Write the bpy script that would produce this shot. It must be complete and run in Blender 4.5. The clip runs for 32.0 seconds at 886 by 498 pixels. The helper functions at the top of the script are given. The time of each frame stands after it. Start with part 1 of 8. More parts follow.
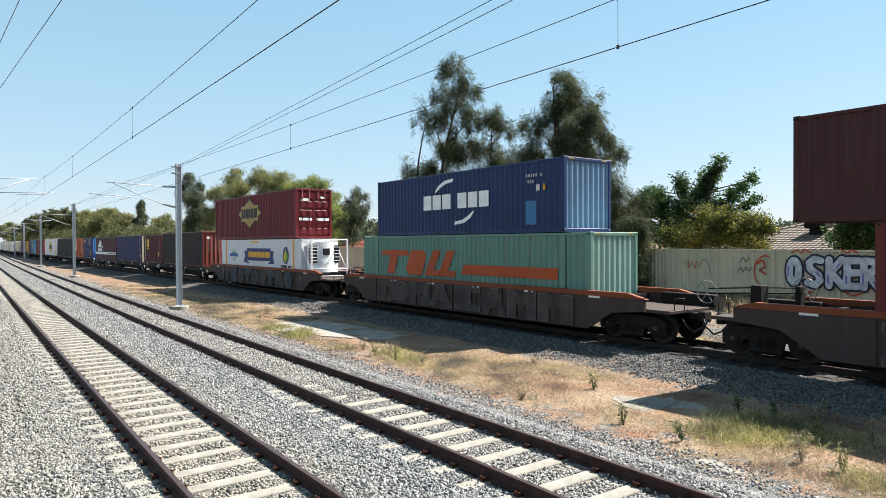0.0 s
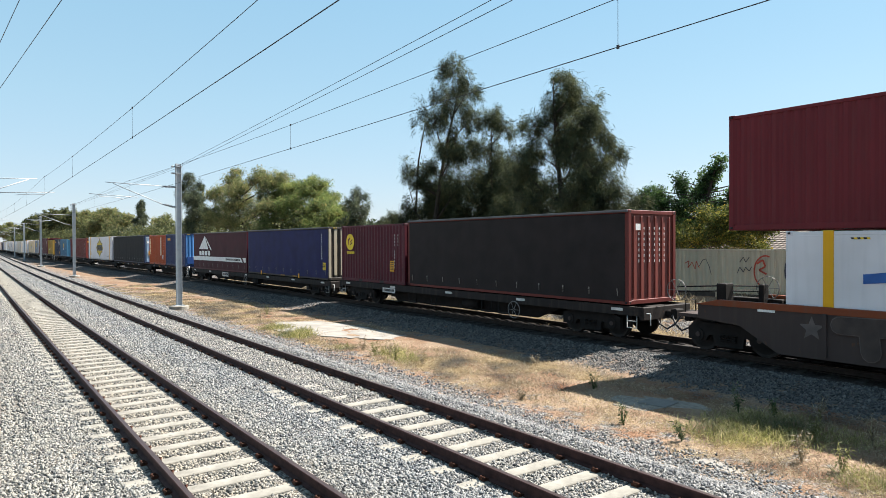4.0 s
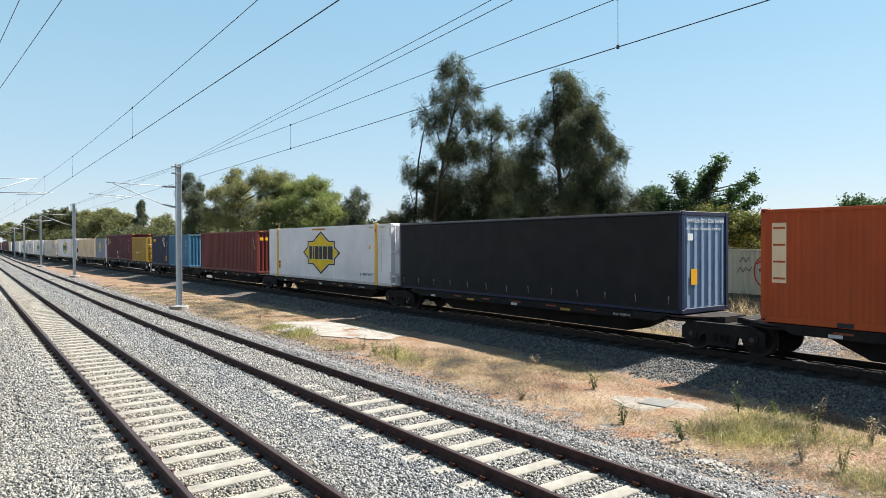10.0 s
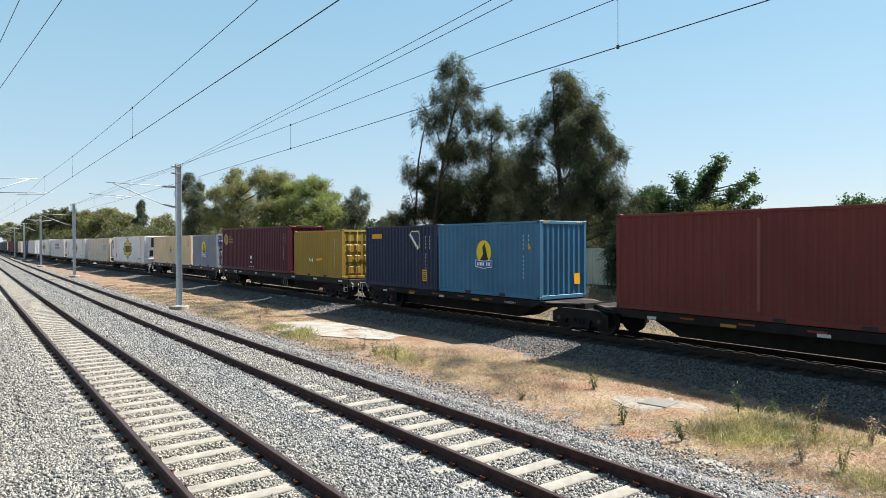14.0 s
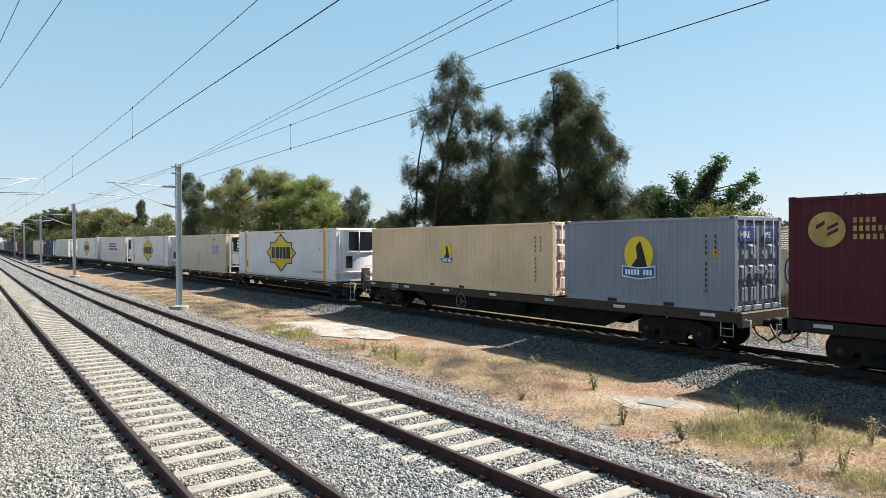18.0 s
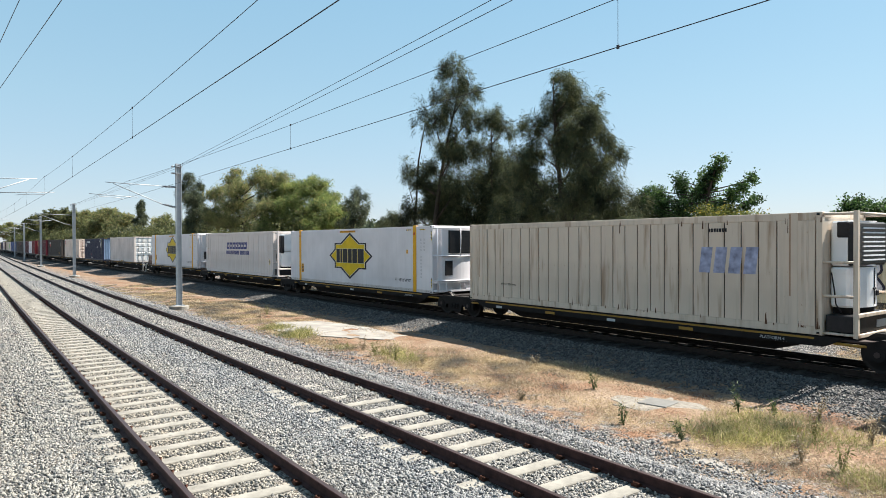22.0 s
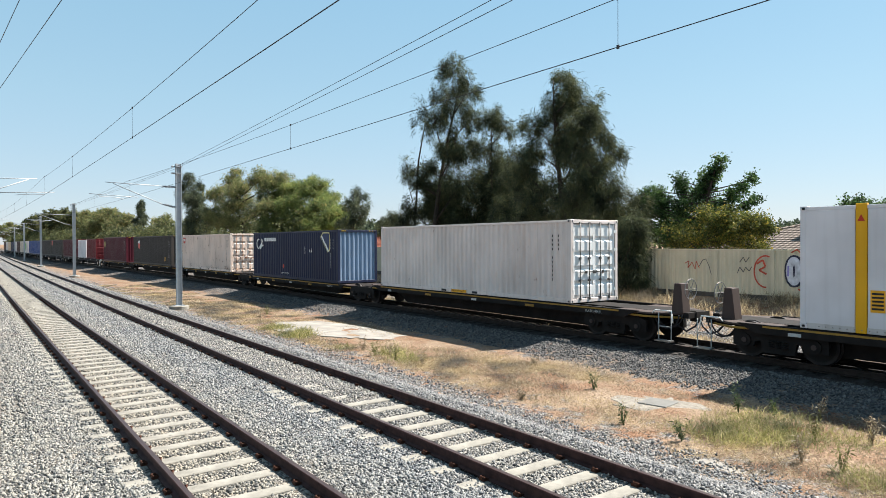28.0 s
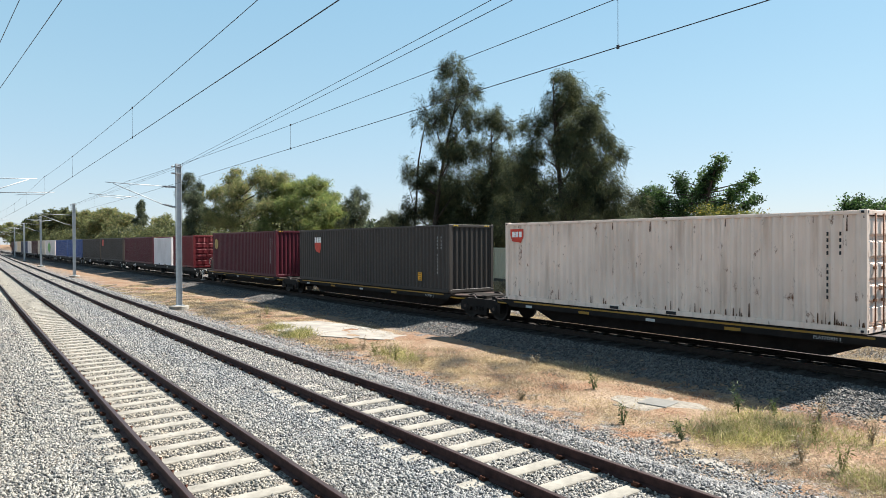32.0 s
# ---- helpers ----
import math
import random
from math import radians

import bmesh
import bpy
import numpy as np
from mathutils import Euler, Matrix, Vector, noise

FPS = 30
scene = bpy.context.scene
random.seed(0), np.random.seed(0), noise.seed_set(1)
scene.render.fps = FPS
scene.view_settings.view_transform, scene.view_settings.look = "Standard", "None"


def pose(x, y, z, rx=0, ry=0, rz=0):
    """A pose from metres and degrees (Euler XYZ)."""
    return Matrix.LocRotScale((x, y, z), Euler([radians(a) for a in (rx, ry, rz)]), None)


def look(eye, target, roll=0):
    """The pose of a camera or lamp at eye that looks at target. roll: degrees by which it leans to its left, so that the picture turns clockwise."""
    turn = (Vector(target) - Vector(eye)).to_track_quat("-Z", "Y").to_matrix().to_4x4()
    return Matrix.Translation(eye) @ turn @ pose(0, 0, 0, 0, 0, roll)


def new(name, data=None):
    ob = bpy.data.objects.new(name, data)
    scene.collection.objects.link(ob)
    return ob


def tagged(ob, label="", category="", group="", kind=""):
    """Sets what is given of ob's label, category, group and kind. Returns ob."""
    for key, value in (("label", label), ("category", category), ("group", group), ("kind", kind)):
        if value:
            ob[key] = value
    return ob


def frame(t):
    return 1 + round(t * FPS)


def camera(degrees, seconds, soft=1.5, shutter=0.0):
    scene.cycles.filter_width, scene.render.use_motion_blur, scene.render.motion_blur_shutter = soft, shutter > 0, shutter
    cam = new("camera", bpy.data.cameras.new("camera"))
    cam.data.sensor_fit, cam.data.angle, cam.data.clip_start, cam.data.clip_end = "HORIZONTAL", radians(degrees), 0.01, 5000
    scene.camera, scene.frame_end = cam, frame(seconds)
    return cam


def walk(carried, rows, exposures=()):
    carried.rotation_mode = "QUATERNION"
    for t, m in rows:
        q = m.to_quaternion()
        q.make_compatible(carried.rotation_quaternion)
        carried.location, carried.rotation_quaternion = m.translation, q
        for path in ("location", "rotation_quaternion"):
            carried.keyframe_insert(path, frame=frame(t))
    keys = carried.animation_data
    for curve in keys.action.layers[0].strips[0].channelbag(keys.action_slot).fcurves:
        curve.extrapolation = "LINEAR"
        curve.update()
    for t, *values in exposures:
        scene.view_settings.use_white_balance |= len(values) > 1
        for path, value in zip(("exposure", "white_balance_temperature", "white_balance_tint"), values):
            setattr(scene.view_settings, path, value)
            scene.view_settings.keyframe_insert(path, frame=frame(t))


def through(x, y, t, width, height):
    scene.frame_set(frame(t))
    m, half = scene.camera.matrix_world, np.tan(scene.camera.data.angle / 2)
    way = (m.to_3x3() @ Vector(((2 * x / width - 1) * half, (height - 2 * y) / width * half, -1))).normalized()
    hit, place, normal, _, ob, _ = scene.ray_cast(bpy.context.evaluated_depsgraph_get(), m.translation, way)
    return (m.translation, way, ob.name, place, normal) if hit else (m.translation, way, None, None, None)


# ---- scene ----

# z = 0 is the top of the rails; +y runs along the tracks away from the camera, +x across them.
EYE = (0.0, 0.0, 3.044)
HEAD, TILT = 0.63144, -0.0101
cam = camera(67.81, 32.0, 0.75)
VIEW = look(EYE, (math.sin(HEAD) * math.cos(TILT), math.cos(HEAD) * math.cos(TILT), EYE[2] + math.sin(TILT)), -0.226)
walk(cam, [(0, VIEW), (32, VIEW)], [(0, 1.68), (7, 1.65), (12, 1.59), (20, 1.56), (28, 1.57), (32, 1.6)])

SPEED = 10.581          # train, metres a second towards -y

# ---- light ----
SUN_ELEV, SUN_AZ = radians(51.4), radians(103)     # azimuth from +y towards +x
world = bpy.data.worlds.new("sky")
scene.world = world
world.use_nodes = True
_n = world.node_tree.nodes
_sky = _n.new("ShaderNodeTexSky")
_sky.sky_type = "NISHITA"
_sky.sun_disc = False
_sky.sun_elevation, _sky.sun_rotation = SUN_ELEV, SUN_AZ
_sky.air_density, _sky.dust_density, _sky.ozone_density = 1.0, 0.25, 0.8
_g = _n.new("ShaderNodeGamma")          # evens out the clear sky from zenith to horizon
_g.inputs[1].default_value = 0.8
_t = _n.new("ShaderNodeMix")
_t.data_type, _t.blend_type = "RGBA", "MULTIPLY"
_t.inputs[0].default_value, _t.inputs[7].default_value = 1.0, (0.93, 1.0, 1.02, 1)
world.node_tree.links.new(_sky.outputs[0], _g.inputs[0])
world.node_tree.links.new(_g.outputs[0], _t.inputs[6])
_h = _n.new("ShaderNodeMix")            # thin summer haze over the whole sky
_h.data_type = "RGBA"
_h.inputs[0].default_value, _h.inputs[7].default_value = 0.6, (1.93, 3.06, 4.0, 1)
world.node_tree.links.new(_t.outputs[2], _h.inputs[6])
_tc, _sp, _el = _n.new("ShaderNodeTexCoord"), _n.new("ShaderNodeSeparateXYZ"), _n.new("ShaderNodeValToRGB")
_w = _n.new("ShaderNodeMix")            # whiter towards the horizon, deeper blue above
_w.data_type, _w.blend_type = "RGBA", "MULTIPLY"
_w.inputs[0].default_value = 1.0
while len(_el.color_ramp.elements) < 4:
    _el.color_ramp.elements.new(0.5)
for _e, (_p, _c) in zip(_el.color_ramp.elements, ((0.0, (1.0, 0.86, 0.85)), (0.2, (0.89, 0.9, 0.865)), (0.42, (0.73, 0.86, 0.875)), (1.0, (0.92, 0.88, 0.86)))):
    _e.position, _e.color = _p, (*_c, 1)
world.node_tree.links.new(_tc.outputs["Generated"], _sp.inputs[0])
world.node_tree.links.new(_sp.outputs["Z"], _el.inputs[0])
world.node_tree.links.new(_h.outputs[2], _w.inputs[6])
world.node_tree.links.new(_el.outputs[0], _w.inputs[7])
world.node_tree.links.new(_w.outputs[2], _n["Background"].inputs[0])
_n["Background"].inputs[1].default_value = 0.083
sun = new("sun", bpy.data.lights.new("sun", "SUN"))
sun.data.energy, sun.data.angle, sun.data.color = 5.0, radians(0.53), (1.0, 0.955, 0.88)
_d = Vector((math.sin(SUN_AZ) * math.cos(SUN_ELEV), math.cos(SUN_AZ) * math.cos(SUN_ELEV), math.sin(SUN_ELEV)))
sun.matrix_world = look(_d * 100, (0, 0, 0))


# ---- plan of the lines ----
def near_dx(y):
    """How far the two passenger tracks have swung to +x at y."""
    c = min(max(y, 0.0), 260.0)
    return 0.5 * 0.000081 * c * c + (0.000081 * 260 * (y - 260) if y > 260 else 0)


def freight_x(y):
    """Centre line of the freight track."""
    k, a, b = -0.000352, 120.0, 200.0
    x = 17.72
    if y <= 0:
        return x
    if y <= a:
        return x + 0.5 * k * y * y
    x += 0.5 * k * a * a
    u = min(y, b) - a
    return x + k * a * (u - u * u / (2 * (b - a)))


TRACK_1, TRACK_2, HALF_GAUGE = 2.94, 6.50, 0.735
FENCE_X = 25.4


def ground_z(x, y):
    """Height of the ground sheet."""
    u = x - near_dx(y)
    w = x - freight_x(y)
    mid = -0.42 if w < 3 else -0.42 + 1.12 * min(max((w - 3.4) / 3.6, 0), 1)
    if u < 0.9:
        a = -0.2 - 0.14 * min(max((0.9 - u) / 4, 0), 1)
    else:
        a = -0.18 - 0.5 * min(max((u - 8.0) / 1.6, 0), 1)
        d1, d2 = abs(u - TRACK_1), abs(u - TRACK_2)
        if d1 < 0.62 or d2 < 0.62 and y < 12:
            a = -0.205
        elif u < TRACK_1 and d1 < 1.4 or TRACK_2 - 1.4 < u < TRACK_2 and y < 14:
            a = -0.19
        elif d1 < 1.4 or d2 < 1.4:
            a = -0.166
    b = -0.2 - 0.3 * min(max((abs(w) - 2.0) / 1.6, 0), 1)
    return max(mid, a, b)


# ---- materials ----
def mat(name, rough=0.7, metal=0.0):
    m = bpy.data.materials.new(name)
    m.use_nodes = True
    b = m.node_tree.nodes["Principled BSDF"]
    b.inputs["Roughness"].default_value, b.inputs["Metallic"].default_value = rough, metal
    b.inputs["Specular IOR Level"].default_value = 0.22 if rough > 0.38 else 0.4
    return m, m.node_tree.nodes, m.node_tree.links, b


def noise_node(n, l, scale, detail=4.0, coord="Object", rough=0.55, stretch=None):
    tc = n.new("ShaderNodeTexCoord")
    tx = n.new("ShaderNodeTexNoise")
    tx.inputs["Scale"].default_value, tx.inputs["Detail"].default_value, tx.inputs["Roughness"].default_value = scale, detail, rough
    if stretch:
        mp = n.new("ShaderNodeMapping")
        mp.inputs["Scale"].default_value = stretch
        l.new(tc.outputs[coord], mp.inputs[0])
        l.new(mp.outputs[0], tx.inputs[0])
    else:
        l.new(tc.outputs[coord], tx.inputs[0])
    return tx.outputs[0]


def ramp(n, l, fac, stops):
    r = n.new("ShaderNodeValToRGB")
    e = r.color_ramp.elements
    while len(e) < len(stops):
        e.new(0.5)
    for i, (p, c) in enumerate(stops):
        e[i].position, e[i].color = p, (*c, 1) if len(c) == 3 else c
    l.new(fac, r.inputs[0])
    return r.outputs[0]


def mixed(n, l, fac, a, b, mode="MIX"):
    m = n.new("ShaderNodeMix")
    m.data_type, m.blend_type = "RGBA", mode
    for sock, v in ((m.inputs[0], fac), (m.inputs[6], a), (m.inputs[7], b)):
        if isinstance(v, (int, float)):
            sock.default_value = v
        elif isinstance(v, tuple):
            sock.default_value = (*v, 1)
        else:
            l.new(v, sock)
    return m.outputs[2]


def bump(n, l, b, height, strength=0.3, dist=0.02):
    k = n.new("ShaderNodeBump")
    k.inputs["Strength"].default_value, k.inputs["Distance"].default_value = strength, dist
    l.new(height, k.inputs["Height"])
    l.new(k.outputs[0], b.inputs["Normal"])


def shade(c, f):
    return tuple(min(1.0, v * f) for v in c)


def paint(name, c, rough=0.5, rust=0.25, dirt=0.3, metal=0.0, stain=0.0):
    """Weathered paint on steel: faded patches, rain streaks, rust specks."""
    m, n, l, b = mat(name, rough, metal)
    big = noise_node(n, l, 0.55, 3)
    col = ramp(n, l, big, [(0.25, shade(c, 0.82)), (0.75, shade(c, 1.12))])
    streak = noise_node(n, l, 1.0, 5, stretch=(5.0, 5.0, 0.35))
    sf = ramp(n, l, streak, [(0.5, (0, 0, 0)), (0.78, (dirt, dirt, dirt))])
    grey = shade(tuple(0.5 * v + 0.5 * (0.16, 0.13, 0.1)[i] for i, v in enumerate(c)), 0.75)
    col = mixed(n, l, sf, col, grey)
    sp = noise_node(n, l, 3.3, 9, rough=0.7, stretch=(1, 1, 0.55))
    rf = ramp(n, l, sp, [(0.66 - 0.1 * rust, (0, 0, 0)), (0.74 - 0.1 * rust, (min(1, rust * 2.2),) * 3)])
    col = mixed(n, l, rf, col, (0.13, 0.05, 0.022))
    if stain:
        # rust-water runs, different on every panel
        run = noise_node(n, l, 1.0, 6, stretch=(3.2, 3.2, 0.32))
        tex = run.node
        info, off = n.new("ShaderNodeObjectInfo"), n.new("ShaderNodeVectorMath")
        off.operation = "MULTIPLY_ADD"
        src = tex.inputs[0].links[0].from_socket
        l.new(info.outputs["Random"], off.inputs[0])
        off.inputs[1].default_value = (31, 17, 5)
        l.new(src, off.inputs[2])
        l.new(off.outputs[0], tex.inputs[0])
        col = mixed(n, l, ramp(n, l, run, [(0.54, (0, 0, 0)), (0.7, (stain, stain, stain))]), col, (0.2, 0.105, 0.045))
    l.new(col, b.inputs["Base Color"])
    bump(n, l, b, noise_node(n, l, 9.0, 3), 0.12, 0.01)
    return m


def plain(name, c, rough=0.6, metal=0.0, vary=0.15, scale=6.0, bumpy=0.1):
    m, n, l, b = mat(name, rough, metal)
    f = noise_node(n, l, scale, 5)
    l.new(ramp(n, l, f, [(0.3, shade(c, 1 - vary)), (0.7, shade(c, 1 + vary))]), b.inputs["Base Color"])
    if bumpy:
        bump(n, l, b, noise_node(n, l, scale * 8, 3), bumpy, 0.01)
    return m


M_RUST = plain("rusted_rail_steel", (0.052, 0.025, 0.022), 0.75, 0.2, 0.35, 8)
M_RAILTOP = plain("worn_rail_head", (0.075, 0.05, 0.046), 0.45, 0.6, 0.2, 5)
M_CLIP = plain("rusty_clip", (0.058, 0.022, 0.013), 0.85, 0.2, 0.4, 15)
M_GALV = plain("galvanised_steel", (0.36, 0.38, 0.4), 0.55, 0.25, 0.12, 3)
M_INSUL = plain("dull_grey_insulator", (0.16, 0.165, 0.175), 0.5, 0.0, 0.15, 6)
M_WIRE = plain("weathered_copper_wire", (0.045, 0.045, 0.05), 0.6, 0.6, 0.1, 2, 0)
M_CONC = plain("weathered_concrete", (0.21, 0.195, 0.168), 0.92, 0, 0.25, 4, 0.4)
M_DARK = plain("grimy_underframe", (0.012, 0.0095, 0.0085), 0.85, 0.0, 0.4, 3, 0.25)
M_BROWN = paint("brown_wagon_paint", (0.05, 0.033, 0.023), 0.65, 0.4, 0.45)
M_WELL = paint("dark_brown_wagon_paint", (0.052, 0.036, 0.032), 0.7, 0.3, 0.4)
M_WHEEL = plain("rolled_wheel_steel", (0.009, 0.0075, 0.007), 0.7, 0.0, 0.3, 4)
M_GOLD = paint("yellow_sill_stripe", (0.3, 0.165, 0.03), 0.6, 0.35, 0.5)
M_ORANGE_SILL = paint("orange_sill_paint", (0.19, 0.045, 0.016), 0.6, 0.45, 0.5)
M_WHITE = plain("white_marking", (0.75, 0.75, 0.73), 0.55, 0, 0.1, 4, 0)
M_CODE = plain("dulled_white_marking", (0.42, 0.42, 0.41), 0.55, 0, 0.15, 4, 0)
M_GREYCODE = plain("grey_marking", (0.2, 0.2, 0.21), 0.55, 0, 0.2, 4, 0)
M_IRON = plain("worn_white_step", (0.3, 0.3, 0.29), 0.6, 0, 0.3, 6, 0)
M_BLACK = plain("black_marking", (0.02, 0.02, 0.022), 0.55, 0, 0.2, 4, 0)
M_TRACKGREY = plain("grey_curtain_track", (0.1, 0.1, 0.105), 0.5, 0.3, 0.2, 5)
M_STEEL = plain("bare_steel_fitting", (0.22, 0.21, 0.2), 0.45, 0.8, 0.2, 6)
M_AMBER = plain("amber_marking", (0.75, 0.36, 0.02), 0.5, 0, 0.1, 4, 0)
M_YELLOW = plain("yellow_marking", (0.72, 0.5, 0.03), 0.5, 0, 0.1, 4, 0)
M_GLASSBLACK = plain("black_grille", (0.02, 0.02, 0.022), 0.4, 0.2, 0.2, 8)


def bed_tint(n, l):
    """Colour of the crushed rock across the beds: dusty outside, fouled tan between the rails, clean blue-grey rock between the tracks."""
    tc, sp, add = n.new("ShaderNodeTexCoord"), n.new("ShaderNodeSeparateXYZ"), n.new("ShaderNodeMath")
    l.new(tc.outputs["Object"], sp.inputs[0])
    wob = n.new("ShaderNodeMath")
    wob.operation = "MULTIPLY_ADD"
    l.new(noise_node(n, l, 0.8, 5, rough=0.65), wob.inputs[0])
    wob.inputs[1].default_value, wob.inputs[2].default_value = 2.4, -1.2
    l.new(sp.outputs["X"], add.inputs[0])
    l.new(wob.outputs[0], add.inputs[1])
    rng = n.new("ShaderNodeMapRange")
    rng.inputs["From Min"].default_value, rng.inputs["From Max"].default_value = -2.0, 11.0
    l.new(add.outputs[0], rng.inputs["Value"])
    stops = ((-1.5, (1.0, 0.93, 0.82)), (0.6, (0.94, 0.925, 0.88)), (1.7, (0.93, 0.93, 0.905)), (2.6, (0.98, 0.91, 0.8)), (3.5, (0.95, 0.92, 0.86)), (4.3, (0.92, 0.935, 0.94)), (5.1, (0.84, 0.88, 0.93)), (6.2, (0.97, 0.955, 0.93)), (7.2, (0.94, 0.925, 0.9)), (8.0, (0.78, 0.8, 0.84)), (10.0, (0.76, 0.77, 0.79)))
    return ramp(n, l, rng.outputs[0], [((x + 2.0) / 13.0, c) for x, c in stops])


def ballast_material():
    m, n, l, b = mat("crushed_rock_ballast", 0.9)
    tc = n.new("ShaderNodeTexCoord")
    v = n.new("ShaderNodeTexVoronoi")
    v.inputs["Scale"].default_value = 27.0
    l.new(tc.outputs["Object"], v.inputs[0])
    sep = n.new("ShaderNodeSeparateColor")
    l.new(v.outputs["Color"], sep.inputs[0])
    stone = ramp(n, l, sep.outputs[0], [(0.0, (0.07, 0.072, 0.08)), (0.35, (0.165, 0.165, 0.17)), (0.7, (0.27, 0.259, 0.244)), (1.0, (0.37, 0.342, 0.305))])
    # crevice shade between neighbouring stones is put into the colour
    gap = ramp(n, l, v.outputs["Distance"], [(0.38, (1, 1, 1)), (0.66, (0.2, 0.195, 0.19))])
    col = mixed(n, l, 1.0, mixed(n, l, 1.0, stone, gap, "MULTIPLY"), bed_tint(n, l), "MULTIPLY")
    dust_shade = ramp(n, l, noise_node(n, l, 0.5, 5), [(0.5, (0, 0, 0)), (0.75, (0.5, 0.5, 0.5))])
    ballast = mixed(n, l, dust_shade, col, (0.215, 0.169, 0.128))
    # soil and straw
    s1 = ramp(n, l, noise_node(n, l, 0.9, 6), [(0.3, (0.2, 0.088, 0.043)), (0.4, (0.225, 0.132, 0.08)), (0.55, (0.25, 0.176, 0.12)), (0.75, (0.3, 0.232, 0.168))])
    s2 = ramp(n, l, noise_node(n, l, 22, 8, rough=0.85), [(0.36, (0.4, 0.38, 0.36)), (0.66, (1.25, 1.22, 1.2))])
    soil = mixed(n, l, 1.0, s1, s2, "MULTIPLY")
    at = n.new("ShaderNodeAttribute")
    at.attribute_name = "stony"
    add = n.new("ShaderNodeMath")
    add.operation = "ADD"
    l.new(at.outputs["Fac"], add.inputs[0])
    ns = n.new("ShaderNodeMath")
    ns.operation = "MULTIPLY_ADD"
    l.new(noise_node(n, l, 2.2, 6, rough=0.7), ns.inputs[0])
    ns.inputs[1].default_value, ns.inputs[2].default_value = 1.2, -0.6
    l.new(ns.outputs[0], add.inputs[1])
    fac = ramp(n, l, add.outputs[0], [(0.42, (0, 0, 0)), (0.58, (1, 1, 1))])
    # the train's shade over the freight bed is multiplied into the ballast colour
    so = n.new("ShaderNodeAttribute")
    so.attribute_name = "bed_shade"
    ballast = mixed(n, l, so.outputs["Fac"], ballast, mixed(n, l, 1.0, ballast, (0.6, 0.58, 0.58), "MULTIPLY"))
    # grease by the freight rails, plus the shade under the wagons, as one colour
    gr = n.new("ShaderNodeAttribute")
    gr.attribute_name = "grease_shade"
    ballast = mixed(n, l, gr.outputs["Fac"], ballast, mixed(n, l, 1.0, ballast, (0.34, 0.31, 0.3), "MULTIPLY"))
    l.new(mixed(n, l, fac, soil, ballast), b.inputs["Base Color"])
    inv = n.new("ShaderNodeMath")
    inv.operation = "MULTIPLY_ADD"
    l.new(v.outputs["Distance"], inv.inputs[0])
    inv.inputs[1].default_value, inv.inputs[2].default_value = -1.0, 1.0
    bump(n, l, b, inv.outputs[0], 0.8, 0.02)
    # every stone turns a flat face its own way
    half, geo, tip = n.new("ShaderNodeVectorMath"), n.new("ShaderNodeNewGeometry"), n.new("ShaderNodeVectorMath")
    half.operation, tip.operation = "SUBTRACT", "MULTIPLY_ADD"
    l.new(v.outputs["Color"], half.inputs[0])
    half.inputs[1].default_value = (0.5, 0.5, 0.5)
    l.new(half.outputs[0], tip.inputs[0])
    tip.inputs[1].default_value = (1.1, 1.1, 0.3)
    l.new(geo.outputs["Normal"], tip.inputs[2])
    unit = n.new("ShaderNodeVectorMath")
    unit.operation = "NORMALIZE"
    l.new(tip.outputs[0], unit.inputs[0])
    l.new(unit.outputs[0], b.inputs["Normal"].links[0].from_node.inputs["Normal"])
    return m


M_GROUND = ballast_material()


# ---- mesh helpers ----
def box(bm, x0, x1, y0, y1, z0, z1, mi=0):
    vs = [bm.verts.new(c) for c in ((x0, y0, z0), (x1, y0, z0), (x1, y1, z0), (x0, y1, z0), (x0, y0, z1), (x1, y0, z1), (x1, y1, z1), (x0, y1, z1))]
    for f in ((3, 2, 1, 0), (4, 5, 6, 7), (0, 1, 5, 4), (1, 2, 6, 5), (2, 3, 7, 6), (3, 0, 4, 7)):
        bm.faces.new([vs[i] for i in f]).material_index = mi
    return vs


def prism(bm, pts, axis, a, b, mi=0):
    """Extrude a closed outline (pairs) along an axis from a to b."""
    def at(p, t):
        return {"x": (t, p[0], p[1]), "y": (p[0], t, p[1]), "z": (p[0], p[1], t)}[axis]
    lo, hi = [bm.verts.new(at(p, a)) for p in pts], [bm.verts.new(at(p, b)) for p in pts]
    n = len(pts)
    for f in (lo[::-1], hi, *[(lo[i], lo[(i + 1) % n], hi[(i + 1) % n], hi[i]) for i in range(n)]):
        bm.faces.new(f).material_index = mi


def tube(bm, pts, r, seg=8, mi=0, r2=None):
    """A round bar along a line of points."""
    pts = [Vector(p) for p in pts]
    rings = []
    for i, p in enumerate(pts):
        d = (pts[min(i + 1, len(pts) - 1)] - pts[max(i - 1, 0)]).normalized()
        s = d.orthogonal().normalized()
        if rings:
            s = (last - d * last.dot(d)).normalized()
        last = s
        q = d.cross(s)
        rr = r if r2 is None else r + (r2 - r) * i / (len(pts) - 1)
        rings.append([bm.verts.new(p + (s * math.cos(a) + q * math.sin(a)) * rr) for a in (2 * math.pi * k / seg for k in range(seg))])
    for a, b in zip(rings, rings[1:]):
        for k in range(seg):
            f = bm.faces.new((a[k], a[(k + 1) % seg], b[(k + 1) % seg], b[k]))
            f.material_index, f.smooth = mi, seg > 5
    bm.faces.new(rings[0][::-1]).material_index = mi
    bm.faces.new(rings[-1]).material_index = mi


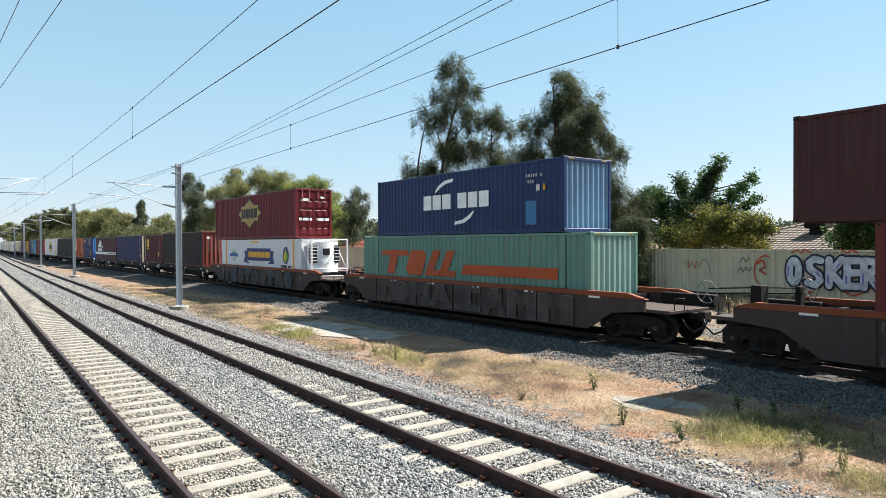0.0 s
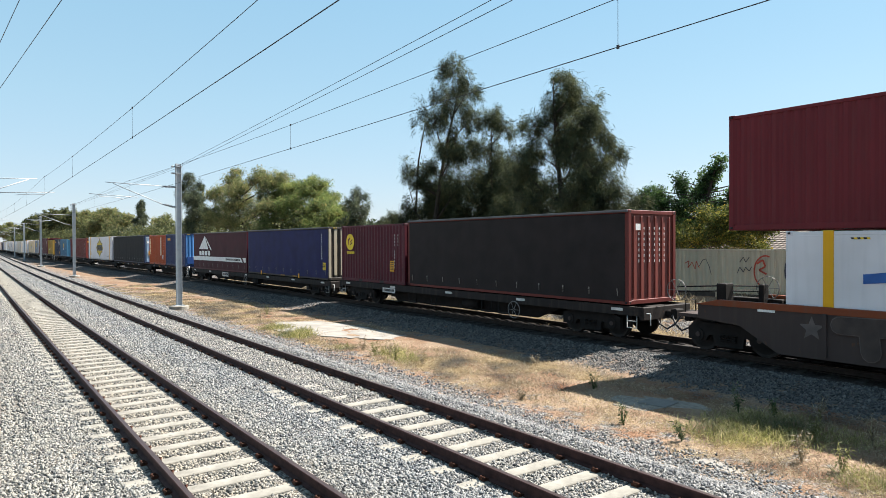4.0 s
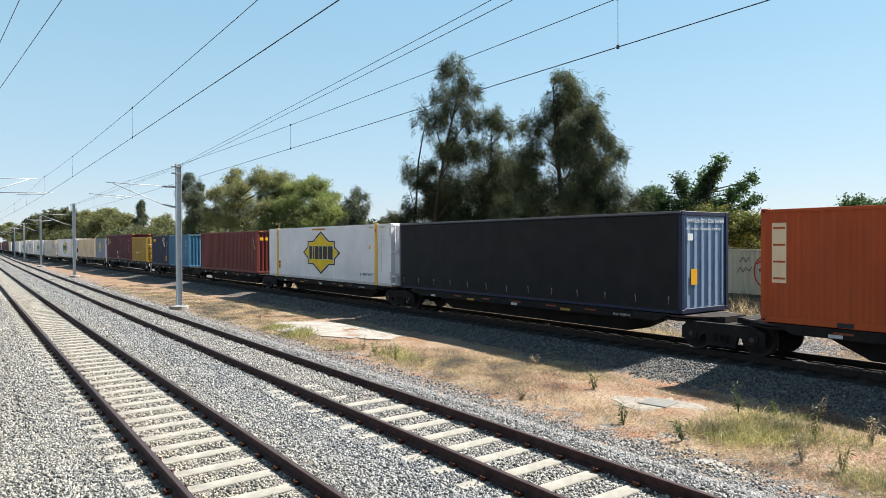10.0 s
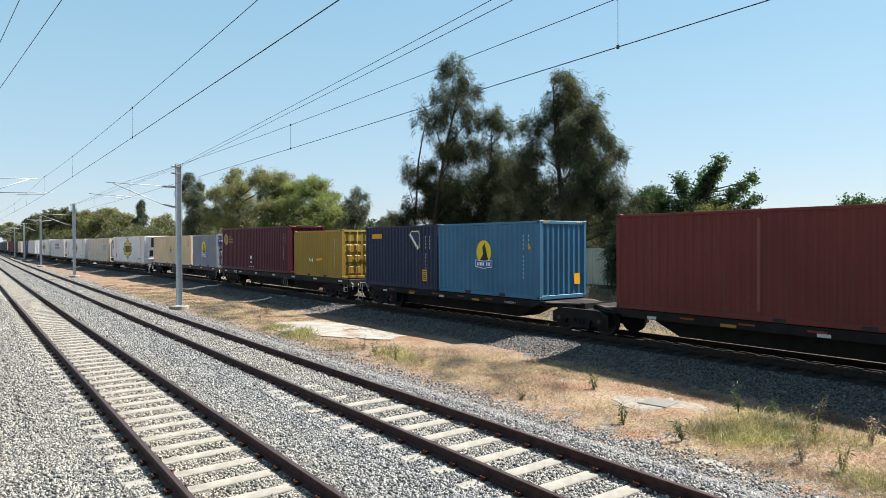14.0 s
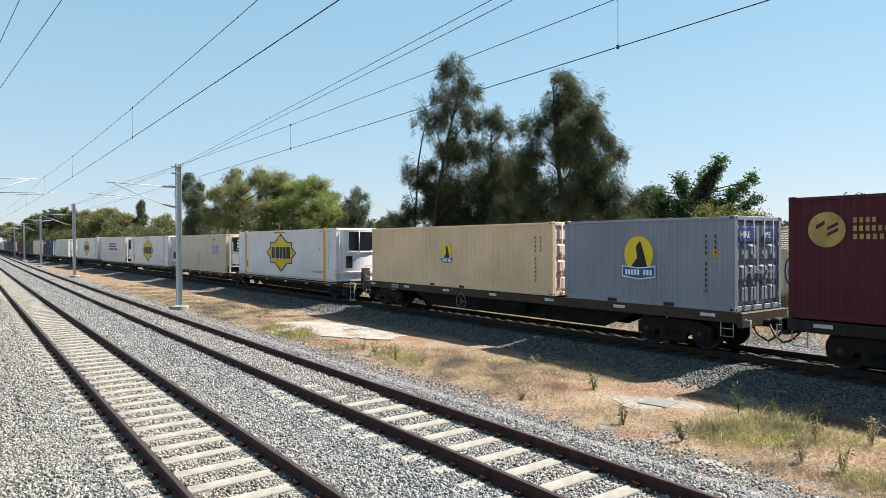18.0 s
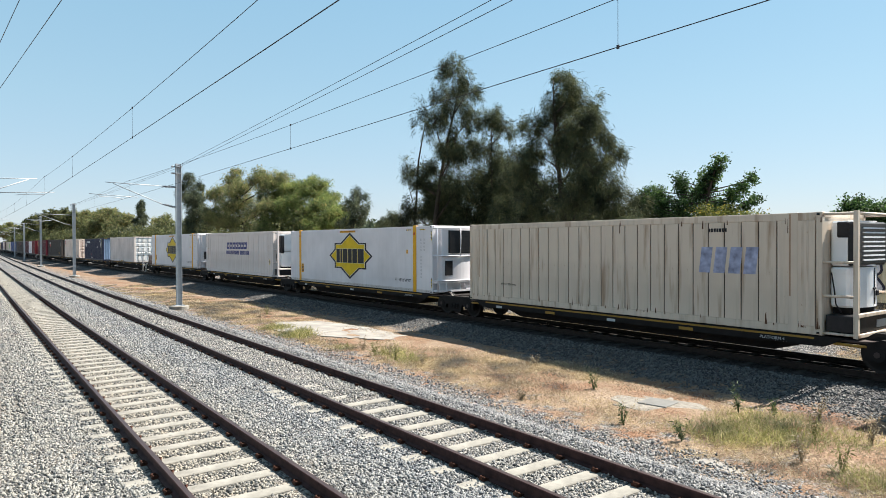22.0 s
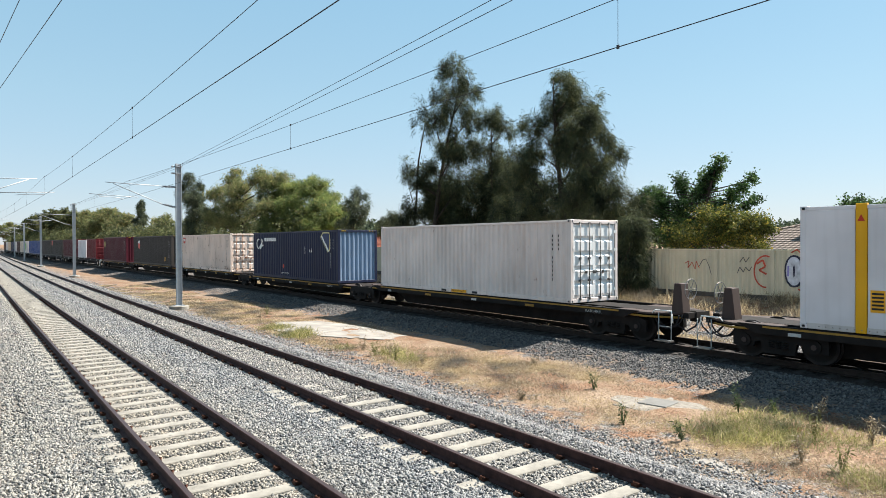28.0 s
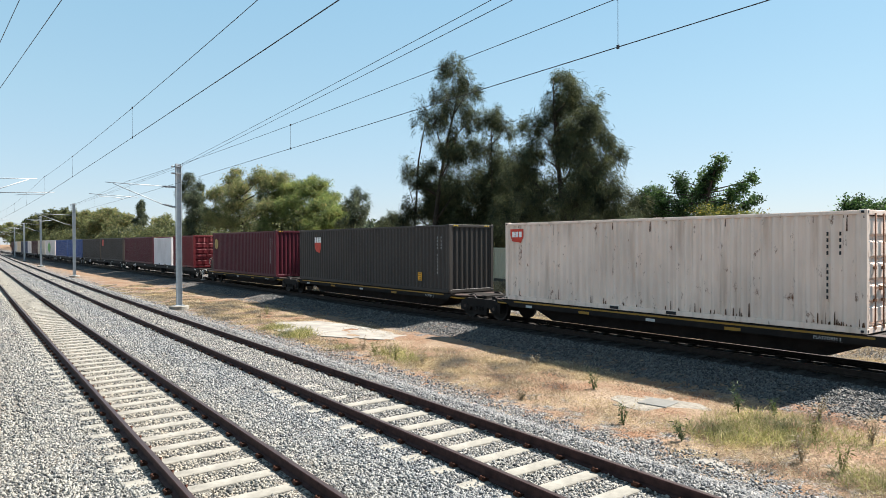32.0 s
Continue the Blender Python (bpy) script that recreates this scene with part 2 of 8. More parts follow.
def lathe(bm, profile, seg=24, mi=0, axis="x"):
    """Turn a profile of (radius, along) about an axis; closed on itself."""
    rings = []
    for r, h in profile:
        ring = []
        for k in range(seg):
            a = 2 * math.pi * k / seg
            c, s = r * math.cos(a), r * math.sin(a)
            ring.append(bm.verts.new((h, c, s) if axis == "x" else (c, s, h)))
        rings.append(ring)
    for a, b in zip(rings, rings[1:]):
        for k in range(seg):
            bm.faces.new((a[k], a[(k + 1) % seg], b[(k + 1) % seg], b[k])).material_index = mi
    bm.faces.new(rings[0][::-1]).material_index = mi
    bm.faces.new(rings[-1]).material_index = mi


def mesh_of(name, bm, mats):
    bmesh.ops.recalc_face_normals(bm, faces=bm.faces[:])
    me = bpy.data.meshes.new(name)
    bm.to_mesh(me)
    bm.free()
    for m in mats if isinstance(mats, (list, tuple)) else [mats]:
        me.materials.append(m)
    return me


def part(name, bm, mats, parent=None, label="", kind=""):
    ob = new(name, mesh_of(name, bm, mats))
    ob.parent = parent
    if name.endswith(("_bars", "_lines", "_row", "_scrapes", "_mark")) and not label:
        kind = "stuff"
    return tagged(ob, label, kind=kind)


def soft(bm, w=0.01):
    bmesh.ops.bevel(bm, geom=bm.edges[:], offset=w, segments=1, affect="EDGES", clamp_overlap=True)
    return bm


def boxed(name, dims, mats, parent, label="", bevel=0.0):
    bm = bmesh.new()
    box(bm, *dims)
    if bevel:
        soft(bm, bevel)
    return part(name, bm, mats, parent, label)


def raw_mesh(name, verts, faces, mats, smooth=False):
    """A mesh from numpy arrays: verts (n,3), faces (m,k) of one size."""
    me = bpy.data.meshes.new(name)
    k = faces.shape[1]
    me.vertices.add(len(verts))
    me.vertices.foreach_set("co", verts.astype(np.float32).ravel())
    me.loops.add(faces.size)
    me.loops.foreach_set("vertex_index", faces.astype(np.int32).ravel())
    me.polygons.add(len(faces))
    me.polygons.foreach_set("loop_start", np.arange(0, faces.size, k, dtype=np.int32))
    me.update(calc_edges=True)
    if smooth:
        me.shade_smooth()
    for m in mats if isinstance(mats, (list, tuple)) else [mats]:
        me.materials.append(m)
    return me
# ---- ground ----
def steps(*spans):
    out = []
    for a, b, d in spans:
        out += list(np.arange(a, b, d))
    return out


def build_ground():
    xs = [-3000, -800, -250, -90, -45, -25] + steps((-15, -2, 1.0), (-2, 27, 0.28), (27, 45, 1.5)) + [48, 60, 90, 160, 300, 800, 3000]
    ys = [-3000, -800, -250, -90, -40, -20, -10, -5] + steps((-2, 45, 0.35), (45, 120, 1.5), (120, 320, 6)) + [340, 420, 600, 1000, 3000]
    nx, ny = len(xs), len(ys)
    verts, stony, dust_shade, grease_shade = [], [], [], []
    for y in ys:
        for x in xs:
            z = ground_z(x, y)
            u, w = x - near_dx(y), x - freight_x(y)
            st = max(1 - abs(u - 4.2) / 10.4, 1 - abs(w) / (7.2 if w < 0 else 10.0)) if u > 4.2 else 1 - abs(u - 4.2) / 40
            if abs(x) < 60 and -20 < y < 320:
                z += (0.05 if st < 0.5 else 0.012) * noise.noise((x * 0.9, y * 0.9, 3.3))
                if st < 0.5:
                    z += 0.09 * noise.noise((x * 0.25, y * 0.25, 7.1))
            verts.append((x, y, z))
            stony.append(st)
            # painted shade of the train, weaker on the sunny far side
            dust_shade.append(min(1.0, max(0.0, (3.9 - abs(w)) / 0.5)) * (1.0 if w < 1.6 else 0.45))
            # greasy strip with the under-wagon shade painted in
            grease_shade.append(min(1.0, max(0.0, (1.9 - abs(w)) / 0.5)))
    idx = np.arange(nx * ny).reshape(ny, nx)
    faces = np.stack([idx[:-1, :-1], idx[:-1, 1:], idx[1:, 1:], idx[1:, :-1]], -1).reshape(-1, 4)
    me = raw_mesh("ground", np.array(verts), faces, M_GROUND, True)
    me.attributes.new("stony", "FLOAT", "POINT").data.foreach_set("value", np.array(stony, dtype=np.float32))
    me.attributes.new("bed_shade", "FLOAT", "POINT").data.foreach_set("value", np.array(dust_shade, dtype=np.float32))
    me.attributes.new("grease_shade", "FLOAT", "POINT").data.foreach_set("value", np.array(grease_shade, dtype=np.float32))
    return tagged(new("ground", me), "grey ballast and tan dry soil with sparse straw", "ground", kind="structure")


build_ground()


# ---- tracks ----
def rail_mesh(path, name):
    prof = [(-0.07, -0.17), (0.07, -0.17), (0.07, -0.155), (0.012, -0.135), (0.012, -0.045), (0.036, -0.035), (0.036, -0.004), (0.03, 0.0), (-0.03, 0.0), (-0.036, -0.004), (-0.036, -0.035), (-0.012, -0.045), (-0.012, -0.135), (-0.07, -0.155)]
    bm = bmesh.new()
    rings = [[bm.verts.new((x + px, y, pz)) for px, pz in prof] for x, y in path]
    n = len(prof)
    for a, b in zip(rings, rings[1:]):
        for k in range(n):
            bm.faces.new((a[k], a[(k + 1) % n], b[(k + 1) % n], b[k])).material_index = 1 if k == 7 else 0
    bm.faces.new(rings[0][::-1]), bm.faces.new(rings[-1])
    return bm


def sleeper_mesh(m):
    bm = bmesh.new()
    pts = [(-0.14, -0.36), (0.14, -0.36), (0.115, -0.172), (-0.115, -0.172)]
    prism(bm, pts, "x", -1.25, 1.25)
    soft(bm, 0.012)
    return mesh_of("sleeper", bm, m)


def clip_mesh():
    """Four sprung clips and their shoulders, on one sleeper."""
    bm = bmesh.new()
    for s in (-1, 1):
        for k in (-1, 1):
            x = s * HALF_GAUGE + k * 0.105
            tube(bm, [(x - k * 0.05, -0.05, -0.145), (x + k * 0.02, -0.06, -0.12), (x + k * 0.04, 0, -0.115), (x - k * 0.02, 0.06, -0.125), (x - k * 0.05, 0.01, -0.14)], 0.014, 5)
            box(bm, x - 0.035, x + 0.035, -0.05, 0.05, -0.175, -0.135)
    return mesh_of("rail_clips", bm, M_CLIP)


# darker sleeper for the freight line; its rail colour carries the train's shade
M_DARKSLEEPER = plain("dark_freight_sleeper", (0.035, 0.03, 0.027), 0.85, 0, 0.3, 4, 0.3)
M_SHADERAIL = plain("shade_dark_rail_steel", (0.03, 0.02, 0.016), 0.75, 0.2, 0.35, 8)
SLEEPER, DARK_SLEEPER, CLIPS = sleeper_mesh(M_CONC), sleeper_mesh(M_DARKSLEEPER), clip_mesh()
SLEEPER_STEP = 0.685


def track(name, centre, y0, y1, label, pieces_to, sleepers=True):
    root = tagged(new(name), label, "railway track", "railway tracks", "structure")
    ys = list(np.arange(y0, y1 + 1, 4.0))
    for s in (-1, 1):
        part("rail", rail_mesh([(centre(y) + s * HALF_GAUGE, y) for y in ys], "rail"), [M_SHADERAIL if name == "freight_track" else M_RUST, M_RAILTOP], root)
    if not sleepers:
        return root
    i = 0
    while True:
        y = y0 + 2 + i * SLEEPER_STEP
        if y > pieces_to:
            break
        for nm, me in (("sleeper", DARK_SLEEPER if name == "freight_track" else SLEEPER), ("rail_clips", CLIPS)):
            if nm == "rail_clips" and (y > 45 or name == "freight_track"):
                continue
            ob = new(nm, me)
            ob.parent = root
            ob.location = (centre(y), y, 0)
            ob.rotation_euler = (0, 0, random.uniform(-0.008, 0.008))
        i += 1
    return root


track("track_1", lambda y: TRACK_1 + near_dx(y), -29.4, 330, "rust-brown rails on pale concrete sleepers in grey ballast", 120)
track("track_2", lambda y: TRACK_2 + near_dx(y), -29.4, 330, "rust-brown rails on pale concrete sleepers half buried in ballast", 120)
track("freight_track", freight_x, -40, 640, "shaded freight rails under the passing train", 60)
# ---- overhead line ----
def mast(x, y, side, foot=True):
    """A galvanised H-section mast; side is the way in which its cantilever reaches."""
    z0 = ground_z(x, y)
    root = tagged(new("overhead_line_mast"), "grey galvanised steel mast with a cantilever arm on a concrete footing", "mast", "overhead line masts")
    root.location = (x, y, z0)
    h = 7.2 - z0
    bm = bmesh.new()
    a, b, t, w = 0.132, 0.115, 0.022, 0.011
    prism(bm, [(-a, -b), (-a + t, -b), (-a + t, -w), (a - t, -w), (a - t, -b), (a, -b), (a, b), (a - t, b), (a - t, w), (-a + t, w), (-a + t, b), (-a, b)], "z", 0.2, h)
    part("post", bm, M_GALV, root)
    bm = bmesh.new()
    lathe(bm, [(0.48, -0.5), (0.48, 0.17), (0.45, 0.2)], 20, axis="z")
    part("footing", bm, M_CONC, root, "pale concrete footing")
    boxed("base_plate", (-0.24, 0.24, -0.2, 0.2, 0.2, 0.235), M_GALV, root, bevel=0.006)
    top, low = 5.98 - z0, 4.93 - z0
    r = side * 1.0
    bm = bmesh.new()
    tube(bm, [(r * 0.75, 0, top + 0.02), (r * 3.45, 0, top + 0.1)], 0.018, 8)
    part("top_tube", bm, M_GALV, root)
    bm = bmesh.new()
    tube(bm, [(r * 0.75, 0, low + 0.12), (r * 3.1, 0, top + 0.05)], 0.022, 8)
    part("strut", bm, M_GALV, root)
    bm = bmesh.new()
    tube(bm, [(r * 1.95, 0, 5.38 - z0), (r * 4.15, 0, 5.48 - z0)], 0.017, 8)
    part("registration_tube", bm, M_GALV, root)
    bm = bmesh.new()
    tube(bm, [(r * 3.75, 0, 5.44 - z0), (r * 3.7, 0, 5.36 - z0), (r * 3.2, 0, 5.36 - z0), (r * 2.62, 0, 5.3 - z0)], 0.014, 6)
    part("steady_arm", bm, M_GALV, root)
    for zz, xx in ((top, 0.14), (low, 0.14)):
        bm = bmesh.new()
        for k in range(7):
            a = r * (xx + 0.06 + 0.07 * k)
            rz = zz + (0 if zz == top else 0.02 * k)
            tube(bm, [(a, 0, rz), (a + r * 0.03, 0, rz)], 0.062, 10)
        tube(bm, [(r * 0.12, 0, zz), (r * 0.78, 0, zz + (0.02 if zz == top else 0.13))], 0.03, 8)
        part("insulator", bm, M_INSUL, root, "dull grey ribbed insulator")
    for dz in (0.15, 0.5):
        bm = bmesh.new()
        box(bm, -0.16, 0.16, -0.13, 0.13, h - dz - 0.03, h - dz + 0.03)
        tube(bm, [(r * 0.14, 0, h - dz), (r * 0.34, 0, h - dz)], 0.04, 8)
        part("feeder_bracket", bm, M_GALV, root)
    return root


for _y in (36.0, 77.0, 115.5, 154.0, 193.0):
    mast(9.15 + near_dx(_y), _y, -1)
    mast(-0.6 + near_dx(_y), _y, 1)


def wire(name, pts, r, label, sag=0.0, parent=None):
    cu = bpy.data.curves.new(name, "CURVE")
    cu.dimensions, cu.bevel_depth, cu.bevel_resolution = "3D", r, 1
    for a, b in zip(pts, pts[1:]):
        sp = cu.splines.new("POLY")
        n = 17
        sp.points.add(n - 1)
        for i in range(n):
            t = i / (n - 1)
            p = Vector(a).lerp(Vector(b), t)
            sp.points[i].co = (p.x, p.y, p.z - sag * 4 * t * (1 - t), 1)
    cu.materials.append(M_WIRE)
    ob = new(name, cu)
    ob.parent = parent
    return tagged(ob, label, "" if parent else "wire") if label or not parent else ob


def catenary(centre, label, height):
    """Messenger, contact wire and droppers over one track; the messenger sags between the masts."""
    root = tagged(new("overhead_wires"), label, "overhead wire", "overhead wires")
    stops = [-41.0, -4.0, 36.0, 77.0, 115.5, 154.0, 193.0, 240.0]
    for i, (a, b) in enumerate(zip(stops, stops[1:])):
        s = 0.14 * (-1) ** i
        pa, pb = (centre + s + near_dx(a), a), (centre - s + near_dx(b), b)
        wire("messenger_wire", [(*pa, 6.14), (*pb, 6.14)], 0.005, "", 0.22, root)
        ca, cb = (height if y == -4.0 else 5.31 if y == 36.0 else 5.42 for y in (a, b))
        wire("contact_wire", [(*pa, ca), (*pb, cb)], 0.006, "", 0.04, root)
        n = 4
        for k in range(n):
            t = (k + 1) / n - 0.02
            x, y = pa[0] + (pb[0] - pa[0]) * t, a + (b - a) * t
            g = 4 * t * (1 - t)
            bm = bmesh.new()
            low = ca + (cb - ca) * t - 0.04 * g
            tube(bm, [(x, y, low), (x, y, 6.14 - 0.22 * g)], 0.0032, 4)
            for zz in (low, 6.14 - 0.22 * g):
                box(bm, x - 0.009, x + 0.009, y - 0.016, y + 0.016, zz - 0.02, zz + 0.025)
            part("dropper", bm, M_WIRE, root)


catenary(TRACK_1, "thin dark contact and messenger wires with droppers", 5.36)
catenary(TRACK_2, "thin dark contact and messenger wires with droppers", 5.46)
for _x0, _x1, _drop, _z in ((9.05, 6.02, 0.0, 6.98), (9.05, 6.2, 0.1, 6.88), (-0.45, 1.63, 0.0, 6.96), (-0.45, 2.17, 0.33, 6.56)):
    _pts = [(_x0 + near_dx(_y), _y, 7.05 - _drop) for _y in (193.0, 154.0, 115.5, 77.0, 36.0)] + [(_x1, -4.0, _z), (_x1 - 1.0, -41.0, 7.05 - _drop)]
    wire("feeder_wire", _pts, 0.006, "thin dark feeder wire strung between masts", 0.05)
# ---- train: loads ----
LOADS = []      # (thing, distance of its middle from the camera's cross line at 0 s, height)
WHEELS = []
W2 = 1.219


def corrugated(bm, a0, a1, z0, z1, place, pitch=0.278, depth=0.036, mi=0):
    """A pressed sheet: outer flats, slopes and inner flats. place(a, d, z) gives the point d behind the outer face."""
    n = max(1, round((a1 - a0) / pitch))
    p = (a1 - a0) / n
    cuts = []
    for i in range(n):
        o = a0 + i * p
        cuts += [(o, 0), (o + 0.26 * p, 0), (o + 0.5 * p, depth), (o + 0.76 * p, depth)]
    cuts.append((a1, 0))
    prev = None
    for a, d in cuts:
        v = (bm.verts.new(place(a, d, z0)), bm.verts.new(place(a, d, z1)))
        if prev:
            bm.faces.new((prev[0], v[0], v[1], prev[1])).material_index = mi
        prev = v


CASTING = {}


def castings(root, L, H, m, posts=None):
    if "m" not in CASTING:
        bm = bmesh.new()
        box(bm, -0.08, 0.08, -0.088, 0.088, -0.058, 0.058)
        soft(bm, 0.012)
        CASTING["m"] = bm
    key = m.name
    if key not in CASTING:
        bm = CASTING["m"].copy()
        for sx in (-1, 1):
            tube(bm, [(sx * 0.081, -0.03, 0), (sx * 0.083, 0.03, 0)], 0.03, 6, 1)
        for sy in (-1, 1):
            tube(bm, [(0, sy * 0.0885, 0), (0, sy * 0.09, 0)], 0.035, 8, 1)
        CASTING[key] = mesh_of("corner_casting", bm, [m, M_BLACK])
    for x in (-1, 1):
        for y in (-L / 2 + 0.09, L / 2 - 0.09) if posts is None else posts:
            for z in (0.058, H - 0.058):
                ob = new("corner_casting", CASTING[key])
                ob.parent = root
                ob.location = (x * (W2 - 0.079), y, z)


def frame_part(root, L, H, m, rail=0.11):
    for y in (-L / 2 + 0.075, L / 2 - 0.075):
        for x in (-1, 1):
            boxed("corner_post", (min(x * W2, x * (W2 - 0.14)), max(x * W2, x * (W2 - 0.14)), y - 0.07, y + 0.07, 0.11, H - 0.11), m, root, bevel=0.012)
    for x in (-1, 1):
        a, b = sorted((x * (W2 - 0.005), x * (W2 - 0.07)))
        boxed("bottom_rail", (a, b, -L / 2 + 0.17, L / 2 - 0.17, 0.0, 0.15), m, root, bevel=0.01)
        boxed("top_rail", (a, b, -L / 2 + 0.17, L / 2 - 0.17, H - rail, H - 0.02), m, root, bevel=0.01)
    for y in (-1, 1):
        a, b = sorted((y * (L / 2 - 0.01), y * (L / 2 - 0.12)))
        boxed("end_sill", (-W2 + 0.15, W2 - 0.15, a, b, 0.0, 0.14), m, root, bevel=0.01)
        boxed("end_header", (-W2 + 0.15, W2 - 0.15, a, b, H - 0.13, H - 0.01), m, root, bevel=0.01)


def doors(root, L, H, m, rods=None):
    """The door end, with lock rods, handles and hinges."""
    y = -L / 2 + 0.035
    for s in (-1, 1):
        bm = bmesh.new()
        x0, x1 = sorted((s * 0.008, s * (W2 - 0.16)))
        z0, z1 = 0.16, H - 0.15
        n = 5 if H > 2.7 else 4
        hh = (z1 - z0) / n
        for k in range(n):
            a, b = z0 + k * hh, z0 + (k + 1) * hh
            # each panel steps out between two folds
            pts = [(y + 0.05, a), (y + 0.05, a + 0.07 * hh), (y + 0.004, a + 0.2 * hh), (y + 0.004, b - 0.2 * hh), (y + 0.05, b - 0.07 * hh), (y + 0.05, b)]
            vs = [[bm.verts.new((x, py, pz)) for py, pz in pts] for x in (x0 + 0.05, x1 - 0.05)]
            for q in range(5):
                bm.faces.new((vs[0][q], vs[1][q], vs[1][q + 1], vs[0][q + 1]))
        box(bm, x0, x0 + 0.05, y, y + 0.05, z0, z1)
        box(bm, x1 - 0.05, x1, y, y + 0.05, z0, z1)
        d = part("door", bm, m, root)
        for f in (0.24, 0.72):
            xx = s * (0.05 + f * (W2 - 0.25))
            bm = bmesh.new()
            tube(bm, [(xx, y - 0.03, 0.08), (xx, y - 0.03, H - 0.08)], 0.018, 7)
            for zz in (0.12, 0.75, 1.5, H - 0.12):
                box(bm, xx - 0.045, xx + 0.045, y - 0.045, y + 0.01, zz - 0.035, zz + 0.035)
            hx = xx - s * 0.32
            box(bm, min(xx, hx), max(xx, hx), y - 0.05, y - 0.03, 1.02, 1.05)
            box(bm, hx - 0.03, hx + 0.03, y - 0.05, y + 0.02, 0.98, 1.08)
            part("lock_rod", bm, rods or m, d)
        for zz in (0.4, 1.1, 1.8, H - 0.4):
            bm = bmesh.new()
            xx = s * (W2 - 0.13)
            box(bm, xx - 0.06, xx + 0.06, y - 0.03, y + 0.0, zz - 0.05, zz + 0.05)
            part("hinge", bm, m, d)


def blank_end(root, L, H, m, y=None, sgn=-1, inset=0.04, m2=None):
    bm = bmesh.new()
    yy = sgn * (L / 2 - inset)
    corrugated(bm, -W2 + 0.14, W2 - 0.14, 0.14, H - 0.12, lambda a, d, z: (a, yy - sgn * d, z), 0.27, 0.075)
    part("end_wall", bm, m2 or m, root)


def hazard(root, x, y, z, along, w=0.35, h=0.05):
    """Black and yellow warning tape."""
    n = 6
    for c, mm in ((0, M_YELLOW), (1, M_BLACK)):
        bm = bmesh.new()
        for k in range(n):
            if k % 2 != c:
                continue
            a = -w / 2 + k * w / n
            q = [(a, -h / 2), (a + w / n, -h / 2), (a + w / n + 0.02, h / 2), (a + 0.02, h / 2)]
            if along == "x":
                bm.faces.new([bm.verts.new((x + u, y, z + v)) for u, v in q])
            elif along == "y":
                bm.faces.new([bm.verts.new((x, y + u, z + v)) for u, v in q])
            else:
                bm.faces.new([bm.verts.new((x, y + v, z + u)) for u, v in q])
        part("warning_tape", bm, mm, root)


SIDE = -W2 - 0.006


def decal(root, name, polys, m, y, z, label="", x=SIDE, flat=0.0):
    """Flat shapes on the near side. polys are outlines in (right, up) metres about (y, z); right runs to -y."""
    if name in ("emblem_bar", "lettering_shape") and 1 < len(polys) < 13:
        return [decal(root, name, [pg], m, y, z, label, x, flat) for pg in polys]
    bm = bmesh.new()
    for pg in polys:
        bm.faces.new([bm.verts.new((x - flat, y - u, z + v)) for u, v in pg])
    return part(name, bm, m, root, label, "stuff" if len(polys) > 3 and name.endswith("_bar") else "")


def rect(u, v, w, h):
    return [(u - w / 2, v - h / 2), (u + w / 2, v - h / 2), (u + w / 2, v + h / 2), (u - w / 2, v + h / 2)]


def id_marks(root, L, H, m=M_CODE, y=None, face="side"):
    """An identity code in two upright columns of plain bars."""
    y = -L / 2 + 0.84 if y is None else y
    r = random.Random(int(L * 100 + H * 10))
    polys = []
    for col, n in ((0.0, 11), (0.28, 4)):
        for k in range(n):
            if col == 0.0 and k == 4:
                continue
            polys.append(rect(col, -0.15 * k, 0.045, 0.09))
    decal(root, "code_bar", polys, m, y, H - 0.55)


def lines_plate(root, y, z, w, h, m, rows=4, x=SIDE):
    decal(root, "sticker", [rect(0, 0, w, h)], m, y, z)
    decal(root, "sticker_line", [rect(0, h * (0.34 - 0.68 * k / max(1, rows - 1)), w * 0.8, h * 0.09) for k in range(rows)], M_BLACK, y, z, flat=0.003)


def shell(root, L, H, m, roof=True, far=True):
    if far:
        bm = bmesh.new()
        corrugated(bm, -L / 2 + 0.14, L / 2 - 0.14, 0.14, H - 0.1, lambda a, d, z: (W2 - 0.012 - d, a, z))
        part("side_wall", bm, m, root)
    bm = bmesh.new()
    box(bm, -W2 + 0.06, W2 - 0.06, -L / 2 + 0.1, L / 2 - 0.1, H - 0.055, H - 0.03)
    n = int(L / 0.55)
    for k in range(n):
        a = -L / 2 + 0.3 + k * (L - 0.6) / n
        box(bm, -W2 + 0.15, W2 - 0.15, a, a + 0.22, H - 0.03, H - 0.012)
    part("roof", bm, m, root)
    boxed("floor_pan", (-W2 + 0.08, W2 - 0.08, -L / 2 + 0.1, L / 2 - 0.1, 0.03, 0.13), M_DARK, root)


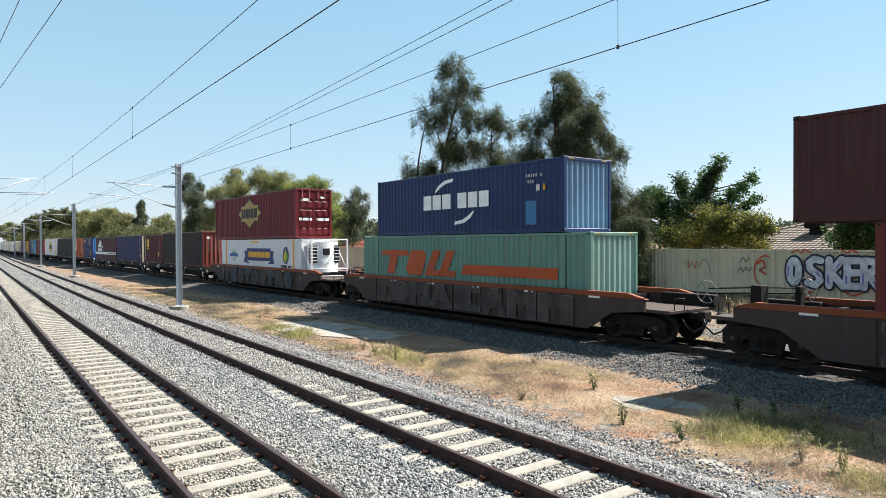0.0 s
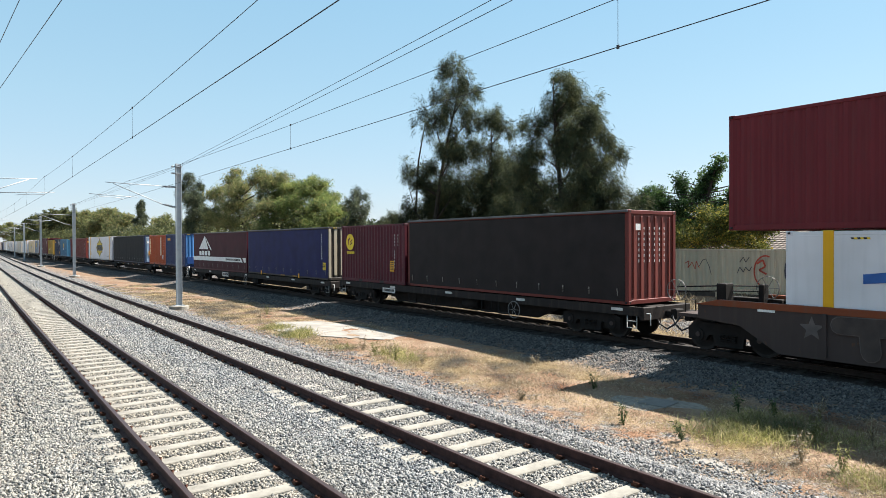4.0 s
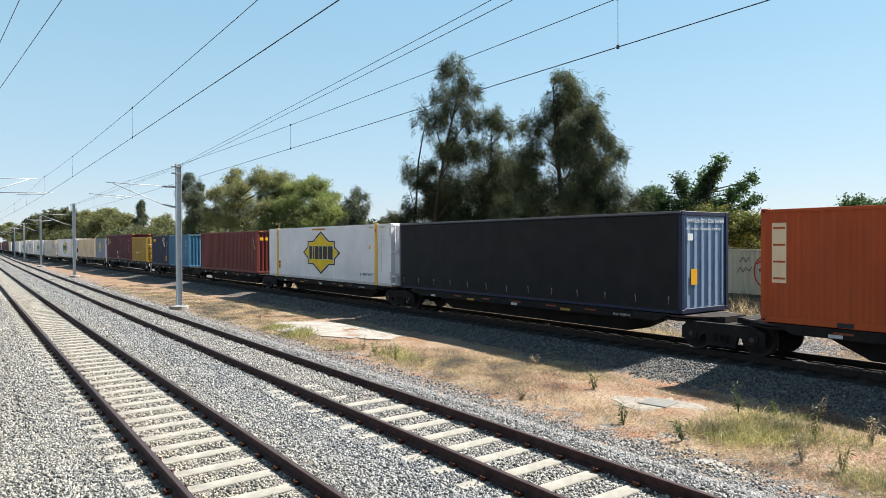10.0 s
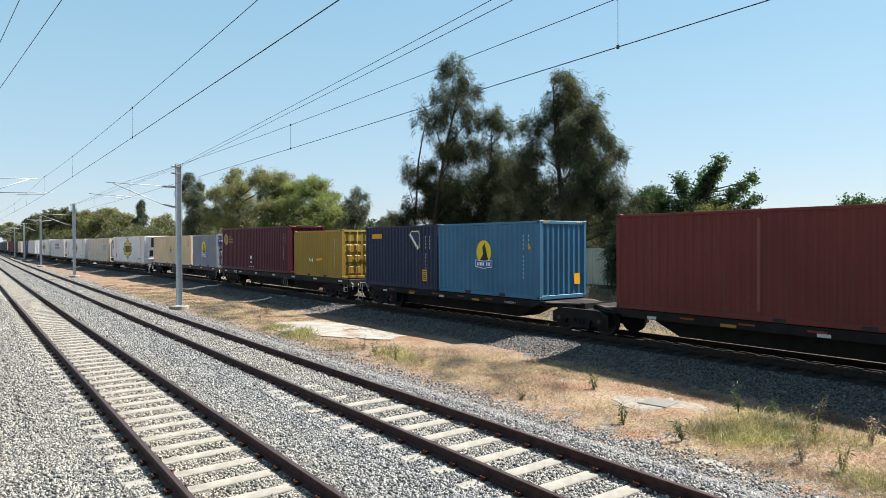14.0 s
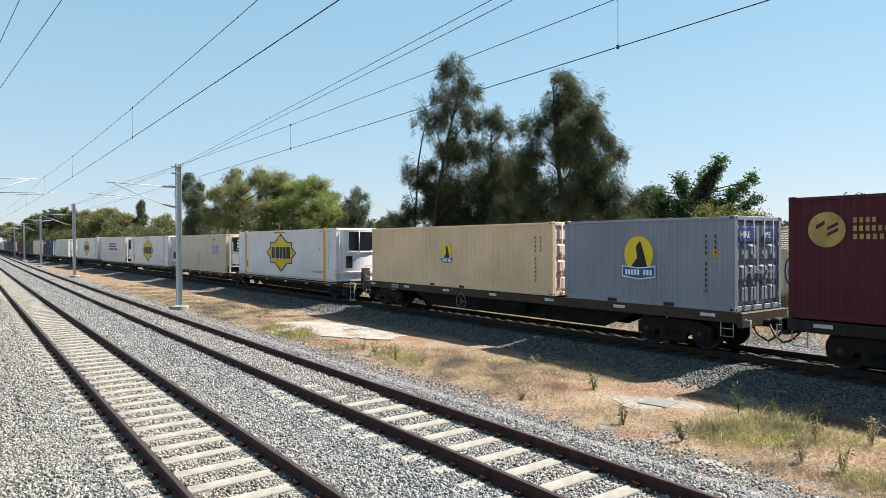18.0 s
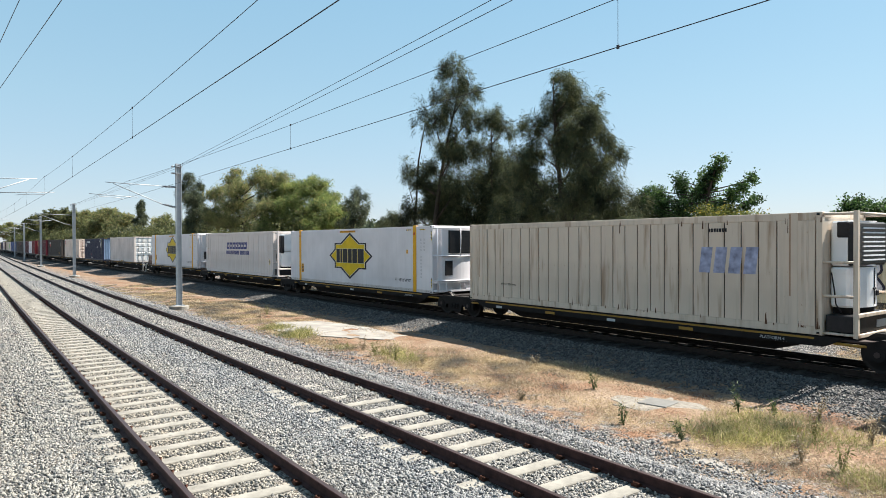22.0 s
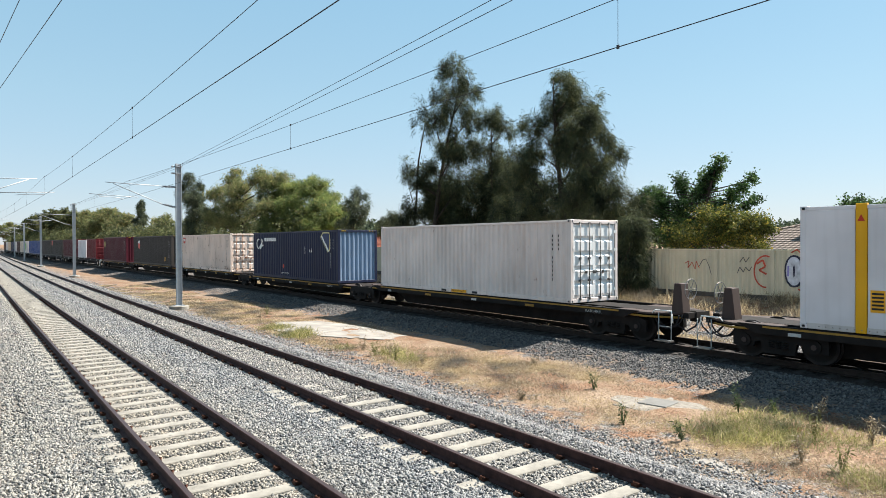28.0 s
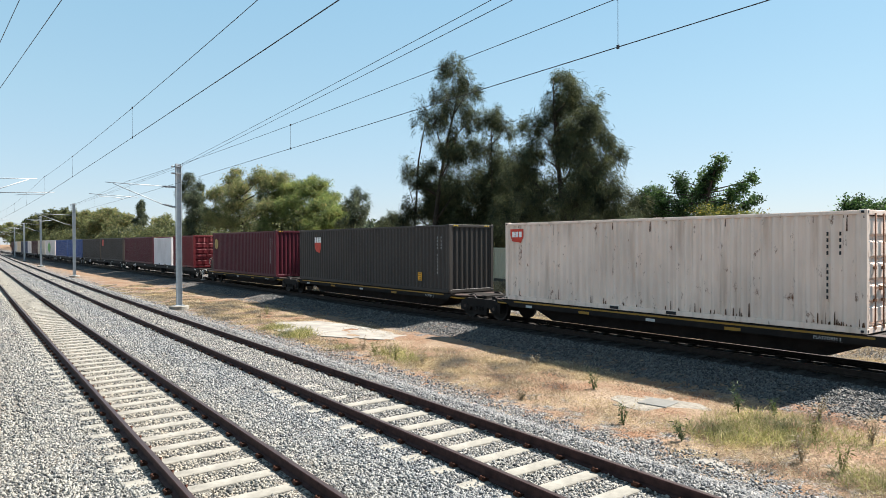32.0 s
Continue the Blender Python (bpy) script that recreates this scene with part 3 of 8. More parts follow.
def container(L, H, m, label, front="corr", side="corr", end_m=None, frame_m=None, rods=None, marks=M_CODE, pockets=True):
    root = tagged(new("shipping_container"), label, "container", "containers on the train")
    fm = frame_m or m
    frame_part(root, L, H, fm)
    castings(root, L, H, fm)
    shell(root, L, H, m)
    blank_end(root, L, H, m, sgn=1)
    if side == "corr":
        bm = bmesh.new()
        corrugated(bm, -L / 2 + 0.14, L / 2 - 0.14, 0.14, H - 0.1, lambda a, d, z: (-W2 + 0.012 + d, a, z), depth=0.058 if m in (P_WHITE, P_OLDWHITE, P_TEAL) else 0.036)
        part("side_wall", bm, m, root)
    elif side == "curtain":
        curtain(root, L, H, m)
    elif side == "ribbed":
        ribbed(root, L, H, m)
    if front == "corr":
        blank_end(root, L, H, end_m or m)
        for x in (-0.85, 0.85):
            hazard(root, x, -L / 2 + 0.005, H - 0.06, "x", 0.28, 0.04)
    elif front == "doors":
        doors(root, L, H, end_m or m, rods)
    elif front == "panels":
        panel_end(root, L, H, end_m or m)
    if pockets and L < 8:
        for y in (-1.02, 1.02):
            decal(root, "fork_pocket", [rect(0, 0, 0.36, 0.11)], M_BLACK, y, 0.075)
    elif pockets:
        for y in (-1.02, 1.02):
            decal(root, "fork_pocket", [rect(0, 0, 0.34, 0.09)], M_BLACK, y, 0.07)
    if marks:
        id_marks(root, L, H, marks)
    return root


def panel_end(root, L, H, m):
    """A flat end with a few upright ribs."""
    boxed("end_wall", (-W2 + 0.14, W2 - 0.14, -L / 2 + 0.06, -L / 2 + 0.1, 0.14, H - 0.12), m, root)
    for k in range(6):
        x = -0.9 + k * 0.36
        boxed("end_rib", (x - 0.035, x + 0.035, -L / 2 + 0.02, -L / 2 + 0.06, 0.2, H - 0.2), m, root, bevel=0.01)


def curtain(root, L, H, m):
    """A tensioned fabric side with slack folds, hem straps and buckles."""
    bm = bmesh.new()
    nu, nv = int(L / 0.16), 14
    ph = random.Random(int(L * 77)).uniform(0, 50)
    grid = []
    for i in range(nu + 1):
        y = -L / 2 + 0.13 + (L - 0.26) * i / nu
        col = []
        for j in range(nv + 1):
            v = j / nv
            z = 0.1 + (H - 0.22) * v
            d = 0.018 * noise.noise((y * 1.1 + ph, v * 1.2, 0.5)) * math.sin(math.pi * min(1, v * 1.05)) + 0.01 * math.sin(y * 5.8) * (1 - v) ** 2
            col.append(bm.verts.new((-W2 - 0.012 + d, y, z)))
        grid.append(col)
    for a, b in zip(grid, grid[1:]):
        for j in range(nv):
            bm.faces.new((a[j], b[j], b[j + 1], a[j + 1])).smooth = True
    c = part("curtain", bm, m, root)
    n = int(L / 1.05)
    bm, bk = bmesh.new(), bmesh.new()
    for k in range(n):
        y = -L / 2 + 0.4 + k * (L - 0.8) / (n - 1)
        box(bm, -W2 - 0.038, -W2 - 0.03, y - 0.009, y + 0.009, 0.26, 0.46)
        box(bk, -W2 - 0.055, -W2 - 0.03, y - 0.016, y + 0.016, 0.42, 0.49)
    part("hem_strapping", bm, M_STEEL, c, kind="stuff")
    part("buckle_line", bk, M_STEEL, c, kind="stuff")
    boxed("curtain_track", (-W2 - 0.05, -W2 + 0.06, -L / 2 + 0.02, L / 2 - 0.02, H - 0.08, H - 0.005), M_TRACKGREY, root, bevel=0.012)


def ribbed(root, L, H, m):
    """Insulated panels with dark upright joints, between deep rails."""
    n = round((L - 0.3) / 0.46)
    w = (L - 0.3) / n
    bm = bmesh.new()
    box(bm, -W2 + 0.0, -W2 + 0.05, 0.015, w - 0.015, 0.2, H - 0.2)
    soft(bm, 0.006)
    me = mesh_of("side_panel", bm, [m])
    for k in range(n):
        p = new("side_panel", me)
        p.parent = root
        p.location = (0, -L / 2 + 0.15 + k * w, 0)
    boxed("side_wall", (-W2 + 0.03, -W2 + 0.09, -L / 2 + 0.12, L / 2 - 0.12, 0.14, H - 0.1), M_DARK, root)
    for a, b in ((0.0, 0.2), (H - 0.2, H - 0.01)):
        boxed("side_beam", (-W2 - 0.004, -W2 + 0.07, -L / 2 + 0.15, L / 2 - 0.15, a, b), m, root, bevel=0.012)


def fridge(root, y, H, m, wide=1.86, deep=0.34, bulge=0.16):
    """A nose-mounted refrigeration unit: curved white cowl, black grille, access door."""
    bm = bmesh.new()
    n = 10
    def arc(z0, z1, inset=0.0, half=wide / 2):
        pts = [(-half + 2 * half * k / n, -deep - bulge * math.sin(math.pi * k / n) + inset) for k in range(n + 1)]
        prism(bm, [(a, y + b) for a, b in pts] + [(half, y), (-half, y)], "z", z0, z1)
    arc(0.58, 1.62)
    arc(1.66, H - 0.14, 0.03, wide / 2 - 0.02)
    u = part("fridge_cowl", bm, m, root, "curved white refrigeration cowl")
    bm = bmesh.new()
    for k in range(7):
        box(bm, -0.58, 0.8, y - deep - bulge - 0.012, y - deep + 0.02, 1.78 + k * 0.14, 1.84 + k * 0.14)
    box(bm, -0.6, 0.82, y - deep - bulge - 0.004, y - deep + 0.03, 1.74, H - 0.22)
    part("grille", bm, M_GLASSBLACK, u)
    boxed("side_vent", (-0.78, -0.42, y - deep - 0.125, y - deep - 0.0, 0.78, 1.42), M_GLASSBLACK, u, bevel=0.01)
    bm = bmesh.new()
    for zz in (1.63, 0.55, H - 0.13):
        tube(bm, [(-W2 + 0.06, y + 0.02, zz), (-W2 + 0.1, y - deep * 0.9, zz), (-0.6, y - deep - bulge * 0.95, zz), (0.0, y - deep - bulge - 0.05, zz), (0.6, y - deep - bulge * 0.95, zz), (W2 - 0.1, y - deep * 0.9, zz), (W2 - 0.06, y + 0.02, zz)], 0.03, 7)
    for x in (-W2 + 0.1, -0.05, W2 - 0.1):
        yy = y - deep * 0.9 if abs(x) > 0.5 else y - deep - bulge - 0.05
        tube(bm, [(x, yy, 1.63 if abs(x) < 0.5 else 0.1), (x, yy, H - 0.12)], 0.028, 7)
    part("guard_rail", bm, m, root)
    bm = bmesh.new()
    pts = [(-W2 + 0.05, y), (-W2 + 0.1, y - deep * 0.9), (-0.55, y - deep - bulge), (0.55, y - deep - bulge), (W2 - 0.1, y - deep * 0.9), (W2 - 0.05, y)]
    prism(bm, pts, "z", 0.08, 0.16)
    prism(bm, pts, "z", 0.44, 0.5)
    for k in range(7):
        x = -1.05 + k * 0.35
        yy = y - deep - bulge * (1 - abs(x) / 1.2)
        box(bm, x - 0.02, x + 0.02, yy, yy + 0.06, 0.12, 0.48)
    box(bm, -1.0, 1.0, y - deep + 0.02, y - deep + 0.08, 0.12, 0.48)
    part("bumper_frame", bm, m, root)


def reefer_flush(L, H, m, label):
    """A smooth white insulated container with yellow lifting posts and a fridge in its nose."""
    root = tagged(new("refrigerated_container"), label, "container", "containers on the train")
    frame_part(root, L, H, m)
    castings(root, L, H, m)
    shell(root, L, H, m)
    blank_end(root, L, H, m, sgn=1)
    for ch in root.children:
        if ch.name.startswith("bottom_rail"):
            ch.data.materials[0] = P_REEFRAIL
    posts = (-L / 2 + 1.36, L / 2 - 1.36)
    spans = [(-L / 2 + 0.13, posts[0] - 0.13), (posts[0] + 0.13, posts[1] - 0.13), (posts[1] + 0.13, L / 2 - 0.13)]
    for a, b in spans:
        boxed("side_panel", (-W2 + 0.004, -W2 + 0.06, a, b, 0.13, H - 0.11), m, root, bevel=0.01)
    for y in posts:
        for s in (-1, 1):
            x0, x1 = sorted((s * (W2 + 0.012), s * (W2 - 0.1)))
            boxed("lifting_post", (x0, x1, y - 0.12, y + 0.12, 0.0, H + 0.02), M_POST, root, "yellow lifting post", 0.012)
        decal(root, "warning_triangle", [[(-0.08, -0.07), (0.08, -0.07), (0, 0.09)]], M_RED, y, H - 0.32, x=-W2 - 0.018)
    bm = bmesh.new()
    for k in range(int(L / 0.16)):
        y = -L / 2 + 0.3 + k * 0.155
        if y < L / 2 - 0.3:
            box(bm, -W2 - 0.012, -W2 - 0.004, y - 0.012, y + 0.012, 0.06, 0.085)
    part("rivet_row", bm, M_STEEL, root, kind="stuff")
    boxed("bulkhead", (-W2 + 0.14, W2 - 0.14, -L / 2 + 0.03, -L / 2 + 0.09, 0.14, H - 0.12), m, root)
    fridge(root, -L / 2 + 0.06, H, m)
    for y in (-L / 2 + 1.8, -L / 2 + 0.72):
        hazard(root, -W2 - 0.008, y, H - 0.17, "y", 0.42, 0.045)
    for z in (H - 0.45, 0.45):
        hazard(root, -W2 - 0.008, -L / 2 + 0.07, z, "z", 0.42, 0.06)
    decal(root, "code_bar", [rect(0, -0.15 * k, 0.045, 0.085) for k in range(12) if k not in (4,)] + [rect(0.24, -0.15 * k, 0.045, 0.085) for k in range(4)], M_GREYCODE, -L / 2 + 0.85, H - 0.62)
    lines_plate(root, -L / 2 + 1.95, H - 1.15, 0.14, 0.18, M_AMBER, 2)
    lines_plate(root, L / 2 - 1.7, 0.75, 0.3, 0.5, M_AMBER, 5)
    decal(root, "notice_bar", [rect(0, 0, 1.66, 0.1)], M_AMBER, 0.2, H - 0.16)
    lettering(root, "DO NOT STACK CONTAINERS ON ROOF", 1.0, H - 0.19, 0.093, M_BLACK, x=SIDE - 0.003)
    decal(root, "arrow_mark", [[(-0.05, 0), (0.05, 0), (0, -0.1)], rect(0, 0.04, 0.04, 0.09)], M_BLACK, -L / 2 + 2.9, 0.5)
    lettering(root, "48'11\"x9'10\"", -L / 2 + 2.65, 0.42, 0.2, M_BLACK)
    return root


def lettering(root, text, y, z, size, m, name="lettering", x=SIDE, spacing=1.0, ry=-90):
    """Words in the built-in font on the near side, read from -x; y is where they begin."""
    cu = bpy.data.curves.new(name, "FONT")
    cu.body, cu.size, cu.space_character = text, size, spacing
    cu.extrude = 0.001
    ob = bpy.data.objects.new(name, cu)
    scene.collection.objects.link(ob)
    bpy.context.view_layer.update()
    me = bpy.data.meshes.new_from_object(ob.evaluated_get(bpy.context.evaluated_depsgraph_get()))
    bpy.data.objects.remove(ob)
    me.materials.clear()
    me.materials.append(m)
    t = new(name, me)
    t.parent = root
    t.matrix_local = Matrix.Translation((x - 0.003, y, z)) @ pose(0, 0, 0, 90, 0, ry)
    return t


def reefer_framed(L, H, m, label, smooth=False, nose=0.72, base=0.0, louvred=False):
    """An insulated container with its fridge in an open frame before the body; L is the body alone."""
    root = tagged(new("refrigerated_container"), label, "container", "containers on the train")
    frame_part(root, L, H, m)
    castings(root, L, H, m)
    shell(root, L, H, m)
    blank_end(root, L, H, m, sgn=1)
    if smooth:
        boxed("side_panel", (-W2 + 0.004, -W2 + 0.06, -L / 2 + 0.13, L / 2 - 0.13, 0.13, H - 0.11), m, root, bevel=0.01)
    else:
        ribbed(root, L, H, m)
    boxed("bulkhead", (-W2 + 0.14, W2 - 0.14, -L / 2 + 0.03, -L / 2 + 0.09, 0.14, H - 0.12), m, root)
    y0, y1 = -L / 2, -L / 2 - nose
    bm = bmesh.new()
    for x in (-W2 + 0.06, W2 - 0.06):
        box(bm, x - 0.05, x + 0.05, y1 - 0.05, y1 + 0.05, base, H)
        for z in (base + 0.06, 0.95, H - 0.06):
            tube(bm, [(x, y0, z), (x, y1, z)], 0.035, 6)
        if base:
            tube(bm, [(x, y0, H - 0.5), (x, y1, 0.95)], 0.025, 6)
        else:
            tube(bm, [(x, y0, 1.75), (x, y1, 1.75)], 0.03, 6)
    for z in (base + 0.06, base + 0.5, H - 0.06):
        tube(bm, [(-W2 + 0.06, y1, z), (W2 - 0.06, y1, z)], 0.035, 6)
    part("nose_frame", bm, m, root, "open white steel nose frame")
    bm = bmesh.new()
    n, half, deep = 8, 0.9 if base else 0.82, 0.62 if base else 0.4
    for z0, z1, k0 in ((0.5 if base else 0.66, 1.35 if base else 1.62, 0.0), (1.38 if base else 1.65, H - 0.22, 0.04 if base else 0.02)):
        pts = [(-half + k0 + 2 * (half - k0) * k / n, y0 - deep - 0.22 * math.sin(math.pi * k / n)) for k in range(n + 1)]
        prism(bm, pts + [(half - k0, y0), (-half + k0, y0)], "z", z0, z1)
    soft(bm, 0.03 if base else 0.05)
    u = part("fridge_cowl", bm, M_WHITEPAINT, root, "curved white refrigeration cowl")
    for s in (-1, 1):
        if base:
            x0, x1 = sorted((s * 0.5, s * 0.93))
            boxed("grille", (x0, x1, y0 - deep - 0.13, y0 - deep + 0.3, 1.42, H - 0.36), M_GLASSBLACK, u, "black side grille", 0.06)
            for k in range(5):
                boxed("louvre", (x0 - 0.015, x1 + 0.015, y0 - deep - 0.145, y0 - deep + 0.28, 1.55 + k * 0.2, 1.59 + k * 0.2), M_WHITEPAINT, u)
        elif louvred:
            x0, x1 = sorted((s * (half - 0.1), s * (half + 0.015)))
            boxed("grille", (x0, x1, y0 - deep - 0.02, y0 - 0.15, H - 0.62, H - 0.24), M_GLASSBLACK, u, "black side grille", 0.03)
        else:
            x0, x1 = sorted((s * (half - 0.2), s * (half + 0.02)))
            boxed("grille", (x0, x1, y0 - deep - 0.1, y0 - 0.06, 1.52, H - 0.3), M_GLASSBLACK, u, "black side grille", 0.05)
    if louvred:
        boxed("grille_surround", (-0.8, 0.8, y0 - deep - 0.235, y0 - deep + 0.05, 1.66, H - 0.24), M_GLASSBLACK, u, "black louvred condenser grille", 0.05)
        for k in range(8):
            z = 1.78 + k * (H - 0.36 - 1.78) / 7.5
            boxed("louvre", (-0.62, 0.62, y0 - deep - 0.262, y0 - deep - 0.22, z, z + 0.035), M_WHITEPAINT, u)
        boxed("door_gap", (0.1, 0.115, y0 - deep - 0.232, y0 - deep - 0.1, 0.72, 1.6), M_BLACK, u)
        boxed("latch", (0.0, 0.16, y0 - deep - 0.245, y0 - deep - 0.2, 1.08, 1.13), M_BLACK, u, bevel=0.01)
        boxed("sight_glass", (0.22, 0.36, y0 - deep - 0.235, y0 - deep - 0.15, 0.92, 1.06), M_BLACK, u, bevel=0.02)
    elif base:
        boxed("control_panel", (-0.22, 0.22, y0 - deep - 0.25, y0 - deep - 0.1, 1.9, 2.3), M_GLASSBLACK, u, bevel=0.02)
    else:
        boxed("plate", (0.1, 0.32, y0 - deep - 0.235, y0 - deep - 0.15, 2.28, 2.52), M_GREYCODE, u, "small grey plate", 0.01)
        boxed("door_gap", (0.28, 0.295, y0 - deep - 0.225, y0 - deep - 0.1, 0.72, 1.6), M_BLACK, u)
        boxed("latch", (0.2, 0.38, y0 - deep - 0.235, y0 - deep - 0.15, 1.06, 1.12), M_BLACK, u, bevel=0.01)
        bm = bmesh.new()
        tube(bm, [(0.42, y0 - deep - 0.24, 0.92), (0.42, y0 - deep - 0.1, 0.92)], 0.075, 10)
        part("filler_cap", bm, M_BLACK, u)
    if base:
        boxed("deck_box", (-0.95, 0.95, y1 + 0.12, y0 - 0.05, base + 0.02, base + 0.12), M_DARK, root, bevel=0.02)
        return root
    boxed("tank_box", (-W2 + 0.09, W2 - 0.09, y1 + 0.02, y0 - 0.04, 0.1, 0.5), M_GLASSBLACK, root, "black generator box in the nose frame", 0.02)
    boxed("unit_mount", (-0.7, 0.7, y0 - deep, y0 - 0.02, 0.5, 0.67), M_DARK, root)
    boxed("box_notice", (0.0, 0.55, y1 + 0.008, y1 + 0.025, 0.18, 0.36), M_CODE, root, "pale notice plate")
    for z in (0.05, 0.52):
        boxed("nose_rail", (-W2 + 0.03, W2 - 0.03, y1 - 0.06, y1 + 0.02, z - 0.04, z + 0.045), m, root, bevel=0.01)
    for y in (-L / 2 + 0.68, L / 2 - 0.68):
        boxed("lifting_post", (-W2 - 0.014, -W2 + 0.06, y - 0.12, y + 0.12, 0.0, H - 0.005), m, root, bevel=0.012)
        boxed("rust_run", (-W2 - 0.017, -W2 - 0.01, y + 0.05, y + 0.085, 0.9, H - 0.04), M_RUSTRUN, root, "brown rust run down the post")
        for dy in (-0.34, -0.22, 0.22, 0.34):
            boxed("panel_rib", (-W2 - 0.008, -W2 + 0.03, y + dy - 0.03, y + dy + 0.03, 0.2, H - 0.2), m, root, bevel=0.008)
    bm = bmesh.new()
    tube(bm, [(-W2 + 0.2, y0 - 0.12, 1.5), (-W2 + 0.16, y0 - 0.2, 1.1), (-W2 + 0.2, y0 - 0.22, 0.75), (-W2 + 0.3, y0 - 0.3, 0.56)], 0.016, 6)
    part("power_cable", bm, M_BLACK, root)
    return root


def load(ob, s_front, L, z):
    LOADS.append((ob, s_front + L / 2, z))
    return ob
# ---- train: colours ----
M_RUSTRUN = paint("rust_run", (0.36, 0.23, 0.15), 0.8, 0.5, 0.5)
M_DRIP = plain("dark_rust_drip", (0.1, 0.05, 0.03), 0.85, 0, 0.4, 8, 0)
M_RED = paint("signal_red", (0.45, 0.04, 0.02), 0.5, 0.0, 0.1)
M_POST = paint("yellow_post_paint", (0.72, 0.36, 0.01), 0.45, 0.05, 0.2)
M_WHITEPAINT = paint("clean_white_paint", (0.78, 0.79, 0.8), 0.4, 0.03, 0.12)
P_MAROON = paint("faded_maroon_paint", (0.05, 0.014, 0.014), 0.5, 0.15, 0.3)
P_DEEPMAROON = paint("deep_maroon_paint", (0.07, 0.009, 0.018), 0.5, 0.06, 0.2)
P_REDEND = paint("sun_faded_red_end", (0.19, 0.05, 0.04), 0.55, 0.15, 0.3)
P_DULLCREAM = paint("dull_cream_end_paint", (0.43, 0.37, 0.28), 0.55, 0.2, 0.4)
P_PALESEAM = paint("pale_red_seam_paint", (0.19, 0.06, 0.048), 0.55, 0.1, 0.3)
P_REDBROWN = paint("red_brown_paint", (0.13, 0.026, 0.022), 0.55, 0.12, 0.3)
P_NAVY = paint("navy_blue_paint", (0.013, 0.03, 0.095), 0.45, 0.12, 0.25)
P_SLATE = paint("slate_blue_paint", (0.014, 0.02, 0.05), 0.5, 0.15, 0.3)
P_BLUE = paint("clear_blue_paint", (0.02, 0.06, 0.2), 0.45, 0.08, 0.2)
# direct sun on the container end is put into this brighter blue
P_SKYEND = paint("sunlit_blue_end", (0.07, 0.2, 0.43), 0.5, 0.1, 0.25)
# chalky end paints, made paler still to carry the sun on the ends
P_SUNLITBLUE = paint("chalky_sunlit_blue", (0.17, 0.26, 0.38), 0.6, 0.25, 0.4)
P_SUNLITTEAL = paint("chalky_sunlit_teal", (0.3, 0.43, 0.37), 0.6, 0.3, 0.4)
P_LIGHTBLUE = paint("light_blue_paint", (0.045, 0.14, 0.235), 0.5, 0.06, 0.25)
P_TEAL = paint("pale_teal_paint", (0.125, 0.235, 0.19), 0.5, 0.25, 0.35, 0, 0.25)
P_ORANGE = paint("orange_red_paint", (0.36, 0.06, 0.014), 0.5, 0.08, 0.25)
P_YELLOW = paint("mustard_yellow_paint", (0.31, 0.19, 0.032), 0.55, 0.15, 0.35)
P_CREAM = paint("cream_beige_paint", (0.68, 0.5, 0.32), 0.5, 0.05, 0.2)
P_GREY = paint("blue_grey_paint", (0.23, 0.245, 0.285), 0.5, 0.04, 0.2)
P_OLIVE = paint("dark_olive_paint", (0.042, 0.036, 0.033), 0.55, 0.2, 0.3)
P_WHITE = paint("dull_white_paint", (0.68, 0.6, 0.56), 0.5, 0.3, 0.3, 0, 0.2)
P_OLDWHITE = paint("rust_stained_white_paint", (0.77, 0.625, 0.535), 0.55, 0.6, 0.25, 0, 0.34)
P_PANELCREAM = paint("dirty_cream_panel", (0.6, 0.5, 0.4), 0.55, 0.3, 0.45, 0, 0.7)
P_REEFER = paint("reefer_white_paint", (0.64, 0.615, 0.63), 0.4, 0.02, 0.15)
P_REEFRAIL = paint("grimy_white_rail", (0.52, 0.49, 0.47), 0.5, 0.3, 0.6)
P_DOOR = paint("crimson_paint", (0.118, 0.011, 0.016), 0.5, 0.1, 0.25)
C_BLACK = plain("black_curtain_fabric", (0.0125, 0.0115, 0.012), 0.75, 0, 0.25, 1.5, 0.2)
C_NAVY = plain("navy_curtain_fabric", (0.01, 0.013, 0.07), 0.65, 0, 0.2, 1.5, 0.2)
C_MAROON = plain("maroon_curtain_fabric", (0.05, 0.009, 0.015), 0.65, 0, 0.2, 1.5, 0.2)
C_BROWN = plain("brown_black_curtain_fabric", (0.015, 0.011, 0.011), 0.7, 0, 0.25, 1.5, 0.2)
M_LOGOY = plain("logo_yellow", (0.62, 0.42, 0.0), 0.5, 0, 0.12, 3, 0)
M_LOGOORANGE = paint("logo_orange", (0.4, 0.068, 0.018), 0.55, 0.1, 0.45)
M_LOGOBLUE = plain("logo_blue", (0.03, 0.1, 0.3), 0.5, 0, 0.15, 3, 0)
M_LOGODEEP = plain("logo_deep_blue", (0.012, 0.025, 0.13), 0.5, 0, 0.15, 3, 0)
M_LOGOGREEN = plain("logo_green", (0.12, 0.33, 0.05), 0.5, 0, 0.15, 3, 0)
M_LOGOVIOLET = plain("logo_violet", (0.035, 0.04, 0.17), 0.5, 0, 0.2, 3, 0)
M_LOGOGOLD = plain("logo_gold", (0.36, 0.25, 0.08), 0.55, 0, 0.3, 2, 0)
M_CREAMLINE = plain("cream_rim_line", (0.6, 0.56, 0.36), 0.5, 0, 0.1, 3, 0)
M_PALEBLUE = plain("pale_blue_patch", (0.04, 0.15, 0.3), 0.5, 0, 0.1, 3, 0)


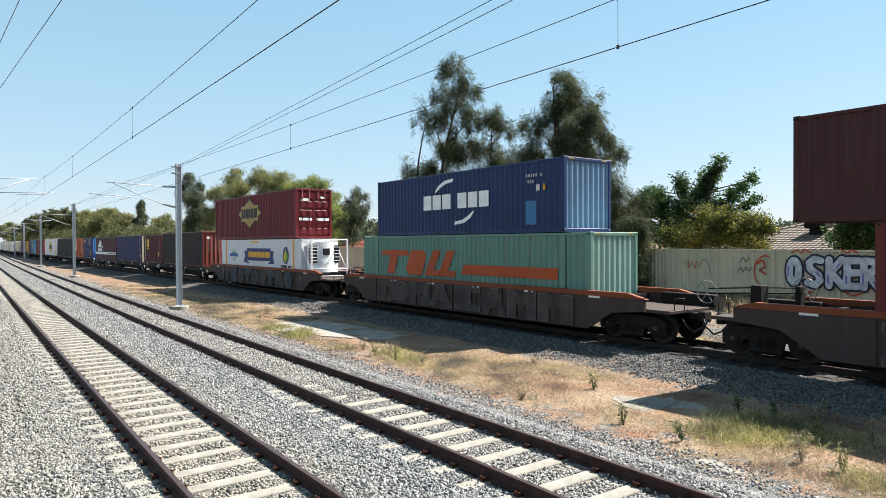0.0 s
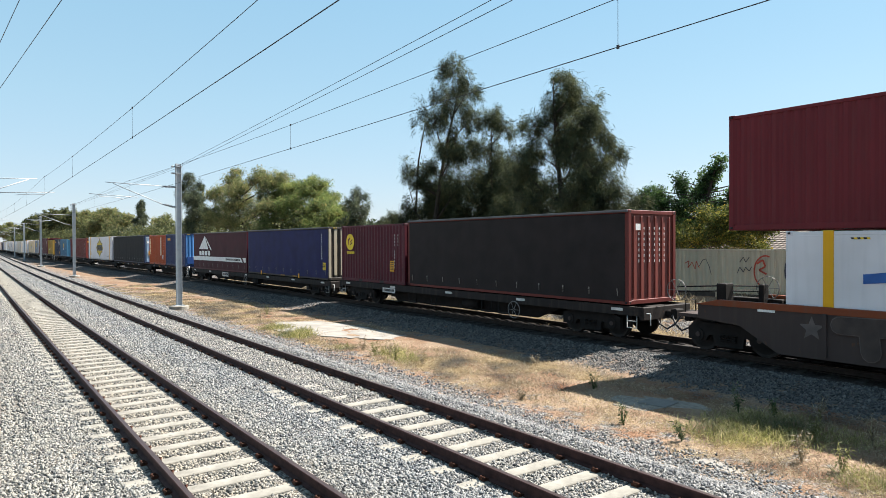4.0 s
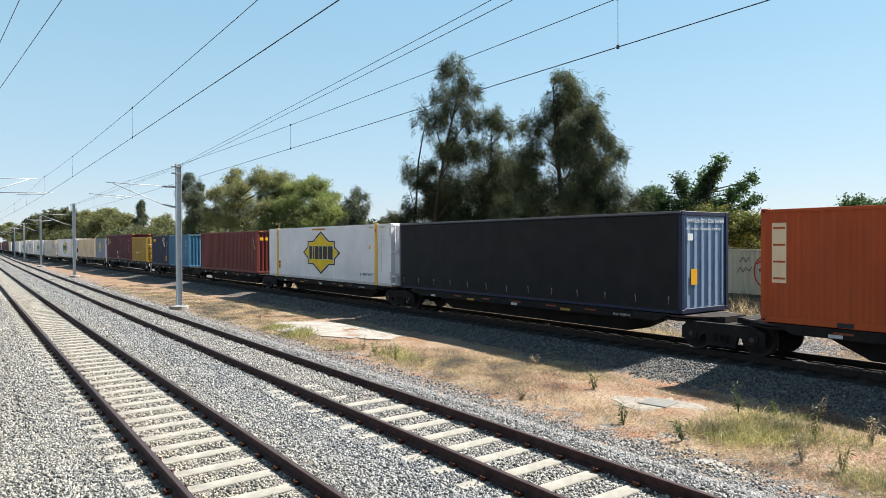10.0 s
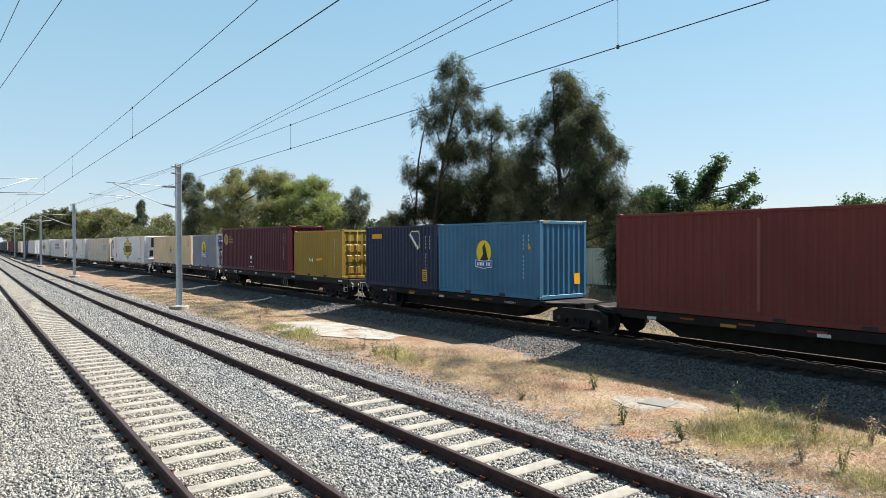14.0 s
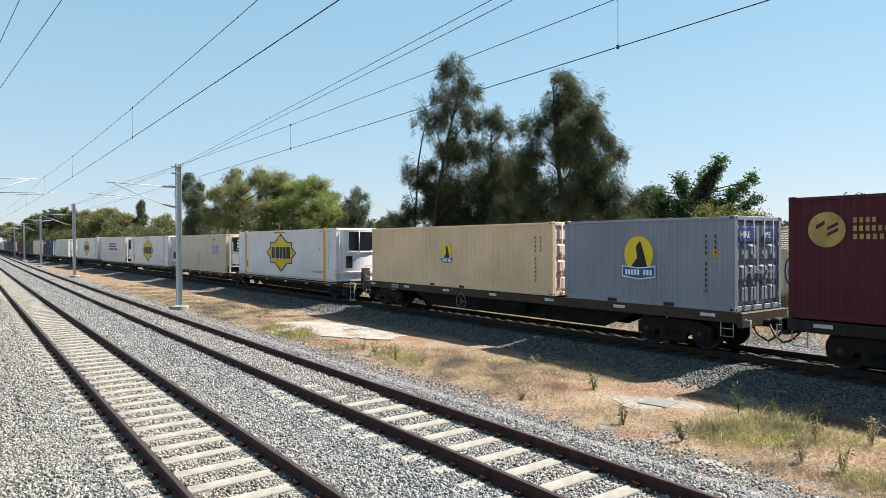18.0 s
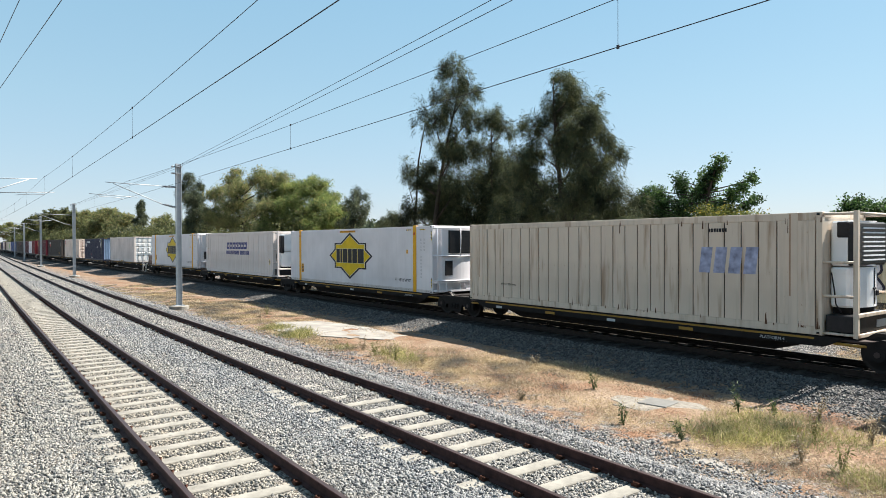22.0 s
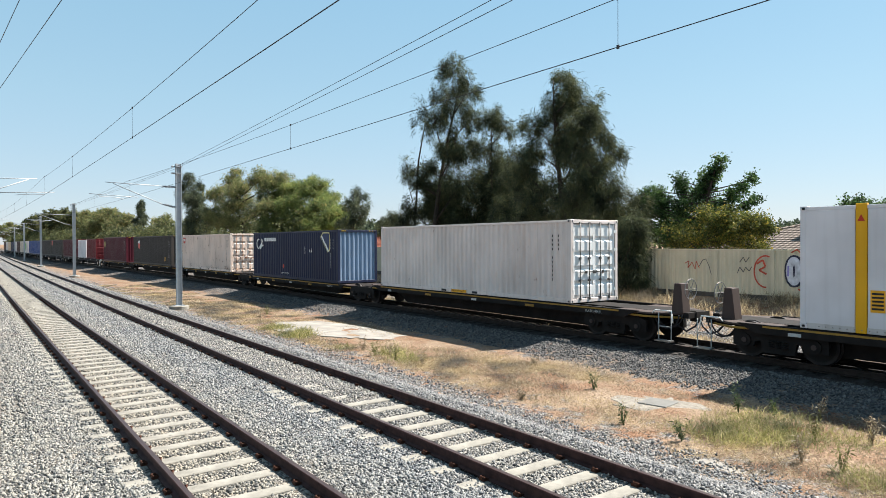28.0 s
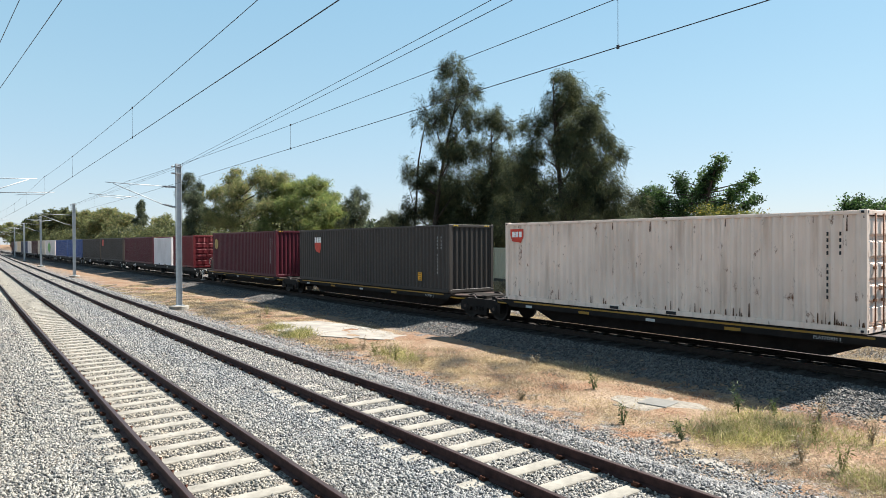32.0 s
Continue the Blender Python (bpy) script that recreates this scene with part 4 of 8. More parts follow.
# ---- train: emblems (plain shapes only) ----
def ngon(n, r, a0=0.0, sx=1.0, sy=1.0, u=0.0, v=0.0):
    return [(u + r * sx * math.cos(a0 + 2 * math.pi * k / n), v + r * sy * math.sin(a0 + 2 * math.pi * k / n)) for k in range(n)]


def star_outline(w, h):
    q = [(0.5, 0.0), (0.368, 0.14), (0.368, 0.275), (0.22, 0.275), (0.0, 0.5)]
    full = q + [(-a, b) for a, b in q[-2::-1]]
    full += [(a, -b) for a, b in full[-2:0:-1]]
    return [(a * w, b * h) for a, b in full]


def letter_blocks(w, h, n, lean=0.0, gap=0.22, skip=()):
    """A word's worth of plain blocks."""
    p = w / n
    out = []
    for k in range(n):
        if k in skip:
            continue
        a = -w / 2 + k * p + gap * p / 2
        b = a + p * (1 - gap)
        out.append([(a, -h / 2), (b, -h / 2), (b + lean * h, h / 2), (a + lean * h, h / 2)])
    return out


def diamond_emblem(root, y, z, w, h, fill=None, edge=None, text=None):
    decal(root, "emblem_edge", [star_outline(w, h)], edge or M_BLACK, y, z, "black-edged yellow star emblem")
    decal(root, "emblem_line", [star_outline(w * 0.915, h * 0.895)], M_WHITE if not fill else fill, y, z, flat=0.003)
    decal(root, "emblem", [star_outline(w * 0.9, h * 0.88)], fill or M_LOGOY, y, z, flat=0.006)
    # six plain blocks of uneven width, each with a pale rim
    at = -0.315 * w
    for k, wide in enumerate((0.082, 0.04, 0.112, 0.086, 0.108, 0.13)):
        u = at + wide * w / 2
        if not fill:
            decal(root, "block_rim", [rect(u, 0, wide * w + 0.035, h * 0.3 + 0.035)], M_CREAMLINE, y, z, flat=0.009)
        decal(root, "emblem_block", [rect(u, 0, wide * w, h * 0.3)], text or M_BLACK, y, z, flat=0.012)
        at += (wide + 0.0145) * w


def swoosh(r0, r1, a0, a1, n=10, sx=1.0):
    pts = []
    for k in range(n + 1):
        a = a0 + (a1 - a0) * k / n
        pts.append((sx * r1 * math.cos(a), r1 * math.sin(a)))
    for k in range(n, -1, -1):
        t = k / n
        a = a0 + (a1 - a0) * t
        r = r1 + (r0 - r1) * math.sin(math.pi * t)
        pts.append((sx * r * math.cos(a), r * math.sin(a)))
    return pts


def disc_badge(root, y, z, r):
    """A yellow disc with a dark seated shape over a blue banner."""
    decal(root, "badge_disc", [ngon(28, r, sy=1.05)], M_YELLOW, y, z + 0.1 * r, "yellow disc badge with a blue banner")
    decal(root, "badge_shape", [[(-0.55 * r, -0.75 * r), (-0.1 * r, -0.2 * r), (-0.18 * r, 0.45 * r), (0.12 * r, 0.8 * r), (0.3 * r, 0.3 * r), (0.62 * r, -0.75 * r)]], M_BLACK, y, z + 0.1 * r, flat=0.003)
    decal(root, "badge_banner", [[(-1.1 * r, -1.15 * r), (0, -1.3 * r), (1.1 * r, -1.15 * r), (1.1 * r, -0.62 * r), (0, -0.72 * r), (-1.1 * r, -0.62 * r)]], M_LOGOBLUE, y, z, flat=0.009)
    decal(root, "banner_edge", [[(-1.16 * r, -1.21 * r), (0, -1.36 * r), (1.16 * r, -1.21 * r), (1.16 * r, -0.56 * r), (0, -0.66 * r), (-1.16 * r, -0.56 * r)]], M_WHITE, y, z, flat=0.006)
    decal(root, "badge_bar", letter_blocks(1.9 * r, 0.3 * r, 9, 0, 0.35, (5,)), M_WHITE, y, z - 0.94 * r, flat=0.012)


def lessor_badge(root, L, H):
    """A white-lined angular plaque with a striped corner, leaning."""
    y, z, q = -L / 2 + (1.45 if L > 8 else 1.7), H - 0.65, 0.48 if L > 8 else 0.36
    pts = [(-q * 1.3, 0.55 * q), (-0.7 * q, 1.1 * q), (0.9 * q, 1.1 * q), (1.05 * q, 0.7 * q), (1.05 * q, -1.0 * q), (0.55 * q, -1.25 * q)]
    decal(root, "plaque_edge", [pts], M_LOGOPALE, y, z, "pale-edged angular lessor plaque")
    decal(root, "plaque", [[(a * 0.9, b * 0.88) for a, b in pts]], P_NAVY, y, z, flat=0.003)
    decal(root, "plaque_bar", [[(-1.05 * q + k * 0.36 * q, 0.62 * q - k * 0.36 * q), (-0.85 * q + k * 0.36 * q, 0.78 * q - k * 0.36 * q), (-0.6 * q + k * 0.36 * q, 0.36 * q - k * 0.36 * q), (-0.82 * q + k * 0.36 * q, 0.2 * q - k * 0.36 * q)] for k in range(5)], M_WHITE, y, z, flat=0.006)


M_LOGOPALE = plain("logo_pale_yellow", (0.6, 0.55, 0.25), 0.5, 0, 0.12, 3, 0)


def drips(root, L, H, n, seed):
    """Thin rust runs, most of them rising from the bottom rail, a few below the top rail and on the corner post."""
    r = random.Random(seed)
    polys = []
    for k in range(n):
        y, w, h = r.uniform(-L / 2 + 0.1, L / 2 - 0.2), r.uniform(0.008, 0.03), r.uniform(0.06, 0.4) * r.random() + 0.04
        if k % 4 == 0:
            y = -L / 2 + r.uniform(0.02, 0.9)
        z0 = 0.15 if k % 5 else H - 0.12 - h
        polys.append([(-y - w, z0), (-y + w, z0), (-y + w * r.uniform(0.2, 0.8), z0 + h), (-y - w * r.uniform(0.1, 0.6), z0 + h * 0.9)])
    decal(root, "rust_drip_mark", polys, M_DRIP, 0, 0)


# ---- train: the loads in order, from the front of what is seen ----
def make_loads():
    c = container(12.19, 2.59, P_MAROON, "dark maroon shipping container stacked on a red one", marks=None)
    load(c, -4.19, 12.19, 3.5)
    c = container(12.19, 2.9, P_REDBROWN, "rusty red shipping container in a well wagon", marks=None)
    load(c, -5.99, 12.19, 0.56)

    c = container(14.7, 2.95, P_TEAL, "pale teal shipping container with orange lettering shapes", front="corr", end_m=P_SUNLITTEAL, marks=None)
    for y in (-6.1, 6.1):
        boxed("stacking_post", (-W2 - 0.01, -W2 + 0.05, y - 0.13, y + 0.13, 0.0, 2.9), P_TEAL, c, bevel=0.012)
    decal(c, "lettering_shape", [[(-0.75, 0.5), (1.35, 0.5), (1.5, 0.25), (0.55, 0.25), (0.25, -0.6), (-0.4, -0.6), (-0.1, 0.25), (-0.9, 0.25)]], M_LOGOORANGE, 4.75, 1.78)
    decal(c, "lettering_shape", [[(0.0, 0.5), (0.95, 0.5), (1.2, 0.3), (0.85, -0.6), (-0.2, -0.6), (-0.42, -0.35)]], M_LOGOORANGE, 3.1, 1.78)
    for y in (1.75, 0.75):
        decal(c, "lettering_shape", [[(0.35, 0.5), (0.9, 0.5), (0.4, -0.35), (1.0, -0.35), (0.85, -0.6), (-0.3, -0.6)]], M_LOGOORANGE, y, 1.78)
    decal(c, "orange_band", [[(-2.5, 0.2), (2.65, 0.2), (2.65, -0.2), (-2.7, -0.2)]], M_LOGOORANGE, -3.25, 1.52)
    load(c, 14.42, 14.7, 0.42)

    c = container(12.19, 2.59, P_NAVY, "navy blue shipping container with white lettering shapes", end_m=P_SUNLITBLUE, marks=None)
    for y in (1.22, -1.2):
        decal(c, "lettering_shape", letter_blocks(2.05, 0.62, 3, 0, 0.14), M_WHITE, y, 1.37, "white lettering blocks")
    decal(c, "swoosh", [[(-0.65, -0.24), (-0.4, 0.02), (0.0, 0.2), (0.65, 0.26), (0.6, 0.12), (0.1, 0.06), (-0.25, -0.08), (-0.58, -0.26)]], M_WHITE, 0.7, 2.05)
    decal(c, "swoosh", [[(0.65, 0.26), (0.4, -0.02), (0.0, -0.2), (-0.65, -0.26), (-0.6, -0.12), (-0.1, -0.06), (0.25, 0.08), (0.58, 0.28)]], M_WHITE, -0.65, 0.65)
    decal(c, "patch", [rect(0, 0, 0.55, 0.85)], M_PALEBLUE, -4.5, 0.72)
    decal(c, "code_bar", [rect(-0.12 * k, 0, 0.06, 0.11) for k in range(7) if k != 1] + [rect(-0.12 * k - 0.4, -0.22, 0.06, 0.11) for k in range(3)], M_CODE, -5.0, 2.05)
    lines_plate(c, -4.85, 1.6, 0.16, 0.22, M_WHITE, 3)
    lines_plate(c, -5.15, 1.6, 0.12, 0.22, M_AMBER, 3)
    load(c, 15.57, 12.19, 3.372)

    c = reefer_framed(14.0, 2.87, P_REEFER, "white insulated container with a blue and gold banner", smooth=True, base=0.6, nose=1.25)
    for y in (-5.9, 6.0):
        boxed("lifting_post", (-W2 - 0.012, -W2 + 0.05, y - 0.12, y + 0.12, 0.0, 2.87), M_POST, c, "yellow lifting post", 0.012)
    decal(c, "banner", [[(-2.1, 0.42), (2.1, 0.42), (2.1, -0.42), (-2.1, -0.42)], [(-2.6, 0.25), (-2.1, 0.25), (-2.1, -0.42), (-1.5, -0.62), (-2.75, -0.55), (-2.45, -0.15)], [(2.6, 0.25), (2.1, 0.25), (2.1, -0.42), (1.5, -0.62), (2.75, -0.55), (2.45, -0.15)]], M_LOGODEEP, -0.28, 1.85, "blue banner with gold blocks")
    decal(c, "banner_bar", [[(a - 0.95, b) for a, b in pg] for pg in letter_blocks(1.75, 0.38, 7, 0, 0.14)] + [[(a + 0.98, b) for a, b in pg] for pg in letter_blocks(2.1, 0.38, 9, 0, 0.14)], M_AMBER, -0.28, 1.85, flat=0.003)
    decal(c, "emblem_disc", [ngon(24, 0.45, sy=1.2)], M_LOGODEEP, -4.77, 1.85, "deep blue disc with a green and yellow leaf")
    decal(c, "leaf_emblem_green", [[(0, 0.44), (0.26, 0.1), (0.3, -0.15), (0.18, -0.38), (0.0, -0.45)]], M_LOGOGREEN, -4.77, 1.85, flat=0.003)
    decal(c, "leaf_emblem_yellow", [[(0, 0.44), (0.0, -0.45), (-0.18, -0.38), (-0.3, -0.15), (-0.26, 0.1)]], M_LOGOY, -4.77, 1.85, flat=0.003)
    decal(c, "emblem_bar", letter_blocks(1.66, 0.15, 12, 0, 0.18, (7,)), M_BLACK, -4.8, 1.16)
    decal(c, "globe_emblem", [ngon(22, 0.42)], M_LOGOGREEN, 4.4, 1.8)
    decal(c, "globe_face", [ngon(22, 0.36)], M_WHITE, 4.4, 1.8, flat=0.003)
    decal(c, "globe_grid", [rect(0, 0.2, 0.6, 0.03), rect(0, -0.2, 0.6, 0.03), rect(0.12, 0, 0.03, 0.66), rect(-0.12, 0, 0.03, 0.66)], M_LOGOGREEN, 4.4, 1.8, flat=0.006)
    decal(c, "globe_band", [[(-0.85, 0.1), (0, 0.2), (0.85, 0.1), (0.85, -0.12), (0, -0.04), (-0.85, -0.12)]], M_LOGOBLUE, 4.4, 1.76, flat=0.009)
    decal(c, "notice_bar", [rect(0, 0, 1.6, 0.09)], M_AMBER, 0.4, 2.7)
    for y in (-5.3, 5.3):
        hazard(c, -W2 - 0.008, y, 2.68, "y", 0.4, 0.045)
    load(c, 36.5, 14.0, 0.42)

    c = container(14.7, 3.03, P_DOOR, "crimson shipping container with a gold star emblem", front="doors", marks=None)
    diamond_emblem(c, 0.14, 1.76, 4.6, 2.14, M_LOGOGOLD, M_BLACK, M_BLACK)
    bm = bmesh.new()
    for x, z, w, h in ((-0.55, 2.35, 0.6, 0.16), (0.62, 2.5, 0.36, 0.14)):
        bm.faces.new([bm.verts.new((x + a * w, -7.35 + 0.015, z + b * h)) for a, b in ((-0.5, 0), (-0.3, -0.5), (0.3, -0.5), (0.5, 0), (0.3, 0.5), (-0.3, 0.5))])
    for x in (-0.55, 0.62):
        bm.faces.new([bm.verts.new((x + a, -7.35 + 0.015, 1.16 + b)) for a, b in ((-0.42, -0.08), (0.42, -0.08), (0.42, 0.08), (-0.42, 0.08))])
    part("door_sticker", bm, M_WHITE, c)
    load(c, 37.3, 14.7, 3.33)

    c = container(12.19, 2.93, C_BROWN, "black-brown curtain-sided container with a red end", front="panels", side="curtain", end_m=P_REDEND, frame_m=P_REDBROWN, marks=None, pockets=False)
    bm = bmesh.new()
    for k in range(6):
        for j in range(7):
            box(bm, -0.71 + k * 0.26, -0.685 + k * 0.26, -6.095 + 0.012, -6.095 + 0.017, 1.3 + j * 0.17, 1.38 + j * 0.17)
    box(bm, -0.85, -0.62, -6.083, -6.078, 2.3, 2.5)
    part("end_lettering", bm, M_WHITE, c)
    load(c, 55.25, 12.19, 1.1)
    c = container(6.06, 2.85, P_DEEPMAROON, "deep maroon shipping container with a yellow disc emblem", front="panels")
    decal(c, "disc_emblem", [ngon(30, 0.42)], M_YELLOW, 2.1, 2.0, "yellow disc emblem")
    decal(c, "disc_mark", [[(-0.22, 0.12), (0.0, 0.24), (0.0, 0.14), (-0.14, 0.06), (-0.14, -0.12), (-0.22, -0.16)], [(0.02, 0.04), (0.24, 0.16), (0.24, 0.08), (0.02, -0.04)], [(0.02, -0.1), (0.24, 0.02), (0.24, -0.06), (0.02, -0.18)]], P_DEEPMAROON, 2.1, 2.0, flat=0.003)
    decal(c, "emblem_bar", letter_blocks(0.8, 0.13, 9), M_YELLOW, 2.05, 1.45)
    lines_plate(c, -1.95, 0.85, 0.36, 0.5, M_AMBER, 5)
    load(c, 67.72, 6.06, 1.08)

    c = container(12.19, 2.94, C_NAVY, "navy curtain-sided container with a striped cream end", front="corr", side="curtain", end_m=P_OLIVE, frame_m=P_OLIVE, marks=None, pockets=False)
    for x in (-1, 1):
        a, b = sorted((x * (W2 + 0.006), x * (W2 - 0.13)))
        boxed("end_post", (a, b, -6.1, -6.04, 0.12, 2.82), P_DULLCREAM, c, "cream end post", 0.01)
    for k in range(5):
        boxed("end_rib", (-0.89 + 0.4 * k, -0.71 + 0.4 * k, -6.068, -6.0, 0.26, 2.82), P_DULLCREAM, c, bevel=0.01)
    for y, w in ((3.6, 0.14), (-2.25, 0.14)):
        boxed("lock_marker", (-W2 - 0.045, -W2 - 0.03, y - w / 2, y + w / 2, -0.02, 0.24), M_AMBER, c, "yellow lock marker")
    for y, w in ((3.0, 0.5), (0.1, 0.6), (-1.7, 0.6)):
        boxed("yellow_stripe", (-W2 - 0.045, -W2 - 0.03, y - w / 2, y + w / 2, 0.04, 0.1), M_GOLD, c)
    lettering(c, "CAUTION", -5.45, 0.84, 0.09, M_BLACK, x=SIDE - 0.047)
    decal(c, "code_bar", [rect(0, -0.13 * k, 0.06, 0.09) for k in range(11) if k != 4], M_WHITE, -5.3, 2.5, flat=0.04)
    lines_plate2(c, -5.6, 0.75, 0.36, 0.42)
    bm = bmesh.new()
    for k in range(16):
        a, b = 2 * math.pi * k / 16, 2 * math.pi * (k + 1) / 16
        bm.faces.new([bm.verts.new((0.15 + r * math.cos(t), -6.095 + 0.02, 2.32 + r * 1.15 * math.sin(t))) for r, t in ((0.0, a), (0.38, a), (0.38, b))])
    part("badge_disc", bm, M_YELLOW, c)
    bm = bmesh.new()
    box(bm, -0.28, 0.58, -6.095 + 0.006, -6.095 + 0.016, 1.85, 2.1)
    part("badge_banner", bm, M_LOGOBLUE, c)
    load(c, 75.25, 12.19, 0.98)
    c = container(12.19, 2.94, C_MAROON, "maroon curtain-sided container with a white triangle emblem", front="panels", side="curtain", end_m=P_PANELCREAM, frame_m=P_DEEPMAROON, marks=None, pockets=False)
    fl = 0.045
    decal(c, "white_band", [[(-6.0, 0.16), (6.0, 0.16), (6.0, -0.16), (-6.0, -0.16)]], M_WHITE, 0, 0.88, flat=fl)
    decal(c, "band_bar", letter_blocks(3.0, 0.14, 20), M_BLACK, -3.4, 0.88, flat=fl + 0.003)
    decal(c, "triangle_emblem", [[(-1.5, -0.48), (0.85, -0.48), (0.0, 0.6)], [(0.12, 0.56), (1.6, -0.45), (1.55, -0.62), (0.62, 0.02)]], M_WHITE, 3.0, 2.1, "white triangle emblem", flat=fl)
    decal(c, "emblem_bar", letter_blocks(2.85, 0.36, 4, -0.15), M_WHITE, 3.05, 1.3, flat=fl)
    decal(c, "corner_slash", [[(-0.35, 0.16), (-0.05, 0.16), (0.3, -0.16), (-0.02, -0.16)]], C_MAROON, -5.4, 0.88, flat=fl + 0.003)
    load(c, 87.68, 12.19, 0.95)

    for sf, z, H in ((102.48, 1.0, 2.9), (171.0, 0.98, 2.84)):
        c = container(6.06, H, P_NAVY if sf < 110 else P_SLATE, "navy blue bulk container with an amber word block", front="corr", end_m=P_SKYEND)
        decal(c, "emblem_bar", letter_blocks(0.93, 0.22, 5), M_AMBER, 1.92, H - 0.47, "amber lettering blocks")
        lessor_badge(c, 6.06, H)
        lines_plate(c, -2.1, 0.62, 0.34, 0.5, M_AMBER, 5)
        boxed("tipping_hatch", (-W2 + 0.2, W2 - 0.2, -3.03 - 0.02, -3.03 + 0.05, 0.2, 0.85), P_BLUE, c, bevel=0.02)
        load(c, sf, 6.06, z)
        if sf > 110:
            continue
    c = container(6.06, 2.86, P_ORANGE, "orange shipping container with cream lashing panels")
    for y in (2.55, -1.3):
        decal(c, "lashing_panel", [rect(0, 0, 0.42, 1.75) if y < 0 else rect(0, 0, 0.36, 1.5)], P_CREAM, y, 1.75)
        decal(c, "panel_bar", [rect(0, 0.62 - 0.42 * k, 0.3, 0.05) for k in range(4)], P_ORANGE, y, 1.75, flat=0.003)
    lines_plate(c, -2.0, 0.72, 0.36, 0.34, M_WHITE, 4)
    load(c, 108.56, 6.06, 1.0)

    c = container(14.7, 2.95, C_BLACK, "long black curtain-sided container with a blue and white end", front="panels", side="curtain", end_m=P_GREYBLUE, frame_m=P_SLATE, marks=None, pockets=False)
    for text, x, z, size in (("OVER LENGTH CONTAINER", -0.98, 2.62, 0.155), ("NOT SUITABLE FOR DOUBLE STACKING", -0.98, 2.4, 0.098)):
        t = lettering(c, text, 0, 0, size, M_WHITE, "end_lettering")
        t.matrix_local = Matrix.Translation((x, -7.35 + 0.012, z)) @ pose(0, 0, 0, 90, 0, 0)
    boxed("end_sticker", (-0.75, -0.45, -7.35 + 0.005, -7.35 + 0.014, 0.82, 1.28), M_AMBER, c, "orange warning sticker")
    boxed("end_notice", (-0.92, -0.66, -7.35 + 0.005, -7.35 + 0.014, 2.1, 2.3), M_WHITE, c)
    load(c, 116.9, 14.7, 0.97)

    for sf, L, z, H in ((132.4, 14.75, 0.96, 3.0), (222.6, 14.75, 0.9, 2.95), (256.02, 14.75, 0.83, 2.95), (289.4, 14.7, 0.93, 2.95)):
        c = reefer_flush(L, H, P_REEFER, "white refrigerated container with a yellow star emblem and posts")
        diamond_emblem(c, -0.05, 1.53, 4.6, 2.42)
        load(c, sf, L, z)

    c = container(12.19, 2.9, P_REDBROWN, "red-brown shipping container with a ribbed end")
    decal(c, "pale_seam", [rect(0, 0, 0.09, 2.4)], P_PALESEAM, 1.55, 1.45)
    decal(c, "warning_triangle", [[(-0.11, -0.1), (0.11, -0.1), (0, 0.12)]], M_AMBER, -5.75, 1.75)
    bm = bmesh.new()
    for x, w in ((-0.85, 0.2), (-0.5, 0.16)):
        bm.faces.new([bm.verts.new((x + a * w, -6.095 + 0.03, 2.32 + b)) for a, b in ((-0.6, -0.09), (0.6, -0.09), (0.6, 0.12), (-0.6, 0.12))])
    part("end_sticker", bm, M_AMBER, c)
    bm = bmesh.new()
    for k in range(9):
        box(bm, 0.78, 0.84, -6.095 + 0.022, -6.095 + 0.028, 2.4 - k * 0.15, 2.5 - k * 0.15)
    part("code_bar", bm, M_WHITE, c)
    load(c, 149.34, 12.19, 0.99)

    c = container(6.06, 2.82, P_LIGHTBLUE, "light blue shipping container with a yellow disc badge")
    disc_badge(c, 0.03, 1.62, 0.44)
    lines_plate(c, -2.5, 1.85, 0.12, 0.16, M_AMBER, 2)
    bm = bmesh.new()
    box(bm, 0.55, 0.85, -3.03 + 0.002, -3.03 + 0.012, 0.5, 0.9)
    part("end_sticker", bm, M_AMBER, c)
    load(c, 164.86, 6.06, 0.99)

    c = container(6.06, 2.6, P_YELLOW, "mustard yellow shipping container with closed doors", front="doors", rods=P_YELLOW)
    decal(c, "paint_scrape", [[(-0.1, 0.1), (0.1, 0.0), (0.2, -0.15), (0.0, -0.05)], [(0.25, 0.0), (0.4, 0.1), (0.45, -0.1), (0.3, -0.15)]], M_WHITE, 0.9, 0.95)
    decal(c, "orange_scrape", [[(-0.5, 0.05), (0.3, 0.12), (0.35, -0.02), (-0.4, -0.06)]], M_AMBER, -0.4, 0.95)
    load(c, 179.55, 6.06, 1.14)
    c = container(12.19, 2.96, P_DEEPMAROON, "deep maroon high shipping container with a gold disc emblem", front="corr")
    decal(c, "disc_emblem", [ngon(26, 0.42)], M_LOGOGOLD, 5.2, 2.15, "gold disc emblem")
    decal(c, "disc_mark", [[(0.02, 0.06), (0.26, 0.18), (0.26, 0.1), (0.02, -0.02)], [(0.02, -0.08), (0.26, 0.04), (0.26, -0.04), (0.02, -0.16)], [(-0.24, 0.1), (-0.04, 0.22), (-0.04, 0.12), (-0.24, 0.0)]], P_DEEPMAROON, 5.2, 2.15, flat=0.003)
    for k, (w, q) in enumerate(((0.52, 4), (0.9, 7), (0.95, 7))):
        decal(c, "emblem_bar", [[(a + w / 2, b) for a, b in pg] for pg in letter_blocks(w, 0.12, q, 0, 0.4)], M_LOGOGOLD, 4.65, 2.36 - 0.19 * k)
    decal(c, "white_notice", [rect(0, 0, 0.3, 0.22), rect(0.02, -0.32, 0.26, 0.12)], M_WHITE, 0.2, 0.9)
    lettering(c, "EMPTY LIFT ONLY", 0.5, 0.24, 0.11, M_WHITE)
